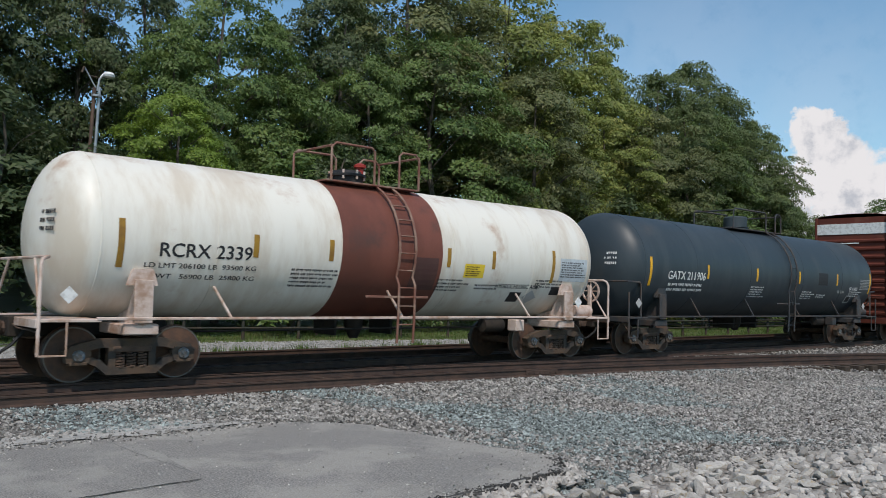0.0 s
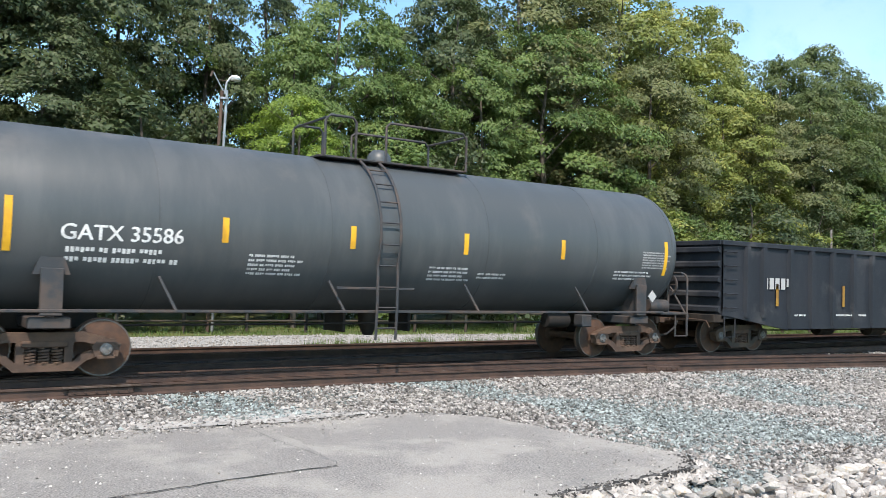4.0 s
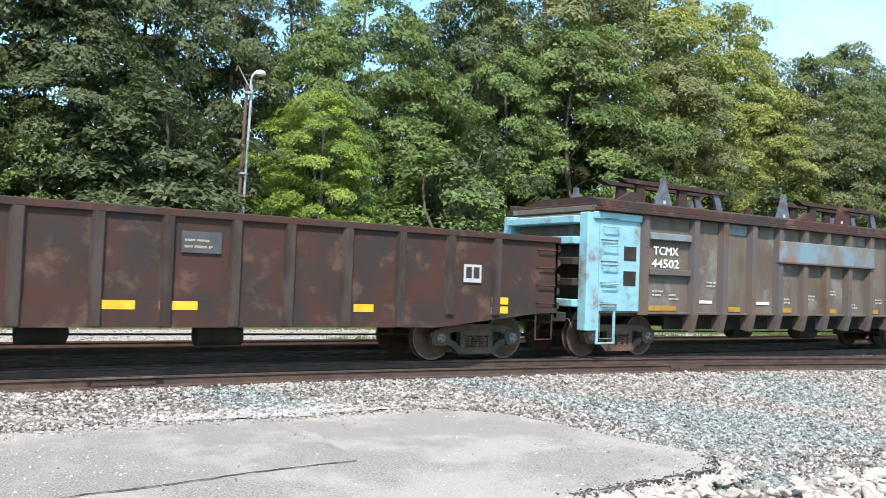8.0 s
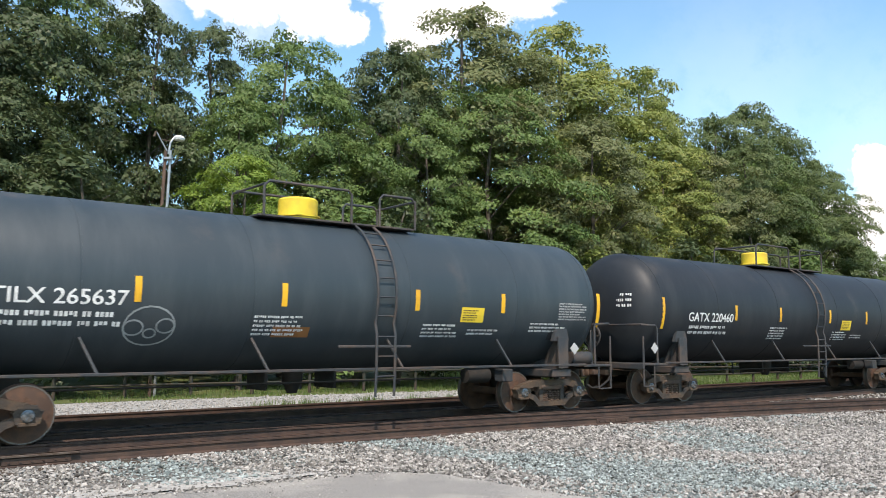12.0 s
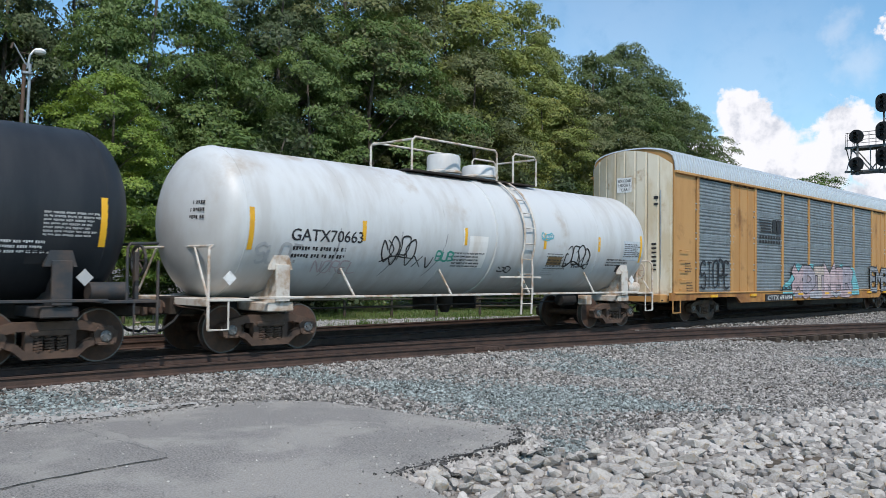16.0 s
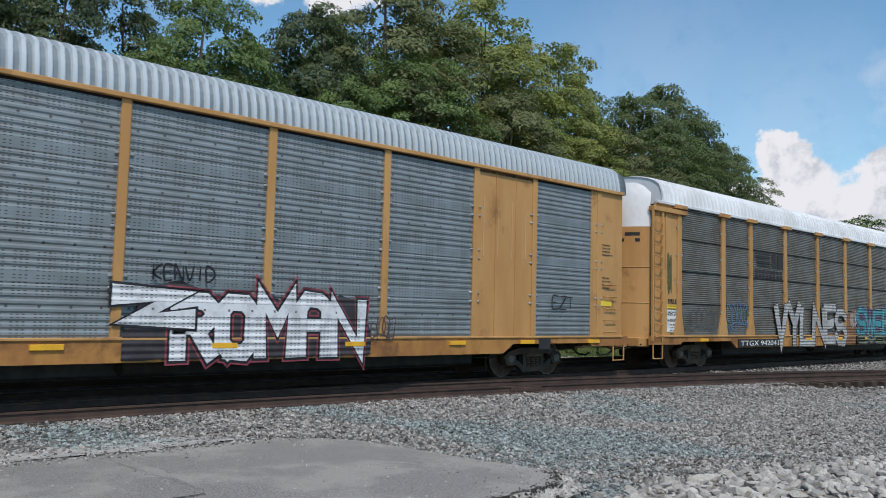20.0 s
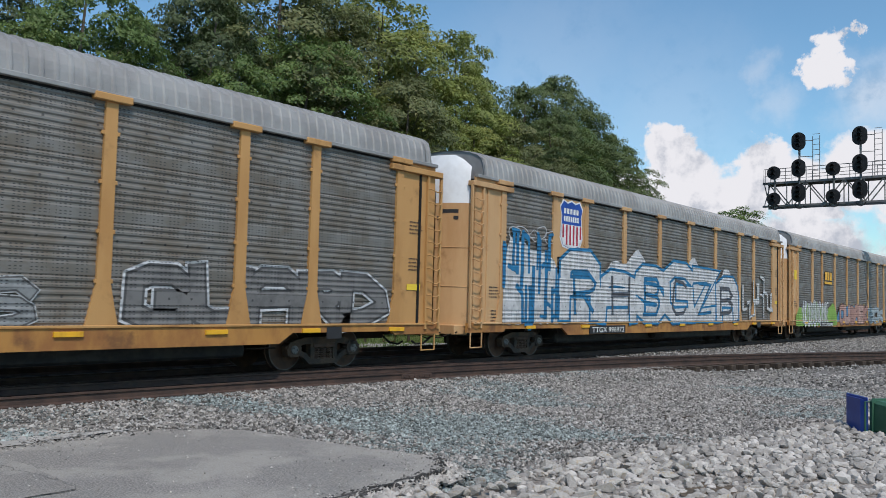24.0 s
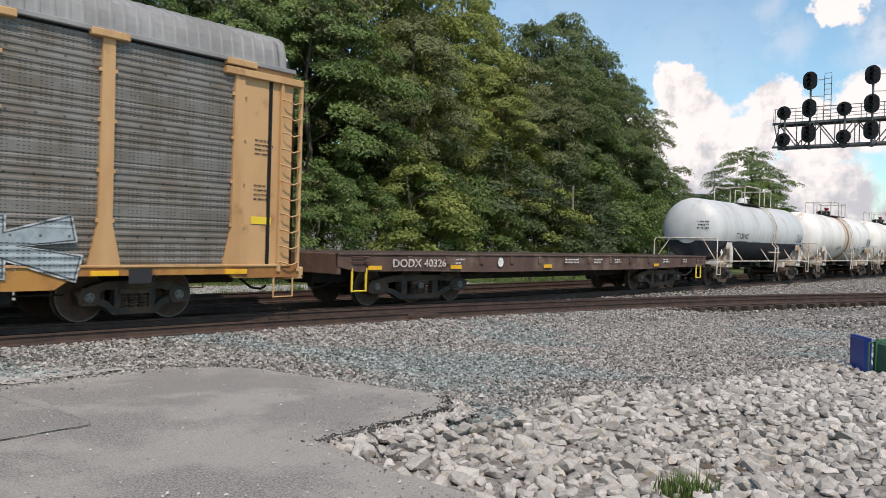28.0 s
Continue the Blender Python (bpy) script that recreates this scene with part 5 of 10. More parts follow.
        for y in (-1, 1):
            hoop = Shape()
            if ends == "hoop":
                hoop.tube([(e, y * 1.44, 0.5), (e, y * 1.44, 1.9), (e + s * -0.03, y * 1.40, 2.0), (e - s * 0.12, y * 1.38, 2.04), (e - s * 0.12, 0.2 * y, 2.04), (e - s * 0.12, 0, 2.04)], 0.028, 8)
                hoop.tube([(e - s * 0.02, y * 1.40, 1.06), (e - s * 0.1, y * 0.75, 2.02)], 0.022, 6)
                hoop.tube([(e, y * 1.44, 0.5), (e - s * 0.42, y * 1.44, 0.5), (e - s * 0.42, y * 1.44, 1.02)], 0.02, 6)
            else:
                hoop.tube([(e - s * 0.55, y * 1.44, 1.04), (e - s * 0.55, y * 1.44, 1.95), (e - s * 0.5, y * 1.42, 2.03), (e + s * 0.0, y * 1.40, 2.05), (e, 0, 2.05)], 0.026, 8)
                hoop.tube([(e, y * 1.44, 0.5), (e, y * 1.44, 1.75)], 0.026, 6)
                hoop.tube([(e, y * 1.44, 0.5), (e - s * 0.42, y * 1.44, 0.5), (e - s * 0.42, y * 1.44, 1.02)], 0.02, 6)
            part("end_handrail", hoop, rails, car, smooth=True)
    for y in (-1, 1):
        side = Shape().box(-half - 0.75, half + 0.75, y * 1.44 - 0.03, y * 1.44 + 0.03, 1.05, 1.10, 0.008)
        part("side_rail", side, rails, car)
        n = 3 if half < 5.6 else 4
        for i in range(n):
            x = -half * 0.72 + 2 * half * 0.72 * i / (n - 1)
            a = -0.62
            part("brace", Shape().tube([(x - 0.16, y * R * math.cos(a), zc + R * math.sin(a)), (x + 0.08, y * 1.44, 1.08)], 0.028, 6), rails, car, smooth=True)
    # ladder over the side, with its lower steps
    for y in (-1, 1):
        lx, w = ladder_x, 0.215
        ang = [1.15 - 0.19 * i for i in range(9)]
        arc = [(y * (R + 0.09) * math.cos(a), zc + (R + 0.09) * math.sin(a)) for a in ang] + [(y * 1.53, 1.75), (y * 1.53, 1.1), (y * 1.50, 0.55)]
        fine = []
        for p, q in zip(arc, arc[1:]):
            fine += [(p[0] + (q[0] - p[0]) * k / 2, p[1] + (q[1] - p[1]) * k / 2) for k in range(2)]
        fine.append(arc[-1])
        pl, pr = [(lx - w, p[0], p[1]) for p in fine], [(lx + w, p[0], p[1]) for p in fine]
        dist, steps, last = 0, [], -1
        for i in range(1, len(fine)):
            d = math.hypot(fine[i][0] - fine[i - 1][0], fine[i][1] - fine[i - 1][1])
            m = max(1, int(d / 0.05))
            for k in range(m):
                dist += d / m
                if dist - last > 0.36:
                    last = dist
                    py, pz = fine[i - 1][0] + (fine[i][0] - fine[i - 1][0]) * k / m, fine[i - 1][1] + (fine[i][1] - fine[i - 1][1]) * k / m
                    steps.append(((lx - w, py, pz), (lx + w, py, pz)))
        part("ladder", ladder_shape(pl, pr, steps, 0.028, 0.016), top_mat, car, smooth=True)
        part("kick_rail", Shape().box(lx - 1.05, lx + 0.6, y * 1.50 - 0.02, y * 1.50 + 0.02, 1.48, 1.53, 0.008), top_mat, car)
    # platform, fittings and rails on top
    zt = zc + R
    z0, z1 = zone
    part("top_platform", Shape().box(z0, z1, -0.72, -0.28, zt - 0.06, zt - 0.02, 0.006).box(z0, z1, 0.28, 0.72, zt - 0.06, zt - 0.02, 0.006), top_mat if top_mat is not PIPE_W else DARK, car)
    dm = dome_mat or shell
    if dome == "single":
        part("valve_housing", Shape().lathe([(-0.12, 0.42), (0.06, 0.42), (0.07, 0.46), (0.10, 0.46), (0.11, 0.40), (0.42, 0.40), (0.46, 0.36), (0.46, 0.05)], "z", (dome_x, 0, zt), 28), dm, car, smooth=True)
        part("valve_housing_collar", Shape().lathe([(-0.05, 0.52), (0.0, 0.52), (0.015, 0.44)], "z", (dome_x, 0, zt), 28), rails, car, smooth=True)
    elif dome == "valves":
        part("manway", Shape().lathe([(-0.12, 0.36), (0.16, 0.36), (0.17, 0.42), (0.22, 0.42), (0.24, 0.34), (0.3, 0.3), (0.31, 0.04)], "z", (dome_x, 0, zt), 28), BLACK, car, "black manway with a bolted cover", smooth=True)
        for k in range(8):
            a = 0.785 * k
            part("manway_bolt", Shape().tube([(dome_x + 0.39 * math.cos(a), 0.39 * math.sin(a), zt + 0.1), (dome_x + 0.39 * math.cos(a), 0.39 * math.sin(a), zt + 0.30)], 0.025, 6), rails, car)
        part("valve", Shape().lathe([(0, 0.09), (0.28, 0.09), (0.3, 0.14), (0.36, 0.14), (0.4, 0.05)], "z", (dome_x + 0.28, -0.1, zt + 0.1), 14), paint((0.35, 0.04, 0.03)), car, "small red valve", smooth=True)
    elif dome == "twin":
        for dx, h, r in twin:
            part("valve_housing", Shape().lathe([(-0.15, r), (h - 0.1, r), (h - 0.03, r - 0.04), (h, r - 0.15), (h + 0.01, 0.03)], "z", (dome_x + dx, 0, zt), 28), dm, car, smooth=True)
            part("housing_ring", Shape().lathe([(0.06, r + 0.01), (0.08, r + 0.05), (0.12, r + 0.05), (0.14, r + 0.01)], "z", (dome_x + dx, 0, zt), 28, True), rails, car, smooth=True)
    elif dome == "small":
        part("valve_housing", Shape().lathe([(-0.1, 0.26), (0.12, 0.26), (0.22, 0.22), (0.30, 0.14), (0.32, 0.03)], "z", (dome_x, 0, zt), 20), dm, car, smooth=True)
    if top_rail:
        h = rail_top
        for y in (-0.74, 0.74):
            tr, tr2 = Shape(), Shape()
            tr.tube([(z0 + 0.1, y, zt - 0.05), (z0 + 0.1, y, zt + h - 0.1), (z0 + 0.2, y, zt + h), (ladder_x - 0.42, y, zt + h), (ladder_x - 0.34, y, zt + h - 0.08), (ladder_x - 0.34, y, zt - 0.05)], 0.027, 7)
            tr2.tube([(ladder_x + 0.34, y, zt - 0.05), (ladder_x + 0.34, y, zt + h - 0.08), (ladder_x + 0.42, y, zt + h), (z1 - 0.1, y, zt + h), (z1, y, zt + h - 0.1), (z1, y, zt - 0.05)], 0.027, 7)
            part("top_handrail", tr, top_mat, car, smooth=True)
            part("top_handrail", tr2, top_mat, car, smooth=True)
        for x in (z0 + 0.12, z1):
            part("top_end_rail", Shape().tube([(x, -0.74, zt + h - 0.06), (x, 0.74, zt + h - 0.06)], 0.025, 6), top_mat, car, smooth=True)
    # brake gear under the belly, hand wheel at one end
    part("brake_cylinder", Shape().lathe([(-0.35, 0.02), (-0.33, 0.16), (0.3, 0.17), (0.34, 0.05)], "x", (half - 2.0, -0.7, 0.86), 16), DARK, car, smooth=True)
    part("brake_reservoir", Shape().box(half - 1.55, half - 1.25, -1.1, -0.8, 0.72, 1.0, 0.02), rails, car)
    part("brake_rod", Shape().tube([(-half + 0.6, -0.5, 0.80), (half - 1.6, -0.6, 0.82)], 0.02, 5), DARK, car)
    part("bottom_outlet", Shape().lathe([(-0.5, 0.1), (-0.35, 0.16), (-0.3, 0.2), (0.1, 0.22)], "z", (-0.15, 0, zc - R + 0.05), 16), DARK, car, smooth=True)
    for x in (-0.9, 0.6):
        part("skid", Shape().box(x - 0.03, x + 0.03, -0.4, 0.4, zc - R - 0.36, zc - R + 0.1, 0.01), DARK, car)
    hw = Shape().lathe([(-0.02, 0.25), (0.02, 0.25), (0.02, 0.29), (-0.02, 0.29)], "x", (0, 0, 0), 20, True)
    for k in range(4):
        a = 0.785 * k
        hw.tube([(0, 0.27 * math.cos(a), 0.27 * math.sin(a)), (0, -0.27 * math.cos(a), -0.27 * math.sin(a))], 0.014, 5)
    part("hand_brake_wheel", hw, rails, car, at=pose(half + 1.5, -0.95, 1.75), smooth=True)
    part("brake_stand", Shape().box(half + 1.42, half + 1.5, -1.0, -0.9, 1.05, 1.9, 0.01).tube([(half + 0.55, -1.1, 1.22), (half + 1.2, -1.1, 1.22)], 0.16, 12), rails, car, smooth=True)
    # writing and marks
    sm = stripe_mat or STRIPE
    for i, x in enumerate(stripes):
        big = i in (0, len(stripes) - 1)
        part("reflector_stripe", patch(Shape(), to, x - 0.055, x + 0.055, zc - (0.58 if big else 0.3), zc + (0.24 if big else 0.12), 0.006), sm, car)
    if marks:
        lettering(car, to, marks, marks_x, zc - marks_drop, 0.34, ink, marks_w, 0.012)
        if seed != 1:
            small_print(car, to, marks_x + 0.1, zc - marks_drop - 0.2, marks_w * 0.95, 2, ink, seed, 0.085, 0.16)
        small_print(car, lambda u, v, k=0.0: (-hl + 0.05 + 0.5 * ((u + 0.25) ** 2 + (v - zc) ** 2) / 2.4 - k - 0.012, u, v), -0.95, zc + 0.28, 0.85, 3, ink, seed + 9, 0.07, 0.14)
    small_print(car, to, ladder_x - 2.7, zc - 0.52, 1.1, 5, ink, seed + 1)
    small_print(car, to, ladder_x + 1.0, zc - 0.62, 1.0, 4, ink, seed + 2)
    small_print(car, to, hl - 2.6, zc - 0.55, 1.2, 3, ink, seed + 3)
    if ink is INK:
        part("data_table", patch(Shape(), to, hl - 1.8, hl - 0.72, zc - 0.52, zc + 0.06, 0.0025), TABLE, car, "pale data table decal")
    small_print(car, to, hl - 1.75, zc - 0.06, 1.0, 7, GREY_L if ink is not INK else INK, seed + 4, 0.035, 0.06)
    small_print(car, to, ladder_x + 2.2, zc - 0.72, 0.9, 2, ink, seed + 5)
    if notice:
        part("notice", patch(Shape(), to, notice, notice + 0.62, zc - 0.52, zc - 0.2, 0.005), SIGN_Y, car, "yellow safety notice")
        small_print(car, round_side(R, zc, 0.004), notice + 0.05, zc - 0.28, 0.5, 5, INK, seed + 6, 0.025, 0.05)
    part("plate", patch(Shape(), to, hl - 1.95, hl - 1.6, zc - 0.92, zc - 0.68, 0.005), INK, car, "small black stencil plate")
    for x in (-half - 1.2, half + 0.35):
        dia = Shape()
        pts = [(x, 1.31), (x + 0.14, 1.45), (x, 1.59), (x - 0.14, 1.45)]
        dia.prism(pts, "y", -1.47, -1.455)
        part("hazard_placard", dia, WHITE if ink is INK else GREY_L, car, "diamond hazard placard")
    for args in tags:
        args[0](car, to, *args[1:])
    sets = trucks(car, half, style, caps)
    TRAIN.append((car, place, sets))
    return car


def tank_paint(name, color, dirt, rust, under, metal=0.0, rough=0.45):
    """Tank enamel: dust in long streaks down the sides, soot towards no particular side, rust stains round the middle."""
    return material(name, color, rough, metal, dirt, 0.35, 1.1, (1.4, 0.5, 0.35), 0.06, 30, third=rust, third_amount=0.08, third_scale=0.6)


def rust_band(name, color, lx, seed):
    """Enamel with tan weeping either side of the ladder and one strong rust streak beneath it."""
    m = material(name, color, 0.5, 0, tuple(0.85 * c for c in color), 0.3, 1.1, (1.4, 0.5, 0.35), 0.05, 30)
    t = m.node_tree
    b = t.nodes["Principled BSDF"]
    src = b.inputs["Base Color"].links[0].from_socket
    co = t.nodes.new("ShaderNodeTexCoord")
    sp = t.nodes.new("ShaderNodeSeparateXYZ")
    t.links.new(co.outputs["Object"], sp.inputs["Vector"])

    def calc(op, a, c):
        n = t.nodes.new("ShaderNodeMath")
        n.operation = op
        for k, q in enumerate((a, c)):
            if isinstance(q, (int, float)):
                n.inputs[k].default_value = q
            else:
                t.links.new(q, n.inputs[k])
        return n.outputs[0]

    def wash(off, reach, strong, stretch, shade, src):
        mp = t.nodes.new("ShaderNodeMapping")
        mp.inputs["Scale"].default_value = stretch
        mp.inputs["Location"].default_value = (seed * 1.7 + off, 0, 0)
        t.links.new(co.outputs["Object"], mp.inputs["Vector"])
        n = t.nodes.new("ShaderNodeTexNoise")
        n.inputs["Scale"].default_value, n.inputs["Detail"].default_value = 3.0, 6.0
        t.links.new(mp.outputs["Vector"], n.inputs["Vector"])
        near = calc("SUBTRACT", 1.0, calc("DIVIDE", calc("ABSOLUTE", calc("SUBTRACT", sp.outputs["X"], lx + off), 0.0), reach))
        r = t.nodes.new("ShaderNodeMapRange")
        r.interpolation_type = "SMOOTHSTEP"
        for k, q in zip(("From Min", "From Max", "To Min", "To Max"), (0.62, 1.15, 0.0, strong)):
            r.inputs[k].default_value = q
        t.links.new(calc("ADD", near, calc("MULTIPLY", n.outputs["Fac"], 0.75)), r.inputs["Value"])
        x = t.nodes.new("ShaderNodeMix")
        x.data_type = "RGBA"
        t.links.new(r.outputs["Result"], x.inputs["Factor"])
        t.links.new(src, x.inputs["A"])
        x.inputs["B"].default_value = (*shade, 1)
        return x.outputs["Result"]
    src = wash(-0.1, 1.35, 0.62, (2.2, 0.5, 0.22), (0.50, 0.36, 0.22), src)
    src = wash(-0.62, 0.22, 0.45, (3.0, 0.6, 0.3), (0.34, 0.19, 0.09), src)
    src = wash(0.0, 0.33, 1.0, (3.0, 0.5, 0.3), (0.24, 0.095, 0.035), src)
    t.links.new(src, b.inputs["Base Color"])
    return m


TABLE = material("pale_blue-grey_decal", (0.52, 0.57, 0.60), 0.6, 0, (0.44, 0.48, 0.5), 0.4, 9, bump=0.0)
CREAM = tank_paint("cream_tank_enamel", (0.78, 0.74, 0.66), (0.64, 0.56, 0.46), (0.45, 0.28, 0.18), None)
WHITE_T = tank_paint("white_tank_enamel", (0.80, 0.78, 0.74), (0.66, 0.60, 0.53), (0.42, 0.27, 0.17), None)
WHITE_D = tank_paint("dusty_white_tank_enamel", (0.58, 0.59, 0.585), (0.49, 0.48, 0.46), (0.42, 0.36, 0.30), None)
BROWN_T = material("brown_tank_band", (0.19, 0.066, 0.045), 0.5, 0, (0.14, 0.05, 0.035), 0.4, 1.2, (1, 1, 0.4), third=(0.10, 0.05, 0.04), third_amount=0.2)
RUST_T = rust_band("rust_streaked_band", (0.80, 0.78, 0.74), 0.0, 1)
GREEN_T = tank_paint("blue-green_black_tank_enamel", (0.028, 0.040, 0.048), (0.043, 0.055, 0.062), (0.06, 0.06, 0.06), None, 0.0, 0.48)
GREY_T = tank_paint("grey_tank_enamel", (0.062, 0.07, 0.073), (0.082, 0.088, 0.09), (0.1, 0.098, 0.095), None, 0.0, 0.45)
BLACK_T = tank_paint("black_tank_enamel", (0.018, 0.0215, 0.026), (0.028, 0.031, 0.035), (0.05, 0.047, 0.044), None, 0.0, 0.5)
YELLOW_D = material("yellow_housing_paint", (0.75, 0.55, 0.05), 0.5, 0, (0.65, 0.45, 0.05), 0.4, 3)

ST = (-5.86, -3.4, -1.75, 1.35, 2.75, 4.85)
PIPE_B = material("brown_rail_paint", (0.20, 0.085, 0.06), 0.55, 0, (0.30, 0.20, 0.15), 0.35, 2.5)


def acid_marks(car, to):
    """Weights, cargo name and warning squares of the first tank car."""
    lettering(car, to, "LD LMT 206100 LB  93500 KG", -5.45, 1.92, 0.13, INK, 2.1, 0.004)
    lettering(car, to, "LT WT   56900 LB  25800 KG", -5.45, 1.72, 0.13, INK, 2.1, 0.004)
    lettering(car, to, "HYDROCHLORIC ACID", 2.95, 1.72, 0.17, INK, 1.55, 0.006)
    part("repaint_patch", patch(Shape(), round_side(1.45, 2.48, 0.004), 0.32, 1.05, 1.62, 2.36, 0.002), BROWN_D, car, "darker brown repainted patch")
    part("warning_square", patch(Shape(), to, 3.55, 3.95, 1.32, 1.62), INK, car, "black warning square")
    dia = Shape()
    fan(dia, to, [(4.3, 1.25), (4.55, 1.47), (4.3, 1.69), (4.05, 1.47)], 0.004)
    part("warning_diamond", dia, GREY_L, car, "grey corrosive diamond")


BROWN_D = material("dark_brown_repaint", (0.085, 0.04, 0.035), 0.6, 0, (0.10, 0.048, 0.04), 0.4, 2)
tank_car(11.25, 5.45, "white tank car with a red-brown middle band and rusty rails", CREAM, PIPE_P, "black", "blue", R=1.45, zc=2.48, over=1.46, marks="RCRX 2339", marks_x=-5.23, marks_w=1.75, stripes=ST, stripe_mat=STRIPE_OLD,
         dome="valves", ladder_x=0.1, band=(-1.5, 1.15, BROWN_T, "red-brown painted band round the middle"), seed=1, notice=1.85, dome_x=-0.45, rail_top=0.75, zone=(-1.45, 1.0), top_mat=PIPE_B, tags=[(acid_marks,)])
def serial_marks(car, to):
    """Serial stencils and a black panel on the second tank car."""
    part("black_panel", patch(Shape(), to, 3.05, 3.8, 2.2, 2.64), INK, car, "matt black painted panel")
    lettering(car, to, "SR 8754", 4.75, 1.92, 0.16, GREY_L, 0.62, 0.004)
    lettering(car, to, "SR 13450", 5.75, 2.05, 0.18, WHITE, 0.72, 0.008)
    part("stencil_frame", patch(Shape(), to, 5.72, 6.15, 1.52, 1.84), GREY_L, car)
    part("stencil_box", patch(Shape(), to, 5.77, 6.10, 1.56, 1.80, 0.0065), INK, car)


tank_car(27.6, 6.73, "dark blue-green tank car with white lettering", GREEN_T, PIPE_D, "black", "grey", over=1.7, R=1.53, marks="GATX 211906", marks_x=-6.6, marks_w=2.0, ink=WHITE, stripes=(-7.45, -4.45, -1.45, 1.55, 4.6, 7.6), ladder_x=0.95, seed=2, ends="post", dome_x=-0.15, tags=[(serial_marks,)])

BOX_RED = material("boxcar_red_paint", (0.142, 0.036, 0.023), 0.65, 0, (0.112, 0.030, 0.020), 0.45, 1.0, (1, 1, 0.35), third=(0.185, 0.070, 0.047), third_amount=0.15, third_scale=0.8, bump=0.08)
BOX_DARK = material("dark_red_grille", (0.075, 0.028, 0.022), 0.7, 0, (0.05, 0.02, 0.016), 0.4, 3)


def rungs(sh, x0, x1, face, z0, z1, n, r=0.016):
    """Grab irons: each a bar bent back to the side."""
    for i in range(n):
        z = z0 + (z1 - z0) * i / (n - 1)
        sh.tube([(x0, -face, z), (x0, -face - 0.07, z), (x1, -face - 0.07, z), (x1, -face, z)], r, 5)
    return sh


def boxcar(place, half, label):
    car = thing("boxcar", label, "boxcar", "cars of the freight train")
    hl, W, z0, z1 = 9.25, 1.5, 0.98, 5.22
    for y in (-1, 1):
        part("side_sheet", Shape().box(-hl, hl, min(y * (W - 0.05), y * W), max(y * (W - 0.05), y * W), z0, z1), BOX_RED, car)
        part("side_sill", Shape().box(-hl + 0.6, hl - 0.6, y * (W - 0.05), y * (W + 0.03), 0.80, z0 + 0.06, 0.012).box(-2.6, 2.8, y * (W - 0.04), y * (W + 0.05), 0.62, 0.82, 0.012), BOX_RED, car)
        part("top_chord", Shape().box(-hl - 0.02, hl + 0.02, y * (W - 0.06), y * (W + 0.045), z1 - 0.08, z1 + 0.06, 0.012), BOX_RED, car)
        for x in (-8.44, -7.23, -6.08, -4.89, -3.69, -2.7, 2.7, 3.69, 4.89, 6.08, 7.23, 8.44):
            part("side_post", Shape().prism([(x - 0.11, y * (W - 0.01)), (x - 0.05, y * (W + 0.055)), (x + 0.05, y * (W + 0.055)), (x + 0.11, y * (W - 0.01))], "z", z0 + 0.05, z1 - 0.06), BOX_RED, car)
        for x in (-hl, hl):
            part("corner_post", Shape().box(x - 0.09, x + 0.09, y * (W - 0.06), y * (W + 0.035), 0.78, z1 + 0.02, 0.015), BOX_RED, car)
        for x in (-6.63, -4.22, 4.22, 6.63):
            part("vent_grille", Shape().box(x - 0.33, x + 0.33, y * (W - 0.02), y * (W + 0.035), 4.52, 4.92, 0.01), BOX_DARK, car, "small dark vent hood")
        for x in (-5.45, 5.45):
            part("access_panel", Shape().box(x - 0.5, x + 0.55, y * (W - 0.02), y * (W + 0.012), 1.6, 4.25, 0.004).box(x - 0.58, x + 0.62, y * (W - 0.02), y * (W + 0.05), 4.25, 4.32, 0.008), BOX_RED, car)
            part("panel_latch", Shape().box(x + 0.5, x + 0.62, y * W, y * (W + 0.07), 4.36, 4.5, 0.01), BOX_DARK, car)
        # two sliding door leaves with bars
        for x0, x1 in ((-2.35, -0.12), (0.0, 2.45)):
            d = part("door", Shape().box(x0, x1, y * (W - 0.02), y * (W + 0.065), 1.0, 4.86, 0.01), BOX_RED, car)
            for z in (1.55, 2.15, 2.9, 3.55, 4.2):
                part("door_rib", Shape().box(x0 + 0.06, x1 - 0.06, y * (W + 0.05), y * (W + 0.05) + y * 0.045, z - 0.04, z + 0.04, 0.012), BOX_RED, d)
            for x in (x0 + 0.42, x1 - 0.42):
                part("lock_rod", Shape().tube([(x, y * (W + 0.115), 1.05), (x, y * (W + 0.115), 4.8)], 0.027, 7), BOX_RED, d, smooth=True)
            part("door_handle", Shape().box((x0 + x1) / 2 - 0.05, (x0 + x1) / 2 + 0.4, y * (W + 0.1) - 0.02, y * (W + 0.1) + 0.02, 2.02, 2.08, 0.008), BOX_DARK, d)
        for z in (0.98, 4.9):
            part("door_track", Shape().box(-3.4, 3.4, y * (W + 0.06) - 0.04, y * (W + 0.06) + 0.05, z - 0.04, z + 0.03, 0.01), BOX_RED, car)
    part("roof", Shape().grid([[(x, 1.53 * math.sin(a), z1 + 0.02 + 0.16 * math.cos(a) + (0.03 if i % 3 == 1 else 0)) for a in [-1.57 + 0.39 * k for k in range(9)]] for i, x in enumerate([-hl + 0.25 * j for j in range(75)])]), BOX_RED, car)
    part("floor", Shape().box(-hl + 0.05, hl - 0.05, -W + 0.06, W - 0.06, 0.9, 1.02).box(-hl + 0.4, hl - 0.4, -0.3, 0.3, 0.68, 0.92), DARK, car)
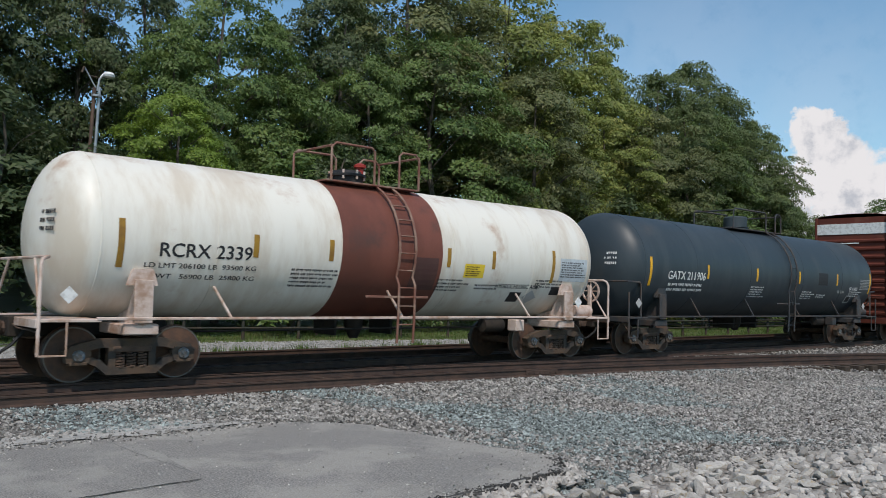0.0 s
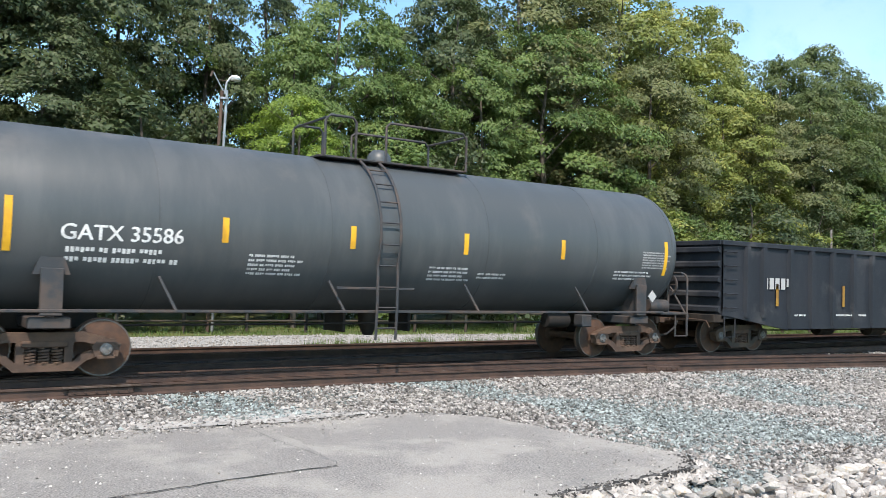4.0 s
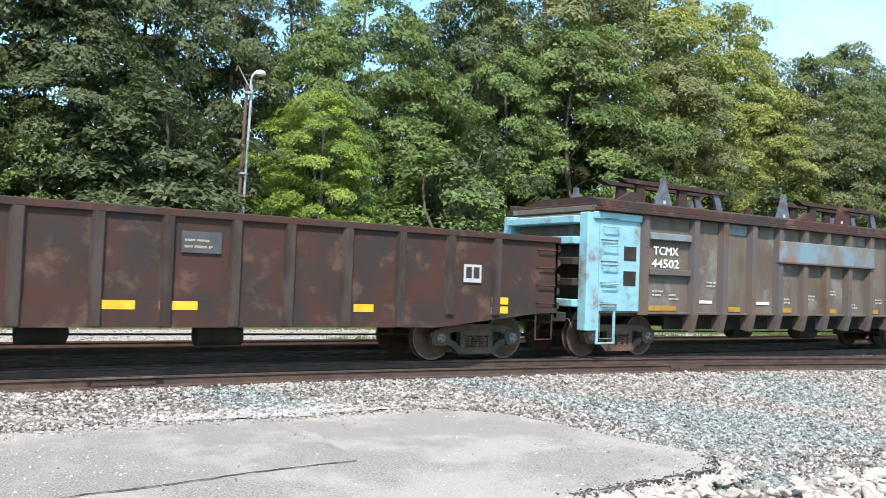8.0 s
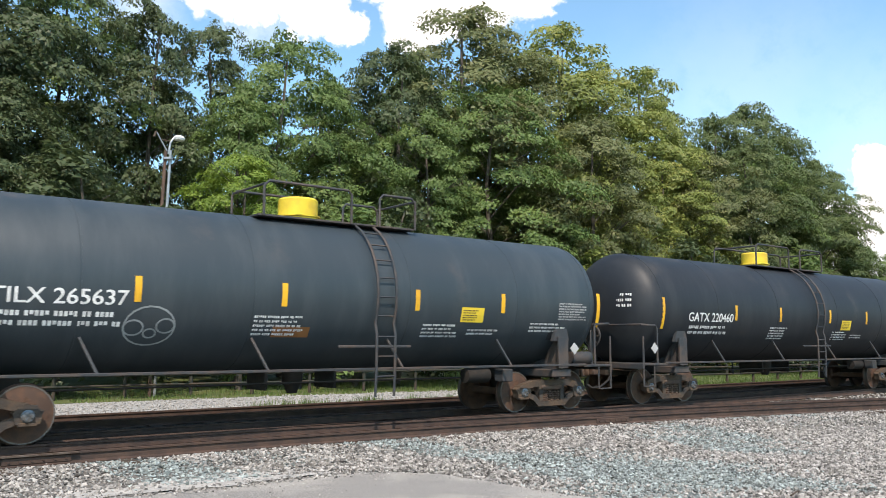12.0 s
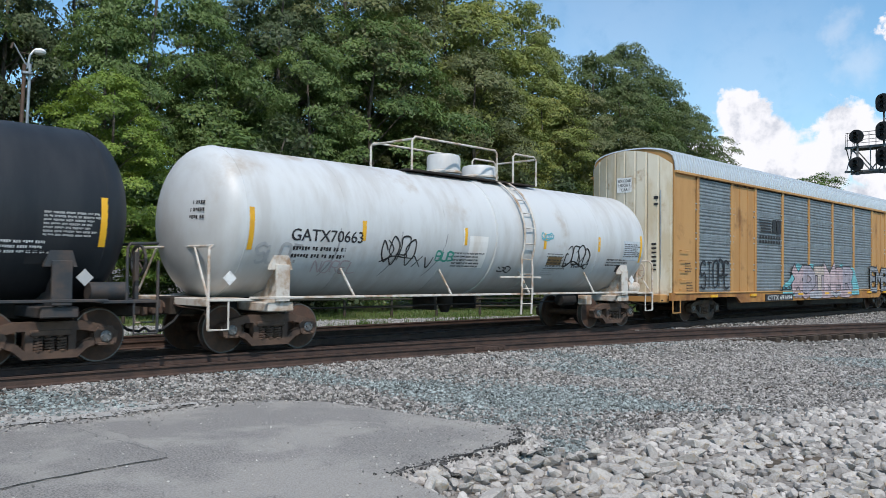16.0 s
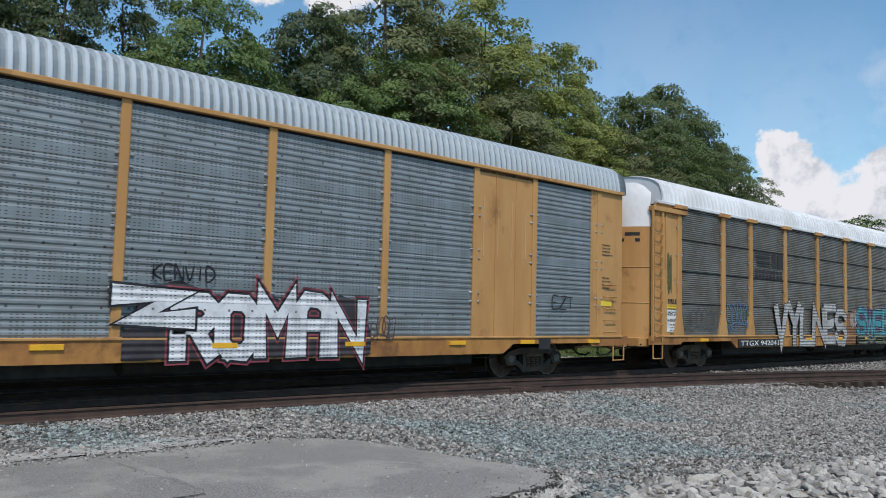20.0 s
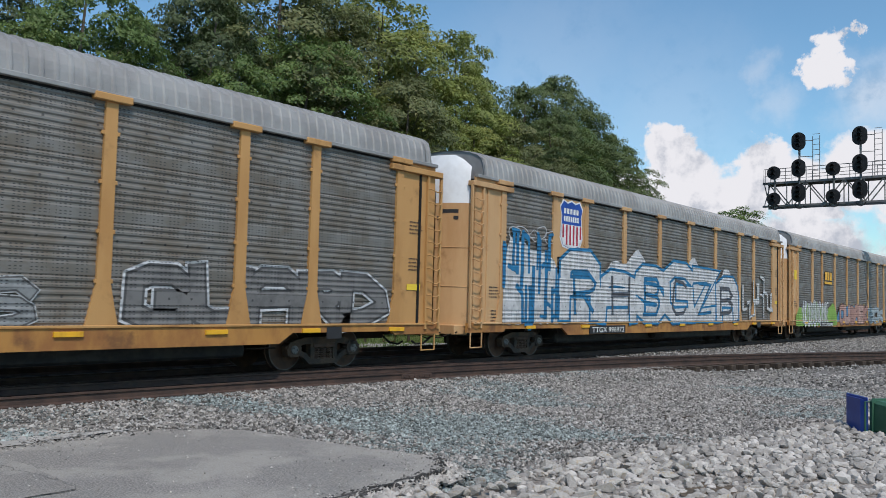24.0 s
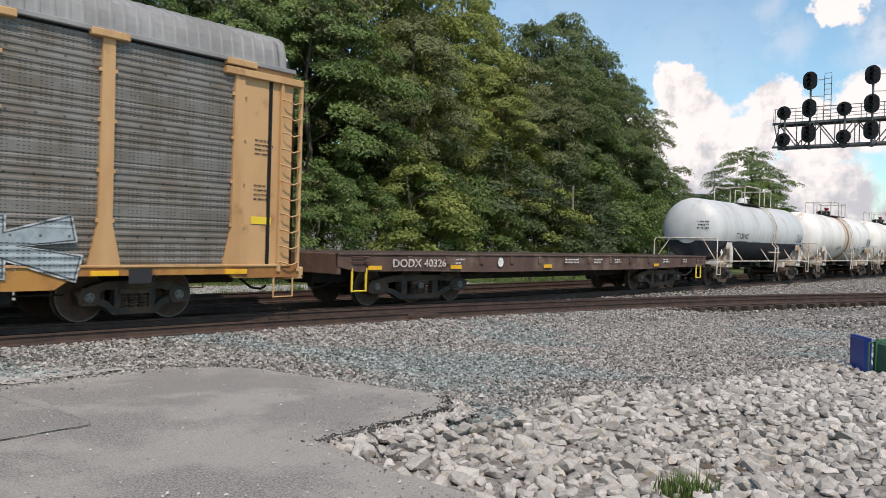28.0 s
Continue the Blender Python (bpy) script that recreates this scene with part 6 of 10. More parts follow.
    for s in (-1, 1):
        x = s * hl
        part("end_wall", Shape().box(min(x - s * 0.08, x), max(x - s * 0.08, x), -W, W, z0 - 0.1, z1 + 0.02), BOX_RED, car)
        for i in range(10):
            z = 1.15 + 0.34 * i
            part("end_rib", Shape().prism([(x - s * 0.02, z - 0.11), (x + s * 0.075, z - 0.02), (x + s * 0.075, z + 0.05), (x - s * 0.02, z + 0.11)], "y", -W + 0.12, W - 0.12), BOX_RED, car)
        part("end_panel", Shape().box(min(x, x + s * 0.03), max(x, x + s * 0.03), -W + 0.02, W - 0.02, 4.52, 4.98, 0.005), WHITE, car, "white excess-height panel on the end")
        part("end_sill", Shape().box(min(x - s * 0.1, x + s * 0.15), max(x - s * 0.1, x + s * 0.15), -W, W, 0.74, 0.98, 0.012), BOX_RED, car)
        lad = rungs(Shape(), x - s * 0.62, x - s * 0.12, W, 1.1, 2.6, 5)
        pieces("grab_iron", lad, BOX_RED, car, True)
        part("step", Shape().tube([(x - s * 0.6, -W, 0.85), (x - s * 0.6, -W, 0.42), (x - s * 0.15, -W, 0.42), (x - s * 0.15, -W, 0.85)], 0.02, 5), BOX_RED, car, smooth=True)
        el = Shape()
        for z in [1.2 + 0.3 * k for k in range(5)]:
            el.tube([(x + s * 0.08, -1.35, z), (x + s * 0.17, -1.35, z), (x + s * 0.17, -0.95, z), (x + s * 0.08, -0.95, z)], 0.016, 5)
        pieces("grab_iron", el, BOX_RED, car, True)
        for k in range(4):
            if s < 0:
                part("end_lettering", patch(Shape(), lambda u, v, q=0.0: (-hl - 0.085 - q, -u, v), -0.55 + 0.1 * k, 0.35, 4.1 - 0.42 * k, 4.15 - 0.42 * k), WHITE, car)
    to = flat_side(W + 0.012)
    lettering(car, flat_side(W + 0.06), "TR", -8.35, 2.42, 0.34, WHITE, 0.5, 0.015)
    for x0, x1, t, w in ((-8.6, -7.35, "150", 0.8), (-7.0, -6.0, "017", 0.75)):
        part("number_patch", patch(Shape(), flat_side(W + 0.072), x0, x1, 1.92, 2.28), INK, car, "black number patch")
        lettering(car, flat_side(W + 0.077), t, x0 + 0.2, 1.96, 0.34, WHITE, w, 0.012)
    part("number_patch", patch(Shape(), flat_side(W + 0.058), -8.6, -7.35, 1.42, 1.78), INK, car, "black data patch")
    small_print(car, flat_side(W + 0.063), -8.5, 1.64, 1.0, 3, WHITE, 31, 0.06, 0.1)
    part("notice", patch(Shape(), flat_side(W + 0.058), -8.35, -7.5, 1.12, 1.36), SIGN_Y, car, "yellow consolidated stencil")
    dface = flat_side(W + 0.068)
    for k, line in enumerate(("CLOSE AND LOCK", "BOTH DOORS BEFORE", "MOVING CAR")):
        w = (0.95, 1.2, 0.75)[k]
        lettering(car, flat_side(W + 0.1), line, 0.99 - w / 2, 4.16 - 0.155 * k, 0.14, WHITE, w, 0.006)
    for x, z, w in ((-0.1, 2.84, 0.42), (1.2, 2.80, 0.82), (-2.16, 2.5, 1.25), (0.36, 2.51, 1.2), (0.85, 2.36, 0.5), (-1.7, 2.36, 0.5), (-0.8, 1.6, 0.35), (0.35, 1.62, 0.35)):
        small_print(car, dface, x, z, w, 2, WHITE, int(x * 10) + 50, 0.06, 0.1)
    for x in (-1.66, 0.84):
        part("tally_board", Shape().box(x - 0.16, x + 0.16, -W - 0.085, -W - 0.066, 1.84, 2.08, 0.004), GREY_L, car, "small pale tally board")
    part("round_decal", (lambda s: (fan(s, flat_side(W + 0.066), [(0.97 + 0.11 * math.cos(0.4 * k), 3.1 + 0.11 * math.sin(0.4 * k)) for k in range(16)], 0.004), s)[1])(Shape()), WHITE, car)
    to2 = flat_side(W + 0.115)
    side = flat_side(W + 0.06)
    sprayed_ground(car, side, -6.75, -1.55, 0.80, 1.5, (0.16, 0.27, 0.36), 60, 0.35, label="blue-grey sprayed base")
    sprayed_word(car, side, "REAMC", -6.95, -1.7, 0.92, 2.3, [(0.17, 0.14, 0.12), (0.20, 0.165, 0.14)], (0.56, 0.57, 0.63), 61, halo=(0.36, 0.33, 0.50), bold=0.27, edge=0.085, wide=0.14, dots=(0.46, 0.40, 0.66), uneven_by=0.25, label="grey-brown graffiti letters with broad white outlines")
    for x in (-6.2, -5.05, -2.35, -1.85):
        part("graffiti_block", patch(Shape(), side, x, x + 0.42, 1.02, 1.12, 0.0115), paint((0.55, 0.28, 0.05)), car, "orange sprayed block")
    sprayed_ground(car, side, 1.6, 8.6, 0.86, 1.7, (0.05, 0.36, 0.55), 67, 0.3, label="blue sprayed ground")
    sprayed_word(car, side, "ZAVMNKE", 1.8, 7.4, 1.0, 2.4, [(0.52, 0.76, 0.82), (0.64, 0.80, 0.86)], (0.05, 0.30, 0.46), 62, bold=0.30, edge=0.035, uneven_by=0.45, lean=0.22, dots=(0.55, 0.22, 0.25), label="pale blue pointed graffiti letters", tall=0.3)
    sprayed_word(car, side, "VLVZ", 2.6, 7.6, 0.92, 1.5, [(0.30, 0.10, 0.13), (0.12, 0.52, 0.68)], (0.04, 0.26, 0.42), 68, bold=0.26, edge=0.03, uneven_by=0.3, k=0.0155, label="maroon and blue accents")
    for x in (2.4, 4.0, 5.3, 6.6):
        part("graffiti_block", patch(Shape(), side, x, x + 0.6, 0.9, 0.99, 0.024), paint((0.58, 0.27, 0.08)), car, "orange sprayed block")
    bubble(car, to2, -2.25, -0.78, 3.64, 4.86, (0.10, 0.50, 0.62), (0.16, 0.58, 0.68), (0.10, 0.44, 0.56), 63)
    sprayed_word(car, to2, "BES", -2.16, -0.88, 3.80, 4.68, [(0.56, 0.77, 0.84)], (0.08, 0.42, 0.54), 69, bold=0.38, edge=0.016, uneven_by=0.45, lean=0.15, k=0.008, lap=1.2, label="pale blue rounded letters")
    drip = Shape()
    for k in range(6):
        x = -2.2 + 0.26 * k
        patch(drip, to2, x, x + 0.1, 3.5 - 0.10 - 0.45 * ((k * 37) % 5) / 5, 3.75, 0.001)
    part("graffiti", drip, paint((0.10, 0.55, 0.65)), car, "dripping blue spray paint")
    tag_scrawl(car, to2, -2.25, -1.45, 3.1, 3.5, (0.55, 0.6, 0.62), 64)
    tag_scrawl(car, flat_side(W + 0.06), 7.0, 7.7, 2.4, 2.8, (0.55, 0.35, 0.6), 65, 3)
    tag_scrawl(car, flat_side(W + 0.06), -9.0, -8.7, 1.3, 2.1, (0.6, 0.4, 0.55), 66, 3)
    for i, x in enumerate((6.05, 6.75)):
        small_print(car, flat_side(W + 0.062), x + (0.1 if x < 6.5 else 0.0), 2.5, 0.24, 6, WHITE, 70 + i, 0.06, 0.13)
    part("stencil_box", patch(Shape(), flat_side(W + 0.075), 7.4, 8.05, 1.72, 2.1), INK, car, "black and white stencil box")
    part("stencil_frame", patch(Shape(), flat_side(W + 0.079), 7.48, 7.97, 1.78, 2.04), WHITE, car)
    part("notice", patch(Shape(), flat_side(W + 0.075), 7.4, 8.1, 1.38, 1.6), SIGN_Y, car, "yellow stencil")
    TRAIN.append((car, place, trucks(car, half, "rust", "grey", over=2.6)))
    return car


boxcar(46.4, 6.88, "tall red-brown boxcar with white lettering and large graffiti")
tank_car(64.72, 6.36, "grey tank car with white lettering and black ladder", GREY_T, PIPE_D, "rust", "grey", over=1.7, R=1.53, marks="GATX 35586", marks_x=-6.3, marks_w=1.85, ink=WHITE, stripes=(-7.0, -3.75, -1.35, 1.2, 3.8, 7.1), ladder_x=-0.6, dome="small", seed=3, dome_x=0.0, rail_top=0.75)

FADED_W = material("worn_white_lettering", (0.62, 0.59, 0.55), 0.7, 0, (0.32, 0.22, 0.17), 0.3, 9)
FADED = material("faded_white_lettering", (0.42, 0.40, 0.38), 0.7, 0, (0.2, 0.16, 0.13), 0.45, 6)
NAVY = material("blue-black_gondola_paint", (0.017, 0.021, 0.027), 0.65, 0, (0.025, 0.028, 0.034), 0.4, 1.2, (1, 1, 0.4), third=(0.055, 0.055, 0.058), third_amount=0.2)
RUSTY = material("rusted_brown_gondola_paint", (0.034, 0.026, 0.024), 0.8, 0, (0.058, 0.026, 0.020), 0.5, 1.5, (1, 1, 0.8), third=(0.115, 0.068, 0.048), third_amount=0.2, third_scale=2.2, third_mix=0.7, bump=0.3)
BROWN_F = material("red-brown_flatcar_paint", (0.185, 0.078, 0.055), 0.7, 0, (0.14, 0.062, 0.046), 0.45, 1.6, (1, 1, 0.5), third=(0.23, 0.12, 0.09), third_amount=0.2)
GREYBROWN = material("faded_grey-brown_paint", (0.128, 0.106, 0.086), 0.75, 0, (0.096, 0.072, 0.056), 0.45, 1.5, (1, 1, 0.4), third=(0.17, 0.165, 0.15), third_amount=0.2, third_scale=1.2, bump=0.2)
POST_DUST = material("dusty_brown_post", (0.058, 0.045, 0.039), 0.8, 0, (0.03, 0.021, 0.018), 0.45, 3, (1, 1, 0.3))
POST_BROWN = material("grey-brown_post", (0.115, 0.086, 0.066), 0.8, 0, (0.088, 0.082, 0.085), 0.45, 2, (1, 1, 0.3), third=(0.10, 0.05, 0.033), third_amount=0.25, third_scale=1.5)
SKY_BLUE = material("light_blue_paint", (0.22, 0.44, 0.50), 0.65, 0, (0.18, 0.36, 0.42), 0.4, 2, third=(0.2, 0.14, 0.1), third_amount=0.12, third_scale=2)
FADED_BLUE = material("faded_blue_band", (0.15, 0.225, 0.27), 0.7, 0, (0.15, 0.135, 0.118), 0.5, 1.3, (1, 1, 0.7), third=(0.22, 0.10, 0.05), third_amount=0.22, third_scale=1.1)
BRACKET = material("blue-grey_bracket_paint", (0.10, 0.125, 0.165), 0.7, 0, (0.075, 0.07, 0.075), 0.5, 5)


def gondola(place, half, hl, ztop, label, mat, post_mat, posts, style, deep, seed, caps="grey", zlow=0.62, zpost=None, sill=True):
    car = thing("gondola", label, "gondola car", "cars of the freight train")
    W = 1.5
    for y in (-1, 1):
        part("side_sheet", Shape().box(-hl, hl, min(y * (W - 0.04), y * W), max(y * (W - 0.04), y * W), zlow + 0.3, ztop), mat, car)
        a, b = half + 1.3, half - 1.25
        if sill:
            edge = [(-hl, 1.0), (-a, 1.0), (-b, zlow), (b, zlow), (a, 1.0), (hl, 1.0), (hl, 1.1), (-hl, 1.1)]
            part("side_sill", Shape().prism(edge, "y", y * (W - 0.04), y * (W + 0.03)), mat, car)
        part("top_chord", Shape().box(-hl - 0.03, hl + 0.03, y * (W - 0.08), y * (W + 0.07), ztop - 0.04, ztop + 0.09, 0.015), mat, car)
        for x in posts:
            bottom = zpost if zpost else (zlow + 0.02 if abs(x) < b else 0.95)
            part("side_post", Shape().prism([(x - 0.12, y * (W - 0.01)), (x - 0.07, y * (W + deep)), (x + 0.07, y * (W + deep)), (x + 0.12, y * (W - 0.01))], "z", bottom, ztop - 0.03), post_mat, car)
    for s in (-1, 1):
        x = s * hl
        part("end_wall", Shape().box(min(x - s * 0.06, x), max(x - s * 0.06, x), -W, W, 0.9, ztop), mat, car)
        for k in range(5):
            z = 1.15 + (ztop - 1.3) * k / 4
            part("end_rib", Shape().prism([(x - s * 0.01, z - 0.1), (x + s * 0.1, z - 0.05), (x + s * 0.1, z + 0.05), (x - s * 0.01, z + 0.1)], "y", -W + 0.03, W - 0.03), mat, car)
        part("end_chord", Shape().box(min(x - s * 0.05, x + s * 0.07), max(x - s * 0.05, x + s * 0.07), -W, W, ztop - 0.03, ztop + 0.09, 0.012), mat, car)
        part("end_sill", Shape().box(min(x - s * 0.1, x + s * 0.28), max(x - s * 0.1, x + s * 0.28), -W, W, 0.82, 1.02, 0.015), DARK, car)
        pieces("grab_iron", rungs(Shape(), x - s * 0.55, x - s * 0.1, W, 1.2, ztop - 0.2, 4 if ztop < 2.7 else 5), mat, car, True)
        part("step", Shape().tube([(x - s * 0.55, -W, 0.98), (x - s * 0.55, -W, 0.45), (x - s * 0.12, -W, 0.45), (x - s * 0.12, -W, 0.98)], 0.02, 5), mat, car, smooth=True)
    part("floor", Shape().box(-hl + 0.05, hl - 0.05, -W + 0.05, W - 0.05, 0.95, 1.05).box(-hl + 0.5, hl - 0.5, -0.3, 0.3, 0.66, 0.96), DARK, car)
    part("brake_cylinder", Shape().lathe([(-0.4, 0.02), (-0.38, 0.17), (0.35, 0.17), (0.4, 0.05)], "x", (-1.6, -0.6, 0.55), 14), DARK, car, smooth=True)
    part("brake_reservoir", Shape().lathe([(-0.45, 0.02), (-0.4, 0.2), (0.4, 0.2), (0.45, 0.05)], "x", (1.2, -0.6, 0.52), 14), DARK, car, smooth=True)
    part("brake_rod", Shape().tube([(-half + 1.0, -0.6, 0.55), (half - 1.2, -0.6, 0.5)], 0.02, 5), DARK, car)
    return car


to = flat_side(1.533)
gon = gondola(81.55, 6.17, 7.6, 2.83, "blue-black steel gondola with yellow reflector bars", NAVY, NAVY, [-6.6, -5.9, -4.7, -3.7, -2.65, -1.57, -0.56, 0.45, 1.47, 2.51, 3.54, 4.62, 6.2], "black", 0.09, 5)
for x in (-5.3, -2.1, 1.0, 3.15, 6.85):
    part("reflector_stripe", patch(Shape(), to, x - 0.06, x + 0.06, 1.25, 1.85 if x < 6 else 2.2), STRIPE_OLD, gon)
small_print(gon, to, 5.42, 1.82, 0.6, 4, WHITE, 81, 0.045, 0.1)
part("stencil_box", patch(Shape(), to, 5.42, 6.02, 1.12, 1.42), WHITE, gon)
part("stencil_boxes", patch(patch(Shape(), flat_side(1.537), 5.49, 5.69, 1.18, 1.36), flat_side(1.537), 5.76, 5.95, 1.18, 1.36), INK, gon)
for x, w in ((-2.5, 1.0), (-1.3, 0.6), (2.4, 0.7), (3.85, 0.3), (6.1, 0.9), (-4.5, 0.6)):
    small_print(gon, to, x, 0.98, w, 1, WHITE, int(x * 9) + 90, 0.05, 0.1)
small_print(gon, to, -5.9, 1.7, 1.6, 1, GREY_L, 96, 0.3, 0.1)
tag_scrawl(gon, to, 6.3, 6.7, 1.55, 1.95, (0.2, 0.2, 0.21), 82, 3, 0.05)
TRAIN.append((gon, 81.55, trucks(gon, 6.17, "black", "grey", over=2.2)))


def low_gondola(place, half, hl):
    """A shallow coil gondola with fish-belly sides and stakes at the ends."""
    car = thing("flat_gondola", "red-brown shallow-sided gondola with fish-belly sides and end stakes", "flat gondola", "cars of the freight train")
    W = 1.5
    a, b = half + 1.0, half - 1.35
    for y in (-1, 1):
        part("side", Shape().prism([(-hl, 1.0), (-a + 0.3, 1.0), (-b, 0.82), (b, 0.82), (a - 0.3, 1.0), (hl, 1.0), (hl, 1.58), (-hl, 1.58)], "y", y * (W - 0.04), y * (W + 0.0)), BROWN_F, car)
        part("top_chord", Shape().box(-hl, hl, y * (W - 0.12), y * (W + 0.07), 1.58, 1.68, 0.015), BROWN_F, car)
        part("bottom_flange", Shape().box(-b, b, y * (W - 0.06), y * (W + 0.07), 0.80, 0.84, 0.006), BROWN_F, car)
        for s in (-1, 1):
            for dx in ((0.0, 0.95) if s > 0 or y > 0 else (0.0,)):
                part("stake", Shape().prism([(s * (hl - dx) - 0.09, 1.6), (s * (hl - dx) + 0.09, 1.6), (s * (hl - dx) + 0.07 - s * 0.03, 2.35), (s * (hl - dx) - 0.07 - s * 0.03, 2.38)], "y", y * 1.35 - 0.07, y * 1.35 + 0.07), BROWN_F, car)
        part("lug", Shape().box(1.6, 2.1, y * (W - 0.05), y * (W + 0.09), 1.66, 1.76, 0.02), BROWN_F, car)
    part("floor", Shape().box(-hl, hl, -W + 0.04, W - 0.04, 1.02, 1.1).box(-hl + 0.3, hl - 0.3, -0.3, 0.3, 0.7, 1.03), DARK, car)
    for s in (-1, 1):
        part("end_wall", Shape().box(min(s * hl, s * hl - s * 0.08), max(s * hl, s * hl - s * 0.08), -W, W, 0.95, 1.6, 0.01), BROWN_F, car)
        part("end_rail", Shape().tube([(s * hl, -1.35, 2.3), (s * (hl - 0.5), -1.35, 2.22), (s * (hl - 0.95), -1.35, 2.3)], 0.018, 5), BROWN_F, car)
        part("end_sill", Shape().box(min(s * hl, s * hl + s * 0.6), max(s * hl, s * hl + s * 0.6), -1.2, 1.2, 0.95, 1.12, 0.02), BROWN_F, car)
        pieces("grab_iron", rungs(Shape(), s * (hl - 0.6), s * (hl - 0.15), W, 1.15, 1.45, 2), BROWN_F, car, True)
    to = flat_side(W + 0.002)
    # the road name as plain upright blocks
    word = Shape()
    for i in range(8):
        x = -3.0 + 0.395 * i
        patch(word, to, x + 0.02, x + 0.29, 1.05, 1.40)
    pieces("road_name_block", word, FADED, car)
    lettering(car, to, "62392", 0.52, 1.03, 0.5, FADED_W, 1.5, 0.02)
    for x, z in ((-6.6, 1.18), (-4.95, 0.88), (-2.65, 0.87), (0.3, 0.87), (2.3, 0.87), (4.55, 0.87), (6.75, 1.16)):
        big = abs(x) > 6
        part("reflector_stripe", patch(Shape(), to, x - 0.2, x + (0.28 if big else 0.22), z - (0.07 if big else 0.02), z + (0.14 if big else 0.1)), STRIPE, car)
    for x, w in ((-8.1, 0.6), (-6.2, 0.5), (-4.9, 0.9), (2.6, 0.6), (3.4, 0.7), (5.8, 0.5), (7.2, 0.7)):
        small_print(car, to, x, 1.42, w, 3, GREY_L, int(x * 7) + 120, 0.04, 0.1)
    part("stencil_box", patch(Shape(), to, 4.5, 4.95, 1.14, 1.42), INK, car)
    part("stencil_frame", patch(Shape(), flat_side(W + 0.006), 4.55, 4.9, 1.18, 1.38), GREY_L, car)
    part("brake_cylinder", Shape().lathe([(-0.4, 0.02), (-0.38, 0.17), (0.35, 0.17), (0.4, 0.05)], "x", (-3.2, -0.6, 0.68), 14), DARK, car, smooth=True)
    part("brake_reservoir", Shape().lathe([(-0.5, 0.02), (-0.45, 0.2), (0.45, 0.2), (0.5, 0.05)], "x", (-1.0, -0.6, 0.66), 14), DARK, car, smooth=True)
    TRAIN.append((car, place, trucks(car, half, "rust", "grey", over=2.3)))


low_gondola(98.7, 6.3, 8.4)
gon = gondola(116.32, 6.4, 8.1, 2.5, "rusty dark brown gondola with yellow reflectors", RUSTY, POST_DUST, [-7.6, -6.45, -5.35, -4.3, -3.2, -2.1, -1.0, 0.05, 1.15, 2.1, 3.2, 4.3, 5.4, 6.5], "black", 0.085, 6, zlow=0.7)
for x, w in ((-7.05, 0.55), (-3.3, 0.5), (-0.97, 0.55), (-0.05, 0.6), (3.35, 0.4), (6.4, 0.4)):
    part("reflector_stripe", patch(Shape(), to, x, x + w, 0.98, 1.12), STRIPE, gon)
part("reflector_stripe", patch(Shape(), to, 6.4, 6.8, 1.16, 1.3), STRIPE, gon)
part("reflector_stripe", patch(Shape(), to, -7.05, -6.6, 1.16, 1.3), STRIPE, gon)
small_print(gon, to, -5.6, 2.05, 0.4, 1, paint((0.4, 0.16, 0.08)), 131, 0.26)
part("faded_plate", patch(Shape(), to, -4.4, -3.6, 1.95, 2.3), paint((0.05, 0.05, 0.056)), gon, "faded grey plate")
small_print(gon, flat_side(1.536), -4.3, 2.14, 0.6, 2, paint((0.30, 0.17, 0.10)), 132, 0.05, 0.1)
small_print(gon, flat_side(1.538), 0.3, 2.08, 0.5, 2, paint((0.42, 0.34, 0.22)), 133, 0.04, 0.1)
part("stencil_box", patch(Shape(), to, 5.7, 6.12, 1.58, 1.93), GREY_L, gon)
part("stencil_boxes", patch(patch(Shape(), flat_side(1.537), 5.75, 5.89, 1.66, 1.88), flat_side(1.537), 5.93, 6.07, 1.66, 1.88), INK, gon)
part("patch_plate", patch(Shape(), to, 0.25, 0.9, 1.9, 2.25), paint((0.07, 0.072, 0.08)), gon, "grey primer patch")
small_print(gon, to, -6.9, 1.25, 0.7, 2, GREY_L, 134)
tag_scrawl(gon, to, -7.4, -6.7, 1.75, 2.25, (0.25, 0.24, 0.22), 135, 4, 0.05)
TRAIN.append((gon, 116.32, trucks(gon, 6.4, "black", "grey", over=2.2)))

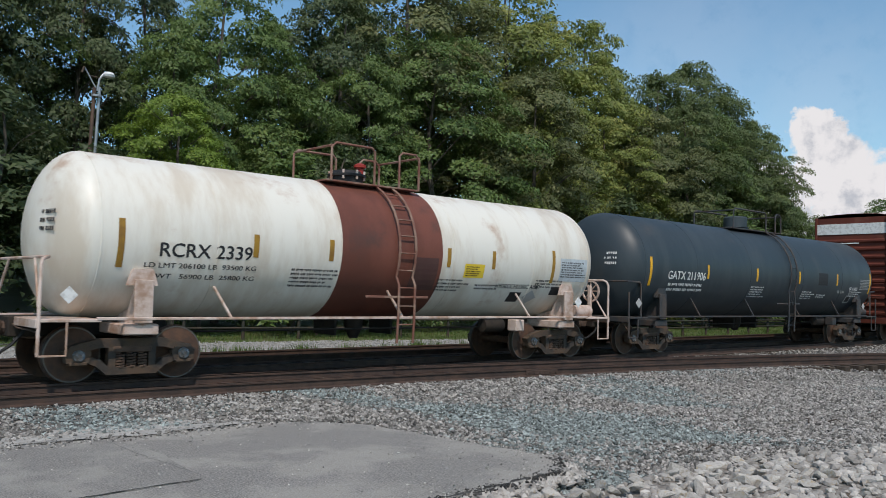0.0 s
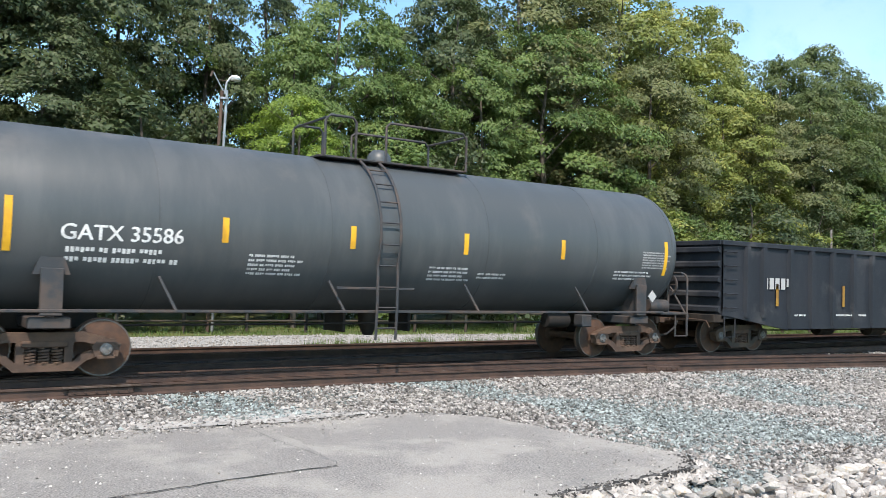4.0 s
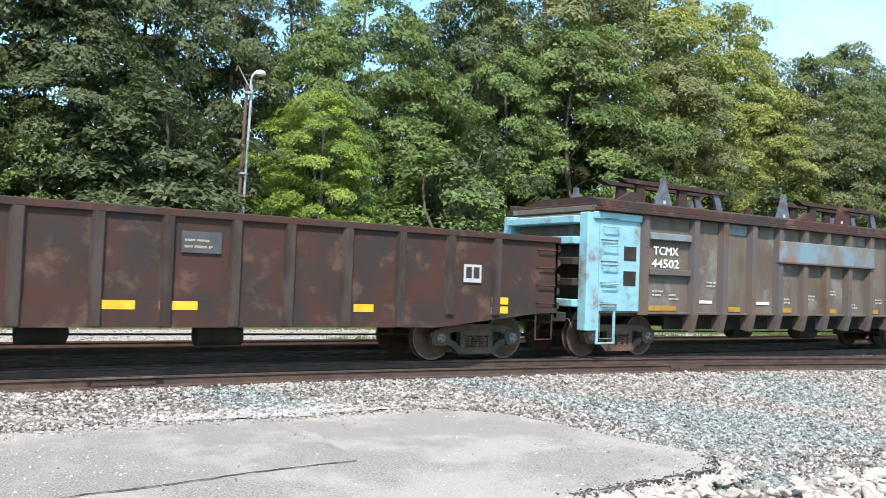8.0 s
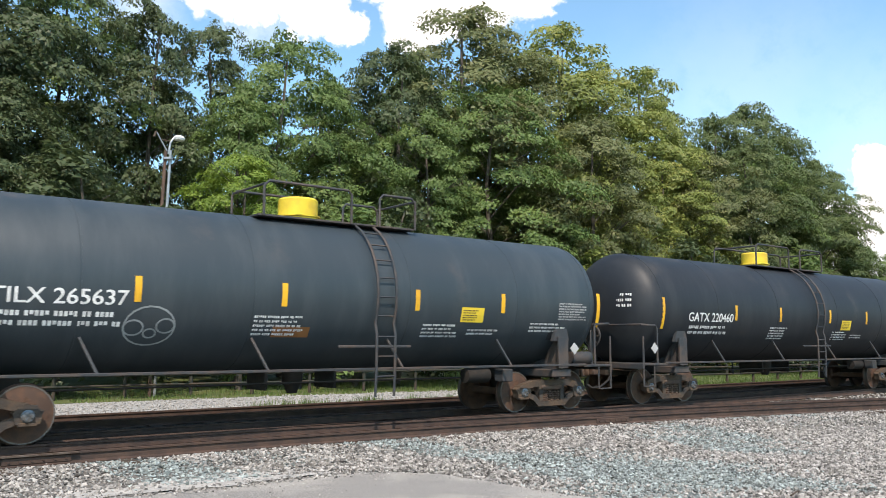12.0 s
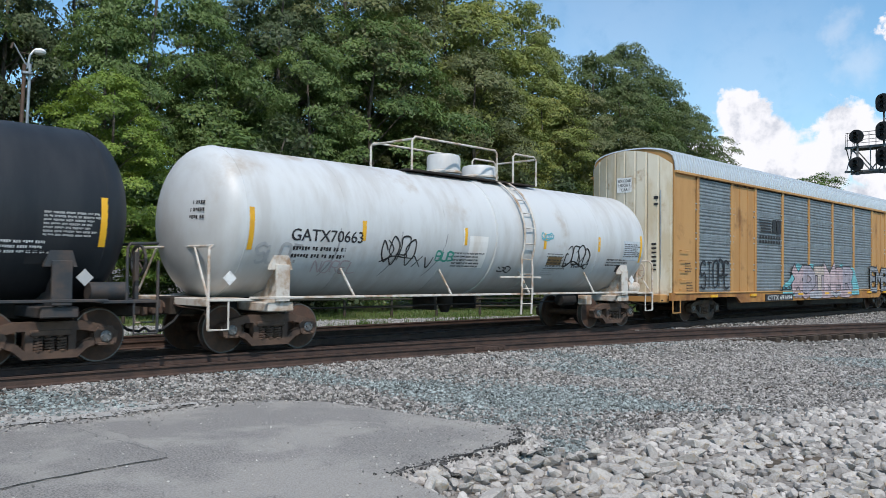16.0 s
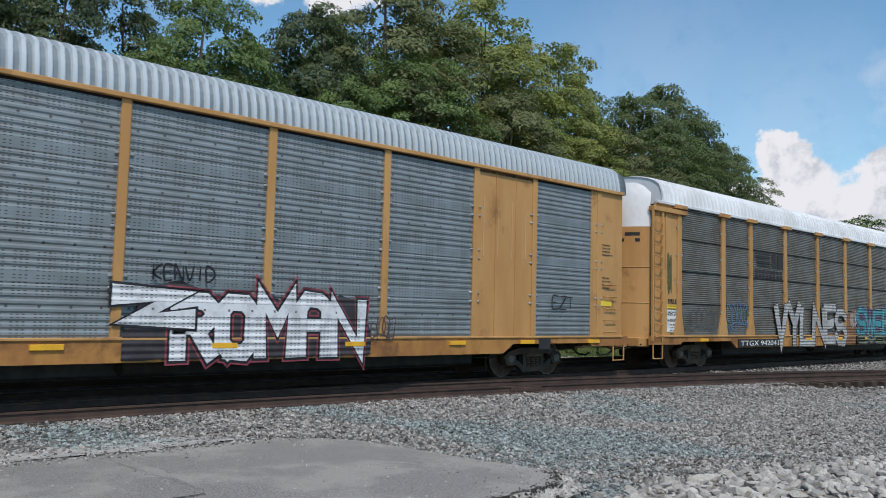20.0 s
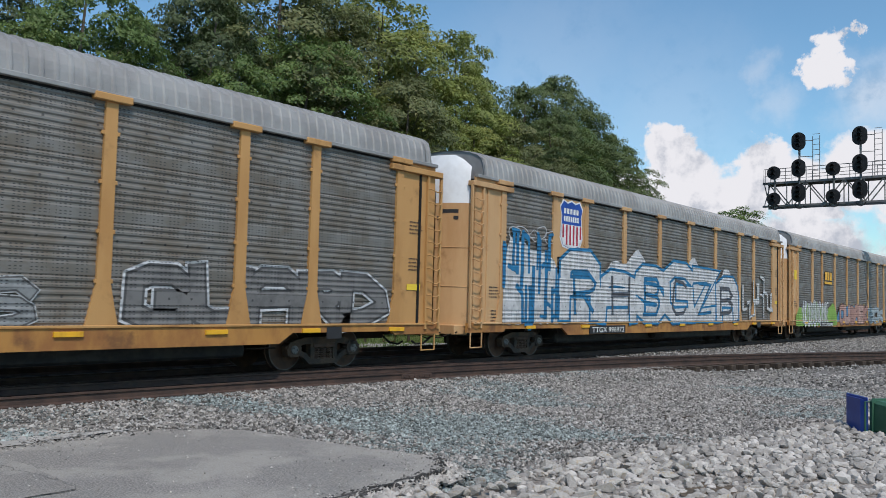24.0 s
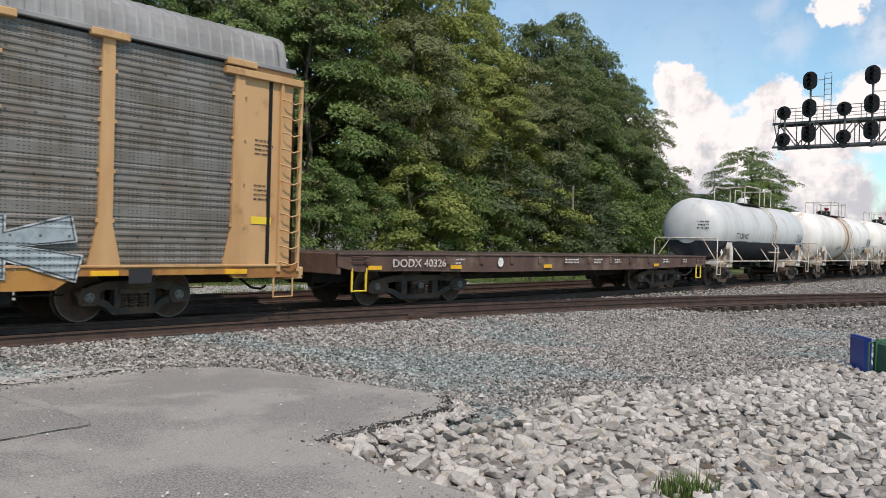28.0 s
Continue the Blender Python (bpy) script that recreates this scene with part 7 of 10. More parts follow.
TALL_POSTS = [-4.53, -3.49, -2.4, -1.33, -0.27, 0.71, 1.74, 2.78, 3.83, 4.88]
gon = gondola(133.08, 6.37, 7.55, 3.28, "tall grey-brown gondola with light blue ends and a framed cover", GREYBROWN, POST_BROWN, [-6.15, 6.3], "rust", 0.12, 7, zlow=0.72, zpost=0.98, sill=False)
for y in (-1, 1):
    for x in TALL_POSTS:
        part("side_post", Shape().prism([(x - 0.13, y * 1.49), (x - 0.085, y * 1.66), (x + 0.085, y * 1.66), (x + 0.13, y * 1.49)], "z", 1.0, 3.25), POST_BROWN, gon)
        part("post_foot", Shape().prism([(y * 1.35, 0.64), (y * 1.56, 0.6), (y * 1.66, 1.01), (y * 1.35, 1.01)], "x", x - 0.1, x + 0.1), POST_BROWN, gon)
    part("sheet_lip", Shape().box(-6.25, 6.35, min(y * 1.5, y * 1.57), max(y * 1.5, y * 1.57), 1.0, 1.05, 0.008), POST_BROWN, gon)
    # dark panel added behind the post feet so that the recess stays black
    part("underframe", Shape().box(-5.0, 5.4, min(y * 1.05, y * 1.12), max(y * 1.05, y * 1.12), 0.62, 1.02), DARK, gon)
    part("cover_edge", Shape().box(-7.62, 7.62, min(y * 1.45, y * 1.70), max(y * 1.45, y * 1.70), 3.24, 3.33, 0.012).box(-7.6, 7.6, min(y * 1.45, y * 1.64), max(y * 1.45, y * 1.64), 3.325, 3.5, 0.02), RUSTY, gon, "rusted brown cover edge")
    for x0, x1 in ((-6.03, -4.67), (5.02, 6.2)):
        for z0, z1 in ((2.70, 2.86), (1.89, 2.04)):
            part("side_shelf", Shape().box(x0, x1, min(y * 1.5, y * 1.63), max(y * 1.5, y * 1.63), z0, z1, 0.015), FADED_BLUE if z0 > 2.5 else POST_BROWN, gon)
    part("placard_board", Shape().box(-1.42, 2.87, min(y * 1.52, y * 1.685), max(y * 1.52, y * 1.685), 2.38, 2.92, 0.012), FADED_BLUE, gon, "weathered blue nameboard with rust patches")
    part("board_edge", Shape().box(-1.44, 2.89, min(y * 1.52, y * 1.71), max(y * 1.52, y * 1.71), 2.345, 2.385, 0.006), POST_BROWN, gon)
for x0, x1 in ((-3.35, -2.54), (1.88, 2.64)):
    part("primer_patch", patch(Shape(), flat_side(1.506), x0, x1, 2.98, 3.22), FADED_BLUE, gon, "faded blue patch of paint")
for s in (-1, 1):
    inner = 6.27 if s < 0 else 6.42
    for y in (-1.38, 1.38):
        out = y * 1.094
        part("end_post", Shape().box(min(s * 7.5, s * 7.85), max(s * 7.5, s * 7.85), y - 0.14, y + 0.14, 0.62, 3.2, 0.02), SKY_BLUE, gon, "light blue end post")
        part("end_side_panel", Shape().box(min(s * inner, s * 7.5), max(s * inner, s * 7.5), out - 0.012, out + 0.012, 1.06, 3.2, 0.004), SKY_BLUE, gon, "light blue end side panel")
        part("end_top_rail", Shape().box(min(s * inner, s * 7.7), max(s * inner, s * 7.7), out * 1.02 - 0.04, out * 1.02 + 0.04, 3.06, 3.22, 0.012), SKY_BLUE, gon)
        for z0, z1 in ((2.18, 2.5), (1.62, 1.95)):
            part("panel_opening", Shape().box(min(s * (inner + 0.12), s * (inner + 0.5)), max(s * (inner + 0.12), s * (inner + 0.5)), out - 0.02, out + 0.02, z0, z1), DARK, gon, "dark opening in the end panel")
    for k in range(5):
        z = 1.12 + 0.46 * k
        part("end_shelf", Shape().box(min(s * 7.6, s * 8.0), max(s * 7.6, s * 8.0), -1.24, 1.24, z, z + 0.17, 0.02), SKY_BLUE if k in (0, 3, 4) else DARK, gon)
    pieces("grab_iron", rungs(Shape(), s * 7.0, s * 7.45, 1.56, 1.25, 2.9, 5), SKY_BLUE, gon, True)
    part("end_step", Shape().tube([(s * 7.0, -1.5, 1.05), (s * 7.0, -1.5, 0.35), (s * 7.5, -1.5, 0.35), (s * 7.5, -1.5, 1.05)], 0.035, 6), SKY_BLUE, gon, smooth=True)
part("cover", Shape().box(-7.4, 7.4, -1.5, 1.5, 3.33, 3.45, 0.02).prism([(-1.5, 3.44), (1.5, 3.44), (0.9, 3.62), (-0.9, 3.62)], "x", -7.3, 7.3), RUSTY, gon, "rusty arched cover")
for x0, x1, props in ((-5.9, -1.95, (-5.1, -3.6)), (1.1, 5.3, (1.9, 3.6))):
    for y in (-0.32, 0.32):
        part("cover_rail", Shape().prism([(x0, 4.22), (x1, 4.2), (x1, 4.12), (x1 - 0.2, 4.1), (x0 + 0.3, 4.12)], "y", y - 0.11, y + 0.11), RUSTY, gon, "rusted flat rail over the cover")
        for x in props:
            part("rail_prop", Shape().prism([(x - 0.17, 3.6), (x + 0.17, 3.6), (x + 0.13, 4.13), (x - 0.13, 4.13)], "y", y - 0.05, y + 0.05), RUSTY, gon)
        e = x1 - 0.42
        part("rail_strut", Shape().prism([(e - 0.1, 4.13), (e + 0.12, 4.13), (e + 0.34, 3.6), (e + 0.1, 3.6)], "y", y - 0.06, y + 0.02), BRACKET, gon, "blue-grey slanted strut")
for x, mat in ((-5.55, BRACKET), (-1.1, BRACKET), (1.45, RUSTY), (5.8, BRACKET)):
    for y in (-1.5, 1.5):
        part("lifting_bracket", Shape().prism([(x - 0.27, 3.44), (x + 0.27, 3.44), (x + 0.2, 3.66), (x + 0.07, 4.0), (x + 0.05, 4.14), (x - 0.05, 4.14), (x - 0.07, 4.0), (x - 0.2, 3.66)], "y", y - 0.045, y + 0.045), mat, gon)
        part("bracket_eye", Shape().box(x - 0.04, x + 0.04, y - 0.05, y + 0.05, 3.54, 3.62), GREY_L, gon)
for x0, x1 in ((-0.5, 0.2), (-7.1, -6.4)):
    part("cover_gusset", Shape().prism([(x0, 3.47), (x1, 3.47), (x1, 3.72), (x1 - 0.16, 3.74)], "y", -1.5, -1.38), RUSTY, gon)
to = flat_side(1.52)
lettering(gon, to, "TCMX", -5.85, 2.36, 0.27, WHITE, 0.82, 0.015)
lettering(gon, to, "44502", -5.9, 2.07, 0.27, WHITE, 0.9, 0.015)
for x, w in ((-5.95, 0.9), (-3.2, 0.45), (-1.12, 0.44), (0.86, 0.43), (3.0, 0.36), (5.08, 0.88)):
    part("reflector_stripe", patch(Shape(), to, x, x + w, 1.08, 1.2), STRIPE_OLD, gon)
part("stencil_box", patch(Shape(), to, 4.03, 4.47, 1.22, 1.54), WHITE, gon)
part("stencil_boxes", patch(patch(Shape(), flat_side(1.524), 4.08, 4.22, 1.27, 1.49), flat_side(1.524), 4.27, 4.42, 1.27, 1.49), INK, gon)
part("scraped_patch", patch(Shape(), flat_side(1.521), 4.1, 4.4, 1.68, 1.88), GREY_L, gon, "scraped pale patch")
for x, w in ((-4.25, 0.45), (-2.22, 0.6)):
    part("stencil_bar", patch(Shape(), to, x, x + w, 1.27, 1.34), WHITE, gon)
for x, z in ((-5.85, 1.5), (-5.3, 1.42), (-4.0, 1.75), (-1.0, 1.4), (0.0, 1.5), (1.0, 1.65), (2.0, 1.3), (3.2, 1.45), (5.2, 1.72), (5.5, 1.45)):
    small_print(gon, to, x, z, 0.35, 2, GREY_L, int(x * 11) + 150)
TRAIN.append((gon, 133.08, trucks(gon, 6.37, "rust", "grey", over=2.2)))


def dark_bar(car, to):
    part("overpainted_bar", patch(Shape(), to, 3.15, 4.35, 1.83, 1.97), paint((0.05, 0.06, 0.09)), car, "dark blue overpainted bar")


tank_car(148.55, 5.05, "white tank car with heavy rust streaks round its ladder", WHITE_T, PIPE_W, "black", "blue", R=1.47, zc=2.5, over=1.52, tags=[(dark_bar,)], marks="TILX 110518", marks_drop=0.5, marks_x=-5.42, marks_w=1.85, stripes=(-5.75, -3.45, -1.85, 1.65, 5.1), dome="valves", ladder_x=-0.1, band=(-1.7, 1.5, rust_band("rust_weeping_enamel", (0.80, 0.78, 0.74), -0.1, 2), "rust-streaked middle of the tank"), ring=None, seed=8, notice=1.75, dome_x=-0.75, rail_top=0.75, zone=(-1.9, 0.95))
tank_car(162.55, 5.25, "white tank car with rust streaks and rusty ends", WHITE_T, PIPE_W, "black", "blue", R=1.47, zc=2.5, over=1.35, marks="TILX 110516", marks_drop=0.5, marks_x=-5.05, marks_w=1.85, stripes=(-5.8, -3.2, -1.62, 1.1, 5.2), dome="valves", ladder_x=-0.02, band=(-1.85, 1.35, rust_band("rust_weeping_enamel", (0.80, 0.78, 0.74), -0.05, 3), "rust-streaked middle of the tank"), seed=9, notice=2.1, dome_x=-0.65, rail_top=0.75, zone=(-1.5, 0.95))


def sprayed_disc(car, to, x, z):
    """A thin sprayed sketch: rings and loops."""
    sh = Shape()
    for cx, cz, r in ((x, z, 0.42), (x - 0.26, z - 0.02, 0.16), (x + 0.26, z + 0.02, 0.15), (x + 0.02, z - 0.12, 0.1)):
        stroke(sh, to, [(cx + r * math.cos(0.33 * k), cz + r * 0.85 * math.sin(0.33 * k)) for k in range(20)], 0.03, 0.005 + 0.001 * r)
    part("graffiti", sh, paint((0.3, 0.32, 0.32)), car, "thin grey sprayed rings")


def orange_patch(car, to):
    part("primer_patch", patch(Shape(), to, -1.25, -0.5, 1.62, 1.84), paint((0.26, 0.11, 0.04)), car, "orange-brown primer patch")


tank_car(178.15, 6.03, "dark blue-grey tank car with a yellow valve housing", GREEN_T, PIPE_D, "black", "blue", over=1.6, marks="TILX 265637", marks_x=-5.85, marks_w=2.0, ink=WHITE, stripes=(-6.6, -3.7, -1.1, 1.85, 4.15, 7.2), dome="single", dome_mat=YELLOW_D, ladder_x=1.06, seed=10, notice=3.0, dome_x=-0.1, ends="post", zone=(-1.3, 2.3), tags=[(sprayed_disc, -3.45, 1.8), (orange_patch,)])
tank_car(195.0, 6.33, "black tank car with a yellow valve housing and white lettering", BLACK_T, PIPE_D, "black", "blue", over=1.6, marks="GATX 220460", marks_x=-6.1, marks_w=2.05, ink=WHITE, stripes=(-7.15, -3.9, -1.6, 1.3, 3.7, 6.8), dome="single", dome_mat=YELLOW_D, ladder_x=0.6, seed=11, notice=2.05, dome_x=-0.5, ends="post", zone=(-1.7, 2.3))
tank_car(210.45, 6.05, "dusty grey tank car with a yellow valve housing and scrawls", GREY_T, PIPE_D, "rust", "blue", over=1.5, marks="TILX 264007", marks_x=-5.9, marks_w=2.0, ink=WHITE, stripes=(-6.7, -2.05, 0.6, 3.45, 6.65), dome="single", dome_mat=YELLOW_D, ladder_x=-1.1, seed=12, notice=2.0, dome_x=-0.35, ends="post", zone=(-1.8, 1.0), tags=[(tag_scrawl, -0.4, 1.1, 1.95, 2.3, (0.45, 0.47, 0.47), 5, 5), (tag_scrawl, -3.2, -2.0, 1.9, 2.4, (0.4, 0.42, 0.42), 6, 4)])
tank_car(226.98, 6.28, "black tank car with twin domes and white lettering", BLACK_T, PIPE_D, "rust", "grey", over=1.42, R=1.53, marks="GATX 70980", marks_x=-6.05, marks_w=1.9, ink=WHITE, stripes=(-6.95, -4.05, -1.9, 1.0, 4.05, 6.9), dome="twin", ladder_x=-1.15, ring=-1.0, seed=13, dome_x=-1.55, ends="post", zone=(-2.3, 2.4), tags=[(tag_scrawl, 0.2, 1.1, 1.75, 2.2, (0.35, 0.35, 0.35), 7, 5)])
def white_car_marks(car, to):
    part("repaint_patch", patch(Shape(), to, -0.87, -0.2, 1.68, 2.5, 0.0025), WHITE_T, car, "clean white repainted patch")
    part("stripe_edge", patch(Shape(), to, -1.1, -1.06, zc_white - 0.3, zc_white + 0.12, 0.0065), WHITE, car)
    part("placard", patch(Shape(), to, 2.36, 3.0, 1.82, 2.06), paint((0.23, 0.15, 0.07)), car, "brown-orange placard")
    small_print(car, to, 2.3, 2.12, 0.8, 2, INK, 301, 0.03, 0.07)
    small_print(car, to, 2.3, 1.68, 0.6, 4, GREY_L, 302, 0.03, 0.06)
    hand_word(car, to, "SLOT", -6.85, -5.75, 1.72, 2.1, (0.42, 0.42, 0.42), 303, 0.07)
    hand_word(car, to, "NOREL", -5.4, -4.2, 1.5, 1.78, (0.50, 0.40, 0.40), 304, 0.035)
    hand_word(car, to, "BUB", -1.95, -1.36, 1.86, 2.08, (0.05, 0.30, 0.22), 305, 0.05)
    tag_scrawl(car, to, -3.65, -2.65, 1.72, 2.42, (0.03, 0.03, 0.03), 8, 4, 0.055)
    hand_word(car, to, "XV", -2.65, -2.0, 1.68, 1.95, (0.03, 0.03, 0.03), 306, 0.04)
    tag_scrawl(car, to, 3.15, 4.3, 1.72, 2.42, (0.03, 0.03, 0.03), 9, 4, 0.06)
    tag_scrawl(car, to, 0.4, 0.95, 1.55, 1.75, (0.03, 0.03, 0.03), 12, 2, 0.05)
    tag_scrawl(car, to, 1.95, 2.5, 2.5, 2.72, (0.12, 0.40, 0.46), 13, 3, 0.045)
    for x, k in ((-3.3, 0.2), (-1.9, 0.25), (-5.0, 0.15)):
        part("dirt_arc", ribbon(to, curve_points([(x + k, 2.5), (x + 0.1, 1.95), (x - k, 1.4)], 14), (0.02, 0.045, 0.02), 0.0, 0.003), paint((0.34, 0.34, 0.34)), car, "grey scuffed arc")


zc_white = 2.56
tank_car(243.70, 6.22, "dusty white tank car with twin domes and black scrawls", WHITE_D, PIPE_W, "rust", "grey", R=1.53, zc=zc_white, over=1.6, marks="GATX70663", marks_x=-6.1, marks_w=1.85, stripes=(-7.0, -4.22, -1.02, 2.12, 4.7, 7.0), dome="twin", ladder_x=1.35, ring=0.25, seed=14, dome_x=-0.25, zone=(-2.2, 2.7), rail_top=0.75,
         twin=((0.0, 0.58, 0.44), (1.4, 0.42, 0.48)), tags=[(white_car_marks,)])


# ---- covered car carriers ----
def corrugated(width, z0, z1, deep=0.02, pitch=0.118, bands=(0.25, 0.5, 0.75)):
    """One side panel: horizontal ribs with a few broad flat bands."""
    rows, z = [], z0
    cuts = [z0 + (z1 - z0) * b for b in bands]
    while z < z1 - pitch:
        if any(abs(z + pitch - c) < pitch * 0.75 for c in cuts):
            rows += [(z, 0.0), (z + 0.03, deep * 0.7), (z + 2 * pitch - 0.03, deep * 0.7)]
            z += 2 * pitch
            continue
        rows += [(z, 0.0), (z + pitch * 0.22, 0.0), (z + pitch * 0.46, deep), (z + pitch * 0.76, deep)]
        z += pitch
    rows.append((z1, 0.0))
    sh = Shape()
    sh.grid([[(-width / 2, -d, h), (width / 2, -d, h)] for h, d in rows])
    return sh.box(-width / 2, width / 2, 0.004, 0.012, z0, z1)


PANEL_CACHE = {}


def panel_mesh(width, mat, z0, z1, pitch):
    key = (round(width, 2), mat.name, z0, z1)
    if key not in PANEL_CACHE:
        PANEL_CACHE[key] = corrugated(width, z0, z1, 0.017 if pitch > 0.1 else 0.024, pitch, (0.25, 0.5, 0.75) if pitch > 0.1 else ()).mesh("side_panel", mat)
    return PANEL_CACHE[key]


def arch_roof(hl, W, z_eave, z_top, pitch=0.19, rib=0.05, crest=0.3):
    """A low arched roof of cross-ribbed sheets: upright skirts above the eaves, then the arch."""
    def section(lift):
        pts = [(-W, z_eave - 0.06), (-W * 0.99, z_eave + 0.16), (-W * 0.975, z_eave + 0.30)]
        for k in range(1, 12):
            a = math.pi * k / 12
            pts.append((-W * 0.965 * math.cos(a), z_eave + 0.32 + (z_top - z_eave - 0.32) * math.sin(a) ** 0.8))
        pts += [(W * 0.975, z_eave + 0.30), (W * 0.99, z_eave + 0.16), (W, z_eave - 0.06)]
        return [(y + (lift if y > 0 else -lift) * min(1.0, abs(y) / W * 1.1), z + (lift if abs(y) < W * 0.97 else 0.0)) for y, z in pts]
    rows, x, low, high = [], -hl, section(0.0), section(rib)
    while x < hl:
        rows += [[(x, *p) for p in low], [(x + pitch * (0.72 - crest), *p) for p in low], [(x + pitch * 0.78 - pitch * crest * 0.6, *p) for p in high], [(x + pitch * 0.9, *p) for p in high]]
        x += pitch
    rows.append([(hl, *p) for p in low])
    return Shape().grid(rows), section(0.0)


def auto_rack(place, label, kind, paint_mat, panel, roof, marks, z_top=5.86, z_eave=5.06, seed=1, plate=(-5.9, -3.2), end_cap=None, half=9.75, art=(), slat=0.118):
    """A two- or three-deck covered car carrier. kind 'smooth': folding end doors and wide yellow bays; 'posted': flared posts, ladders at the corners."""
    car = thing("auto_rack_car", label, "auto rack car", "cars of the freight train")
    hl, W, zs = 12.9, 1.58, 1.0
    part("deck", Shape().box(-hl, hl, -W + 0.06, W - 0.06, 0.88, 1.0).box(-hl + 0.5, hl - 0.5, -0.35, 0.35, 0.62, 0.9), DARK, car)
    # black block added below the deck to hide the bright lane beyond
    part("underframe", Shape().box(-half + 2.1, half - 2.1, -0.95, 0.95, 0.34, 0.9, 0.05), BLACK, car)
    for y in (-1, 1):
        a, b = half + 1.75, half - 1.75
        part("side_sill", Shape().prism([(-hl - 0.25, 0.78), (-a, 0.78), (-a + 0.1, 0.86), (-b - 0.35, 0.86), (-b, 0.64), (b, 0.64), (b + 0.35, 0.86), (a - 0.1, 0.86), (a, 0.78), (hl + 0.25, 0.78), (hl + 0.25, 1.04), (-hl - 0.25, 1.04)], "y", y * (W - 0.06), y * (W + 0.02)), SILL_Y, car, "rust-stained yellow sill")
        part("sill_lip", Shape().box(-hl, hl, y * (W - 0.03), y * (W + 0.05), 1.0, 1.05, 0.01), paint_mat, car)
        part("eave_rail", Shape().box(-hl, hl, y * (W - 0.05), y * (W + 0.075), z_eave - 0.1, z_eave - 0.01, 0.012), paint_mat if kind == "smooth" else roof, car)
        # solid black strip paints in the shade of the gap under the eave rail
        part("eave_gap", Shape().box(-hl + 0.1, hl - 0.1, y * (W - 0.06), y * (W - 0.02), z_eave - 0.17, z_eave - 0.09), SHADE_DARK, car, "black strip standing for the shade in the gap below the eave")
    rs, sect = arch_roof(hl - (0.0 if kind == "smooth" else 0.35), W, z_eave, z_top, 0.25, 0.0 if kind == "smooth" else 0.03, 0.12)
    part("roof", rs, roof, car)
    for e in (-1, 1):
        x = e * (hl - (0.03 if kind == "smooth" else 0.38))
        part("roof_end", Shape().prism(sect, "x", min(x, x - e * 0.04), max(x, x - e * 0.04)), paint_mat if kind == "smooth" else roof, car)
    if kind == "smooth":
        low = sect
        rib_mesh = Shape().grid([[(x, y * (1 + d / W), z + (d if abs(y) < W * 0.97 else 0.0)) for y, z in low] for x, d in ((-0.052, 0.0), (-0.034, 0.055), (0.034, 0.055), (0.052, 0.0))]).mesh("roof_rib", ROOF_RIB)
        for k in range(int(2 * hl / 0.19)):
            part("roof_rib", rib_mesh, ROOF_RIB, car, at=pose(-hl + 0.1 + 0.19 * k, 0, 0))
    bays = [-11.3, -8.68, -6.68, -4.1, -1.3, 1.5, 4.3, 7.0, 9.1, 11.8] if kind == "smooth" else [-11.6, -8.87, -6.95, -4.25, -1.4, 1.35, 4.12, 6.95, 8.85, 11.55]
    solid = {1, 7} if kind == "smooth" else set()
    for y in (-1, 1):
        q = 0 if y < 0 else 180
        for i, (x0, x1) in enumerate(zip(bays, bays[1:])):
            if i in solid:
                s = part("solid_bay", Shape().box(x0, x1, y * (W - 0.05) - 0.03, y * (W - 0.05) + 0.03, zs, z_eave - 0.08, 0.006), paint_mat, car)
                for k in (0.33, 0.67):
                    x = x0 + (x1 - x0) * k
                    part("bay_seam", Shape().box(x - 0.012, x + 0.012, y * (W - 0.015) - 0.012, y * (W - 0.015) + 0.012, zs + 0.05, z_eave - 0.15), paint_mat, s)
                if y < 0:
                    for k in range(4):
                        part("rivet_strip", Shape().box(x0 + 0.25 + 0.5 * (k % 4), x0 + 0.29 + 0.5 * (k % 4), -(W - 0.02) - 0.012, -(W - 0.02), 2.9, 4.3 - 0.2 * (k % 2), 0.004), YELLOW if paint_mat is not YELLOW else YELLOW_P, s)
            else:
                part("side_panel", panel_mesh(x1 - x0 - 0.12, panel, zs + 0.04, z_eave - 0.1, slat), panel, car, at=pose((x0 + x1) / 2, y * (W - 0.035), 0, 0, 0, q))
                if slat < 0.1 and y < 0:
                    for k in (0.25, 0.5, 0.75):
                        z = zs + 0.04 + (z_eave - zs - 0.14) * k
                        part("panel_gap", Shape().box(x0 + 0.06, x1 - 0.06, -W - 0.0, -W + 0.03, z - 0.02, z + 0.02), SHADE_DARK, car, "dark gap between the slatted sheets")
        for i, x in enumerate(bays):
            if kind == "smooth":
                po = part("post", Shape().box(x - 0.085, x + 0.085, y * (W - 0.05), y * (W + 0.02), zs, z_eave - 0.06, 0.012), paint_mat, car)
                for k in range(3):
                    z = zs + 0.95 + 1.0 * k
                    for dx in ((-0.12, 0.12) if y < 0 else (0.12,)):
                        for dz in (-0.1, 0.1):
                            part("post_clip", Shape().box(x + dx - 0.045, x + dx + 0.045, y * (W - 0.01) - 0.025, y * (W - 0.01) + 0.025, z + dz - 0.03, z + dz + 0.03, 0.02), GALV, po)
            else:
                po = part("post", Shape().prism([(x - 0.30, zs), (x + 0.30, zs), (x + 0.13, zs + 0.75), (x + 0.11, z_eave - 0.12), (x - 0.11, z_eave - 0.12), (x - 0.13, zs + 0.75)], "y", y * (W - 0.05), y * (W + 0.035)), paint_mat, car)
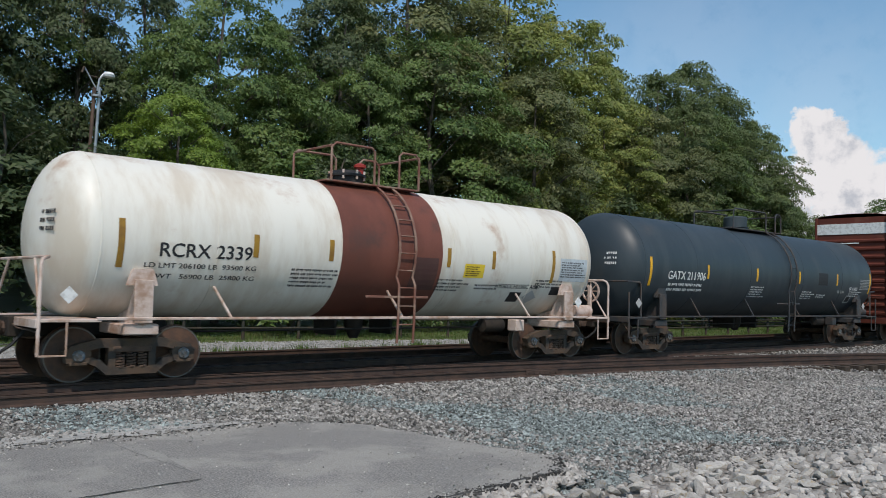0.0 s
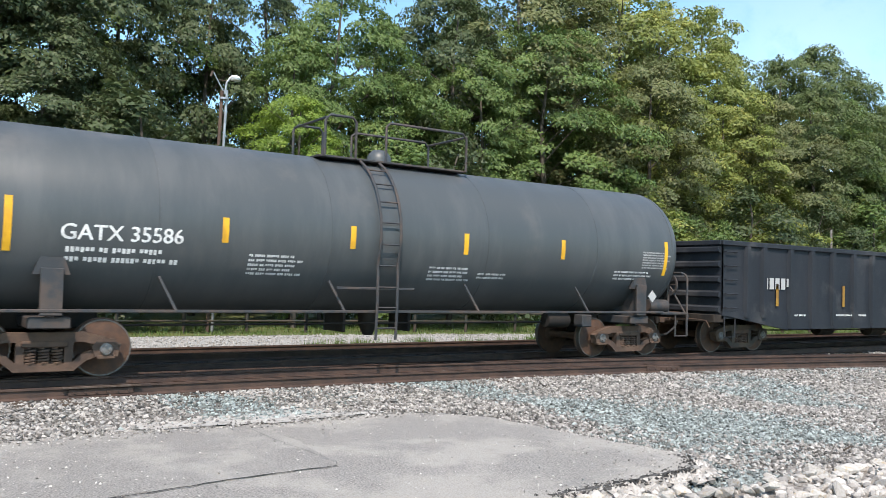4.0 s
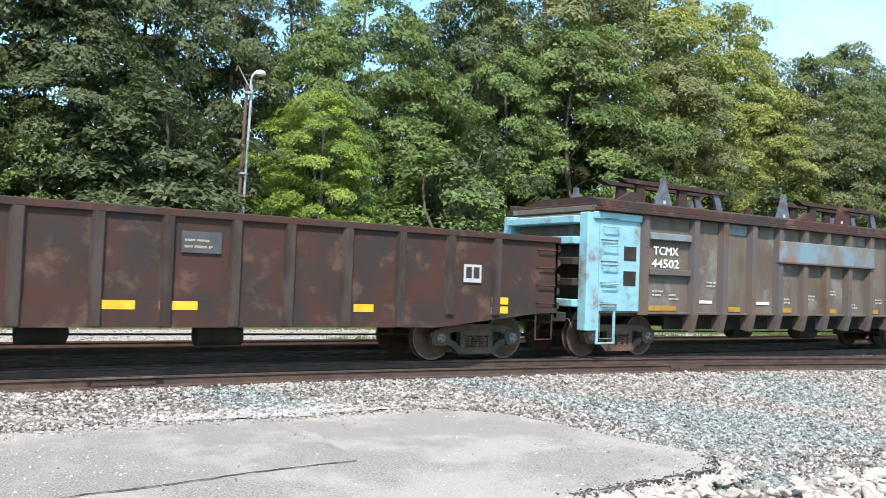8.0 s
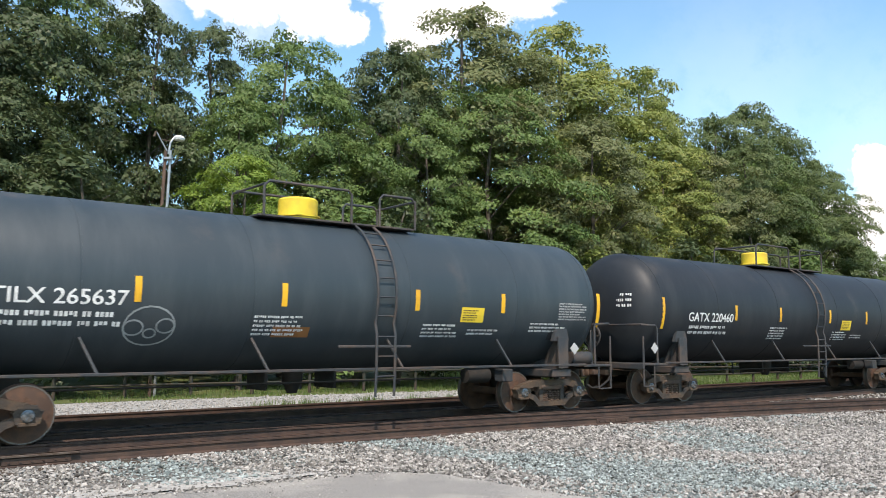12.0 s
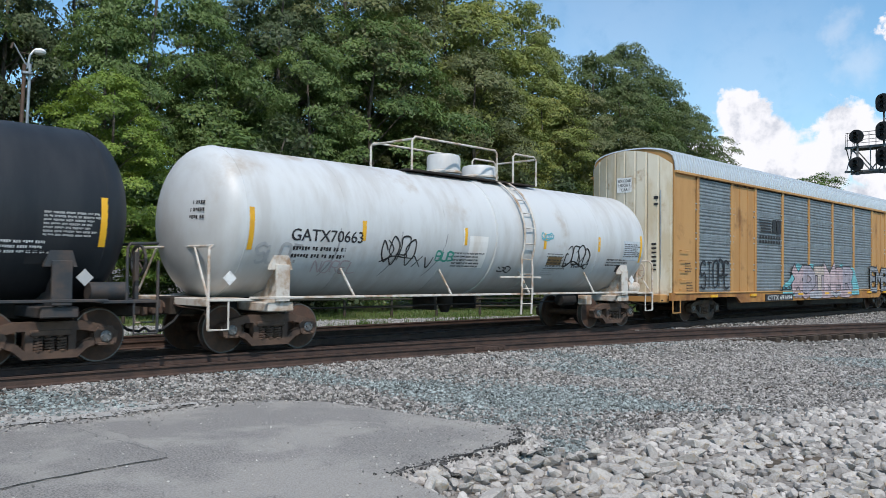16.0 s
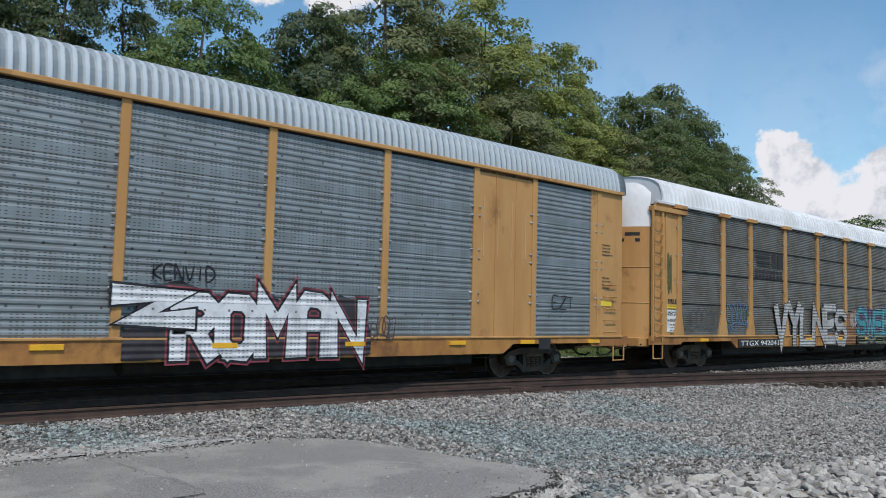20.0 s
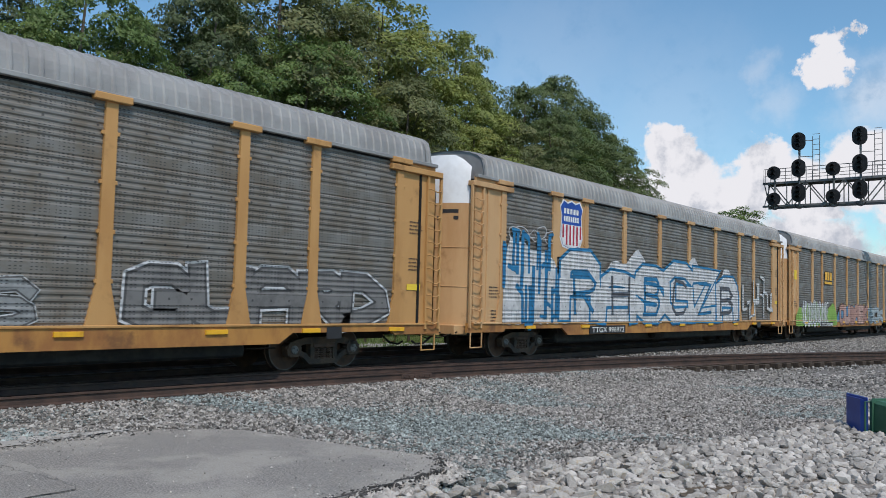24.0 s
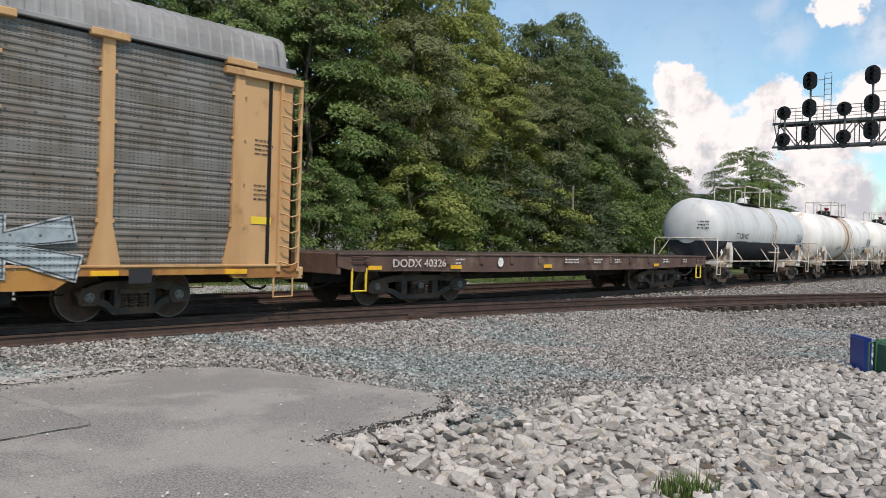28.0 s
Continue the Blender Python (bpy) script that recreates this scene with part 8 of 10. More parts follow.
                part("post_cap", Shape().box(x - 0.35, x + 0.35, y * (W - 0.04), y * (W + 0.11), z_eave - 0.17, z_eave - 0.04, 0.015), paint_mat, po)
                for k in range(4):
                    z = zs + 0.8 + 0.85 * k
                    part("post_clip", Shape().box(x - 0.17, x + 0.17, y * (W + 0.01) - 0.02, y * (W + 0.01) + 0.02, z - 0.035, z + 0.035, 0.008), GALV if roof is ROOF_WHITE else paint_mat, po)
    for s in (-1, 1):
        x_in, x_out = (s * 11.45, s * hl)
        lo, hi = min(x_in, x_out), max(x_in, x_out)
        for y in (-1, 1):
            part("end_bay", Shape().box(lo, hi, y * (W - 0.04) - 0.03, y * (W - 0.04) + 0.03, zs, z_eave - 0.06, 0.006), paint_mat, car)
            lad = Shape()
            if kind == "posted":
                lad.box(min(s * 12.55, s * 12.62), max(s * 12.55, s * 12.62), y * (W + 0.03) - 0.03, y * (W + 0.03) + 0.03, zs - 0.1, z_eave - 0.25)
                lad.box(min(s * 13.05, s * 13.12), max(s * 13.05, s * 13.12), y * (W + 0.03) - 0.03, y * (W + 0.03) + 0.03, zs - 0.1, z_eave - 0.25)
                for k in range(11):
                    z = zs + 0.1 + 0.33 * k
                    lad.tube([(s * 12.58, y * (W + 0.05), z), (s * 12.66, y * (W + 0.12), z - 0.02), (s * 12.83, y * (W + 0.13), z - 0.07), (s * 13.0, y * (W + 0.12), z - 0.02), (s * 13.08, y * (W + 0.05), z)], 0.015, 5)
            else:
                for k in range(5):
                    z = zs + 0.15 + 0.32 * k
                    lad.tube([(s * 12.05, y * (W - 0.02), z), (s * 12.05, y * (W + 0.07), z), (s * 12.55, y * (W + 0.07), z), (s * 12.55, y * (W - 0.02), z)], 0.016, 5)
            pieces("ladder_rung", lad, paint_mat, car, True)
            part("step", Shape().tube([(s * 12.5, y * W, 0.8), (s * 12.5, y * W, 0.38), (s * 13.0, y * W, 0.38), (s * 13.0, y * W, 0.8)], 0.022, 5), paint_mat, car, smooth=True)
        n = 8
        if kind == "smooth":
            # folded end doors: upright ribs bowed outwards
            cap = end_cap or DOOR_WHITE
            for k in range(n):
                y0, y1 = -W + 0.06 + (2 * W - 0.12) * k / n, -W + 0.06 + (2 * W - 0.12) * (k + 1) / n
                bow = lambda y: s * (hl + 0.42 * (1 - (y / W) ** 2))
                ztop = lambda y: z_eave + 0.05 + (z_top - z_eave - 0.15) * max(0.0, 1 - (y / W) ** 2) ** 0.6
                leaf = Shape()
                prof = [(y0, 0.0), (y0 + 0.04, 0.05), (y1 - 0.04, 0.05), (y1, 0.0)]
                leaf.grid([[(bow(y) + s * d, y, z) for y, d in prof] for z in (zs - 0.05, 3.6)])
                part("end_door", leaf, cap, car, "weathered white folding end door leaf")
                up = Shape().grid([[(bow(y) + s * d, y, z if z < 4.9 else min(ztop(y), ztop(y))) for y, d in prof] for z in (3.6, 4.4, 5.0)])
                part("end_door_top", up, DOOR_WHITE if seed == 16 else paint_mat, car)
            part("end_lettering", patch(Shape(), lambda u, v, k=0.0: (s * (hl + 0.30) + s * k, u, v), -1.15, -0.7, 4.1, 4.2), INK, car)
            part("end_lettering", patch(Shape(), lambda u, v, k=0.0: (s * (hl + 0.30) + s * k, u, v), -1.15, -0.75, 3.9, 3.98), INK, car)
            if s < 0:
                onto = lambda u, v, k=0.0: (-(hl + 0.475) - k, 0.3 - u, v)
                part("placard", patch(Shape(), onto, 0.0, 0.56, 4.36, 4.86, 0.0), WHITE, car, "white excess height placard")
                for q, line in enumerate(("EXCESS", "HEIGHT", "CAR")):
                    lettering(car, onto, line, (0.04, 0.05, 0.15)[q], 4.71 - 0.15 * q, 0.13, INK, (0.48, 0.46, 0.26)[q], 0.005)
            for k in range(7):
                part("end_notice", patch(Shape(), lambda u, v, q=0.0: (s * (hl + 0.32) + s * q, u, v), -1.1, -0.85, 2.6 - 0.14 * k, 2.66 - 0.14 * k), INK, car)
            for yk in (-1.2, -0.5):
                part("door_rod", Shape().tube([(s * (hl + 0.34 if abs(yk) < 1 else hl + 0.2), yk, 1.0), (s * (hl + 0.38 if abs(yk) < 1 else hl + 0.24), yk, 4.4)], 0.022, 6), GALV, car)
        else:
            roundend = lambda y: s * (hl + 0.05 + 0.55 * (1 - (abs(y) / W) ** 2.6))
            ys = [-W + 0.08 + (2 * W - 0.16) * k / 14 for k in range(15)]
            d1 = Shape().grid([[(roundend(y), y, z) for y in ys] for z in (zs - 0.05, 1.9, 2.8, 3.6, 4.25)])
            part("end_door", d1, paint_mat, car, "rounded yellow end door", smooth=True)
            d2 = Shape().grid([[(roundend(y) - s * 0.25 * ((z - 4.25) / 1.4) ** 2, y * (1 - 0.06 * (z - 4.25)), min(z, z_eave + (z_top - z_eave) * max(0.05, 1 - (y / W) ** 2) ** 0.6)) for y in ys] for z in (4.25, 4.6, 4.95, 5.3, 5.6)])
            part("end_hood", d2, end_cap or ROOF_GREY, car, "pale end hood below the roof", smooth=True)
            for z in (2.0, 3.05):
                part("door_seam", Shape().tube([(roundend(y) + s * 0.008, y, z) for y in ys], 0.012, 5), paint_mat, car)
            part("end_lettering", patch(patch(Shape(), lambda u, v, k=0.0: (roundend(u) + s * (0.012 + k), u, v), -1.25, -0.85, 3.98, 4.08), lambda u, v, k=0.0: (roundend(u) + s * (0.012 + k), u, v), -1.25, -0.7, 3.8, 3.9), INK, car)
            part("end_header", Shape().box(min(s * 11.2, s * 13.1), max(s * 11.2, s * 13.1), -W - 0.09, -W + 0.12, z_eave - 0.34, z_eave - 0.2, 0.012), paint_mat, car)
            part("door_edge", Shape().box(min(s * 12.28, s * 12.36), max(s * 12.28, s * 12.36), -W - 0.02, -W + 0.1, zs, z_eave - 0.3, 0.01), SHADE_DARK if s > 0 else paint_mat, car)
        part("end_sill", Shape().box(min(s * hl, s * (hl + 0.55)), max(s * hl, s * (hl + 0.55)), -1.4, 1.4, 0.72, 0.98, 0.02), paint_mat, car)
        part("cut_lever", Shape().tube([(s * (hl + 0.5), -1.45, 0.8), (s * (hl + 0.62), -0.9, 0.62), (s * (hl + 0.7), -0.3, 0.75)], 0.018, 5), DARK, car)
    to = flat_side(W + 0.026)
    x0, x1 = plate
    if marks:
        part("number_board", Shape().box(x0, x1, -W - 0.062, -W - 0.02, 0.66, 0.92, 0.004), INK, car, "black number board on the sill")
        lettering(car, flat_side(W + 0.064), marks, x0 + 0.12, 0.70, 0.24, WHITE, x1 - x0 - 0.24, 0.008)
    for x in (-10.4, -7.2, -2.6, 0.4, 3.3, 6.2, 8.6, 11.3):
        if not (x0 - 0.3 < x < x1):
            part("reflector_stripe", Shape().box(x, x + 0.5, -W - 0.06, -W - 0.015, 0.86, 0.95, 0.004), STRIPE, car)
    for x, z, w in ((-12.2, 2.0, 0.5), (11.95, 3.5, 0.5), (11.95, 2.6, 0.45), (-12.1, 1.35, 0.5)):
        small_print(car, flat_side(W + 0.0), x, z, w, 4, INK, int(x) + seed, 0.035, 0.09)
    part("notice", patch(Shape(), flat_side(W + 0.001), 11.9, 12.4, 1.85, 2.0), SIGN_Y, car, "yellow notice on the end bay")
    part("stencil_box", patch(Shape(), to, 9.3, 9.75, 0.72, 0.98), INK, car)
    part("brake_cylinder", Shape().lathe([(-0.45, 0.02), (-0.4, 0.16), (0.4, 0.16), (0.45, 0.05)], "x", (-0.6, -1.1, 0.55), 14), DARK, car, smooth=True)
    part("brake_rod", Shape().tube([(-half + 1.2, -0.8, 0.5), (half - 1.2, -0.8, 0.5)], 0.02, 5), DARK, car)
    for i, fn in enumerate(art):
        fn(car)
    TRAIN.append((car, place, trucks(car, half, "black", "grey", over=3.75)))
    return car


P = flat_side(1.59)          # just proud of the panels' ribs
PP = flat_side(1.625)        # just proud of the posts
C16, C17, C18, C19, C20, C21 = 265.6, 293.1, 320.6, 348.6, 376.1, 403.35


def stripes_logo(x0, x1, z0, z1, mat):
    """A road emblem as plain shapes: a block with lines trailing from it."""
    def draw(car):
        sh = Shape()
        for k in range(5):
            z = z0 + (z1 - z0) * (0.45 + 0.11 * k)
            patch(sh, P, x0 + 0.05 * (5 - k), x0 + (x1 - x0) * 0.55, z, z + (z1 - z0) * 0.06)
        patch(sh, P, x0 + (x1 - x0) * 0.62, x0 + (x1 - x0) * 0.76, z0 + (z1 - z0) * 0.42, z1)
        patch(sh, P, x0 + (x1 - x0) * 0.80, x1, z0 + (z1 - z0) * 0.42, z1)
        for k in range(2):
            for i in range(8):
                x = x0 + (x1 - x0) * (0.04 + 0.12 * i)
                patch(sh, P, x, x + (x1 - x0) * 0.085, z0 + (z1 - z0) * 0.19 * (1 - k), z0 + (z1 - z0) * (0.19 * (1 - k) + 0.12))
        part("emblem", sh, mat, car, "black road emblem of plain bars")
    return draw


def block_logo(x0, x1, z0, z1, mat, to, bracket=False):
    def draw(car):
        sh = Shape()
        w = (x1 - x0) / 3
        if not bracket:
            edge = Shape()
            for i in range(3):
                patch(edge, to, x0 + w * i - 0.005, x0 + w * i + w - 0.015, z0 - 0.045, z1 + 0.045, 0.0015)
            part("emblem_edge", patch(edge, to, x0 - 0.09, x1 + 0.04, z0 - 0.26, z0 - 0.06, 0.0025), paint((0.05, 0.03, 0.02)), car, "dark edge of the emblem")
        for i in range(3):
            a = x0 + w * i + 0.04
            patch(sh, to, a, a + w - 0.1, z0, z1)
        if bracket:
            for a, d in ((x0 - 0.3, 1), (x1 + 0.25, -1)):
                patch(sh, to, a, a + 0.06, z0 - 0.25, z1 + 0.25)
                for z in (z0 - 0.25, z1 + 0.19):
                    patch(sh, to, min(a, a + d * 0.2), max(a, a + d * 0.2), z, z + 0.06, 0.0045)
        else:
            patch(sh, to, x0 - 0.05, x1, z0 - 0.22, z0 - 0.08)
        part("emblem", sh, mat, car, "road emblem of three plain blocks")
    return draw


def shield(car):
    """A red, white and blue shield board."""
    cx, cz, w, h = -7.9, 4.06, 1.32, 1.52
    out = [(-0.5, 0.36), (-0.36, 0.5), (-0.18, 0.45), (0, 0.5), (0.18, 0.45), (0.36, 0.5), (0.5, 0.36), (0.43, 0.18), (0.47, -0.08), (0.5, -0.24), (0.38, -0.42), (0.14, -0.46), (0, -0.53), (-0.14, -0.46), (-0.38, -0.42), (-0.5, -0.24), (-0.47, -0.08), (-0.43, 0.18)]
    part("shield_board", Shape().box(-8.85, -6.95, -1.595, -1.56, 3.05, 4.88, 0.004), YELLOW_P, car)
    for k, s, c in ((0.0, 1.07, (0.75, 0.75, 0.76)), (0.003, 1.0, (0.02, 0.08, 0.36))):
        sh = Shape()
        fan(sh, flat_side(1.60), [(cx + p[0] * w * s, cz + p[1] * h * s) for p in out], k + 0.002)
        part("shield", sh, paint(c), car, "blue and white railway shield")
    lower = [(-0.45, 0.02), (0.45, 0.02), (0.47, -0.08), (0.49, -0.24), (0.375, -0.41), (0.14, -0.45), (0, -0.52), (-0.14, -0.45), (-0.375, -0.41), (-0.49, -0.24), (-0.47, -0.08)]
    sh = Shape()
    fan(sh, flat_side(1.60), [(cx + p[0] * w, cz + p[1] * h) for p in lower], 0.0085)
    part("shield_field", sh, paint((0.75, 0.74, 0.73)), car)
    for k in range(6):
        x = cx + (-0.42 + 0.16 * k) * w
        lo = cz + (-0.40 if k in (1, 2, 3, 4) else -0.26) * h
        part("shield_bar", patch(Shape(), flat_side(1.60), x, x + 0.075 * w, lo, cz + 0.01 * h, 0.0115), paint((0.42, 0.03, 0.06)), car)
    rows = Shape()
    for z, n in ((cz + 0.24 * h, 5), (cz + 0.08 * h, 7)):
        for i in range(n):
            x = cx - 0.36 * w + 0.72 * w * i / n
            patch(rows, flat_side(1.60), x, x + 0.72 * w / n * 0.7, z, z + 0.11 * h, 0.0085)
    part("shield_name_bars", rows, WHITE, car)


def word(*a, **k):
    return lambda car: sprayed_word(car, *a, blend=rack_paint, **k)


def ground(*a, **k):
    return lambda car: sprayed_ground(car, *a, blend=rack_paint, **k)


def s(*a, **k):
    return lambda car: tag_scrawl(car, *a, **k)


def home_shop(car):
    """A white notice under a yellow bar on the end bay."""
    t = flat_side(1.576)
    part("notice", patch(Shape(), t, -12.3, -11.55, 1.15, 1.82), WHITE, car, "white shop notice")
    part("notice_bar", patch(Shape(), t, -12.3, -11.55, 1.86, 1.97), SIGN_Y, car)
    lettering(car, flat_side(1.578), "HOME SHOP", -12.26, 1.64, 0.13, INK, 0.66, 0.004)
    lettering(car, flat_side(1.578), "WHEN EMPTY", -12.26, 1.46, 0.13, INK, 0.68, 0.004)
    small_print(car, t, -12.2, 2.04, 0.6, 1, INK, 311, 0.1)
    tag_scrawl(car, t, -12.25, -12.0, 2.3, 3.6, (0.12, 0.13, 0.05), 312, 6, 0.035)


PINK, TEAL_C, NEAR_BLACK = (0.48, 0.36, 0.37), (0.16, 0.45, 0.48), (0.02, 0.02, 0.025)
auto_rack(C16, "yellow and galvanised car carrier with pink and teal graffiti", "smooth", YELLOW, PANEL_BLUE, ROOF_BLUE, "CTTX 691694", seed=16, plate=(-5.85, -3.2), art=[
    stripes_logo(-6.45, -4.3, 2.9, 3.85, INK),
    ground(PP, -4.2, 4.9, 0.80, 2.3, TEAL_C, 160, 0.55, label="teal sprayed halo"),
    ground(PP, -3.0, 3.9, 0.74, 1.9, (0.36, 0.30, 0.32), 164, 0.2, label="lilac-grey sprayed ground", k=0.0022),
    word(PP, "XDTMAR", -3.2, 3.9, 0.95, 2.15, [PINK, (0.36, 0.33, 0.37), (0.50, 0.42, 0.36), (0.52, 0.40, 0.41)], NEAR_BLACK, 161, bold=0.34, edge=0.04, uneven_by=0.25, tall=0.15, label="pink and lilac graffiti letters with thin black lines"),
    word(PP, "VSSVS", -2.4, 3.6, 0.70, 1.05, [PINK, (0.40, 0.40, 0.42)], NEAR_BLACK, 165, bold=0.5, edge=0.02, uneven_by=0.3, k=0.012, label="pink shadow of the letters on the sill"),
    word(PP, "EMB", 6.6, 9.2, 0.95, 2.15, [(0.26, 0.27, 0.28)], NEAR_BLACK, 162, bold=0.24, edge=0.05, uneven_by=0.25, label="silver letters with black outlines"),
    s(PP, -4.5, -3.3, 1.05, 1.25, NEAR_BLACK, 166, n=4, wide=0.05),
    lambda car: hand_word(car, P, "STOPE", -11.15, -8.9, 1.2, 2.1, NEAR_BLACK, 163, 0.085)])
auto_rack(C17, "yellow and galvanised car carrier with white block graffiti", "smooth", YELLOW, PANEL_BLUE, ROOF_BLUE, "TTGX 695427", seed=17, plate=(-5.85, -3.3), art=[
    block_logo(-8.2, -7.2, 3.1, 3.55, INK, flat_side(1.566), True),
    ground(PP, -1.2, 3.95, 0.68, 2.0, (0.05, 0.045, 0.05), 170, 0.3, label="black sprayed ground"),
    word(PP, "ROMAN", -0.35, 3.75, 0.64, 1.95, [(0.70, 0.71, 0.73)], NEAR_BLACK, 171, halo=(0.30, 0.06, 0.08), bold=0.33, edge=0.045, wide=0.075, uneven_by=0.12, label="white block-letter graffiti with black outline and red edge"),
    word(PP, "Z", -1.15, 0.0, 1.2, 2.0, [(0.70, 0.71, 0.73)], NEAR_BLACK, 174, bold=0.42, edge=0.05, uneven_by=0.3, lean=-0.2, k=0.0105, label="white sprayed arrow"),
    lambda car: hand_word(car, PP, "KENVID", -0.75, 0.4, 2.02, 2.27, NEAR_BLACK, 175, 0.04), s(PP, 3.95, 4.6, 0.95, 1.5, (0.09, 0.07, 0.07), 176, n=4, wide=0.04),
    s(P, -11.2, -8.8, 1.1, 1.85, (0.08, 0.09, 0.1), 172, n=5), lambda car: hand_word(car, P, "EZT", 9.8, 10.7, 1.75, 2.05, NEAR_BLACK, 173, 0.045)])
auto_rack(C18, "white-roofed yellow car carrier with slatted sides and graffiti", "posted", YELLOW, PANEL_SLAT, ROOF_WHITE, "TTGX 942041", z_top=5.92, seed=18, slat=0.064, plate=(-7.9, -4.85), end_cap=ROOF_WHITE, art=[
    stripes_logo(-6.7, -4.45, 3.05, 3.95, INK), home_shop,
    word(PP, "VYLNES", -5.2, 1.3, 0.66, 2.3, [(0.44, 0.43, 0.42), (0.39, 0.38, 0.37)], (0.10, 0.09, 0.085), 181, bold=0.30, edge=0.035, uneven_by=0.25, label="off-white graffiti letters with thin dark outlines"),
    ground(PP, 1.3, 2.6, 0.66, 2.1, (0.26, 0.12, 0.055), 186, 0.3, label="orange-brown sprayed ground"),
    ground(PP, 2.3, 8.6, 0.66, 2.45, (0.075, 0.045, 0.10), 187, 0.25, label="violet sprayed ground"),
    word(PP, "SWEEDU", 2.45, 8.4, 0.98, 2.25, [(0.06, 0.27, 0.31), (0.08, 0.31, 0.34)], (0.015, 0.02, 0.05), 182, halo=(0.26, 0.27, 0.27), bold=0.22, edge=0.045, wide=0.075, uneven_by=0.22, label="teal graffiti letters edged in white and navy"),
    word(PP, "SVSSUS", 2.6, 8.4, 0.66, 1.08, [(0.17, 0.19, 0.13)], (0.03, 0.03, 0.04), 188, bold=0.42, edge=0.025, uneven_by=0.3, k=0.0125, label="grey-green flourishes below the letters"),
    s(PP, 1.75, 2.45, 1.35, 2.05, (0.45, 0.45, 0.45), 189, n=6, wide=0.04),
    s(P, -11.3, -9.2, 1.2, 1.9, (0.1, 0.11, 0.12), 183, n=6, wide=0.04), s(P, -8.6, -7.0, 1.2, 2.2, (0.10, 0.2, 0.32), 184, n=5), s(P, 8.9, 10.9, 1.1, 1.95, (0.42, 0.42, 0.42), 185, n=7, wide=0.05)])
auto_rack(C19, "yellow car carrier with slatted grey sides and white outline graffiti", "posted", YELLOW, PANEL_GREY, ROOF_GREY, "TTGX 820064", seed=19, plate=(-6.9, -4.4), end_cap=ROOF_GREY, art=[
    word(P, "HARK", -11.6, -9.2, 1.05, 2.15, [(0.34, 0.335, 0.33)], (0.07, 0.07, 0.07), 191, halo=(0.55, 0.55, 0.54), bold=0.26, edge=0.03, wide=0.06, uneven_by=0.25, label="grey letters with white outline"),
    word(PP, "PFCT", -8.85, -3.5, 1.05, 2.5, [(0.15, 0.145, 0.135)], (0.56, 0.56, 0.55), 192, bold=0.30, edge=0.075, uneven_by=0.15, label="tall letters sprayed in white outline"),
    word(P, "PY", -1.25, 1.45, 1.0, 2.45, [(0.36, 0.38, 0.16), (0.14, 0.40, 0.36)], (0.07, 0.09, 0.08), 193, halo=(0.5, 0.52, 0.5), bold=0.26, edge=0.03, wide=0.05, uneven_by=0.2, label="yellow and green letters"),
    word(P, "GS", 1.5, 2.9, 1.0, 1.9, [(0.24, 0.25, 0.25)], (0.09, 0.09, 0.09), 195, halo=(0.42, 0.43, 0.43), bold=0.26, edge=0.03, wide=0.05, uneven_by=0.2, label="grey letters"),
    word(P, "GUARD", 4.6, 11.1, 0.98, 2.2, [(0.17, 0.165, 0.16)], (0.08, 0.08, 0.08), 194, halo=(0.50, 0.51, 0.52), bold=0.26, edge=0.05, wide=0.10, uneven_by=0.25, label="dark letters with white outlines")])
BLUE_G = (0.02, 0.17, 0.34)
auto_rack(C20, "yellow car carrier covered with white and blue block graffiti", "posted", YELLOW_P, PANEL_GREY, ROOF_GREY, "TTGX 996972", seed=20, plate=(-6.68, -4.2), end_cap=ROOF_WHITE, art=[
    shield,
    lambda car: line_work(car, PP, -11.6, -8.6, 1.02, 3.65, 14, BLUE_G, 201, 0.13, (0.56, 0.56, 0.56), "white sprayed ground with blue lines"),
    ground(PP, -8.8, 6.9, 1.0, 3.6, (0.58, 0.58, 0.58), 205, 0.36, label="large white sprayed ground", notch=0.22),
    word(PP, "AASGZA", -8.6, 6.7, 1.02, 3.3, [(0.58, 0.58, 0.58)], BLUE_G, 206, bold=0.24, edge=0.11, uneven_by=0.2, lap=1.04, tall=0.25, label="white block letters outlined in blue"),
    word(PP, "RHBCZB", -8.3, 6.5, 1.3, 2.7, [BLUE_G, (0.10, 0.10, 0.11)], (0.03, 0.09, 0.16), 207, bold=0.09, edge=0.012, uneven_by=0.3, lap=0.55, k=0.011, label="dark blue inner lines"),
    lambda car: line_work(car, PP, 7.3, 11.5, 1.1, 3.0, 9, (0.55, 0.55, 0.54), 203, 0.14), s(P, -11.3, -8.9, 3.4, 3.9, (0.5, 0.5, 0.5), 204, n=5, wide=0.04)])
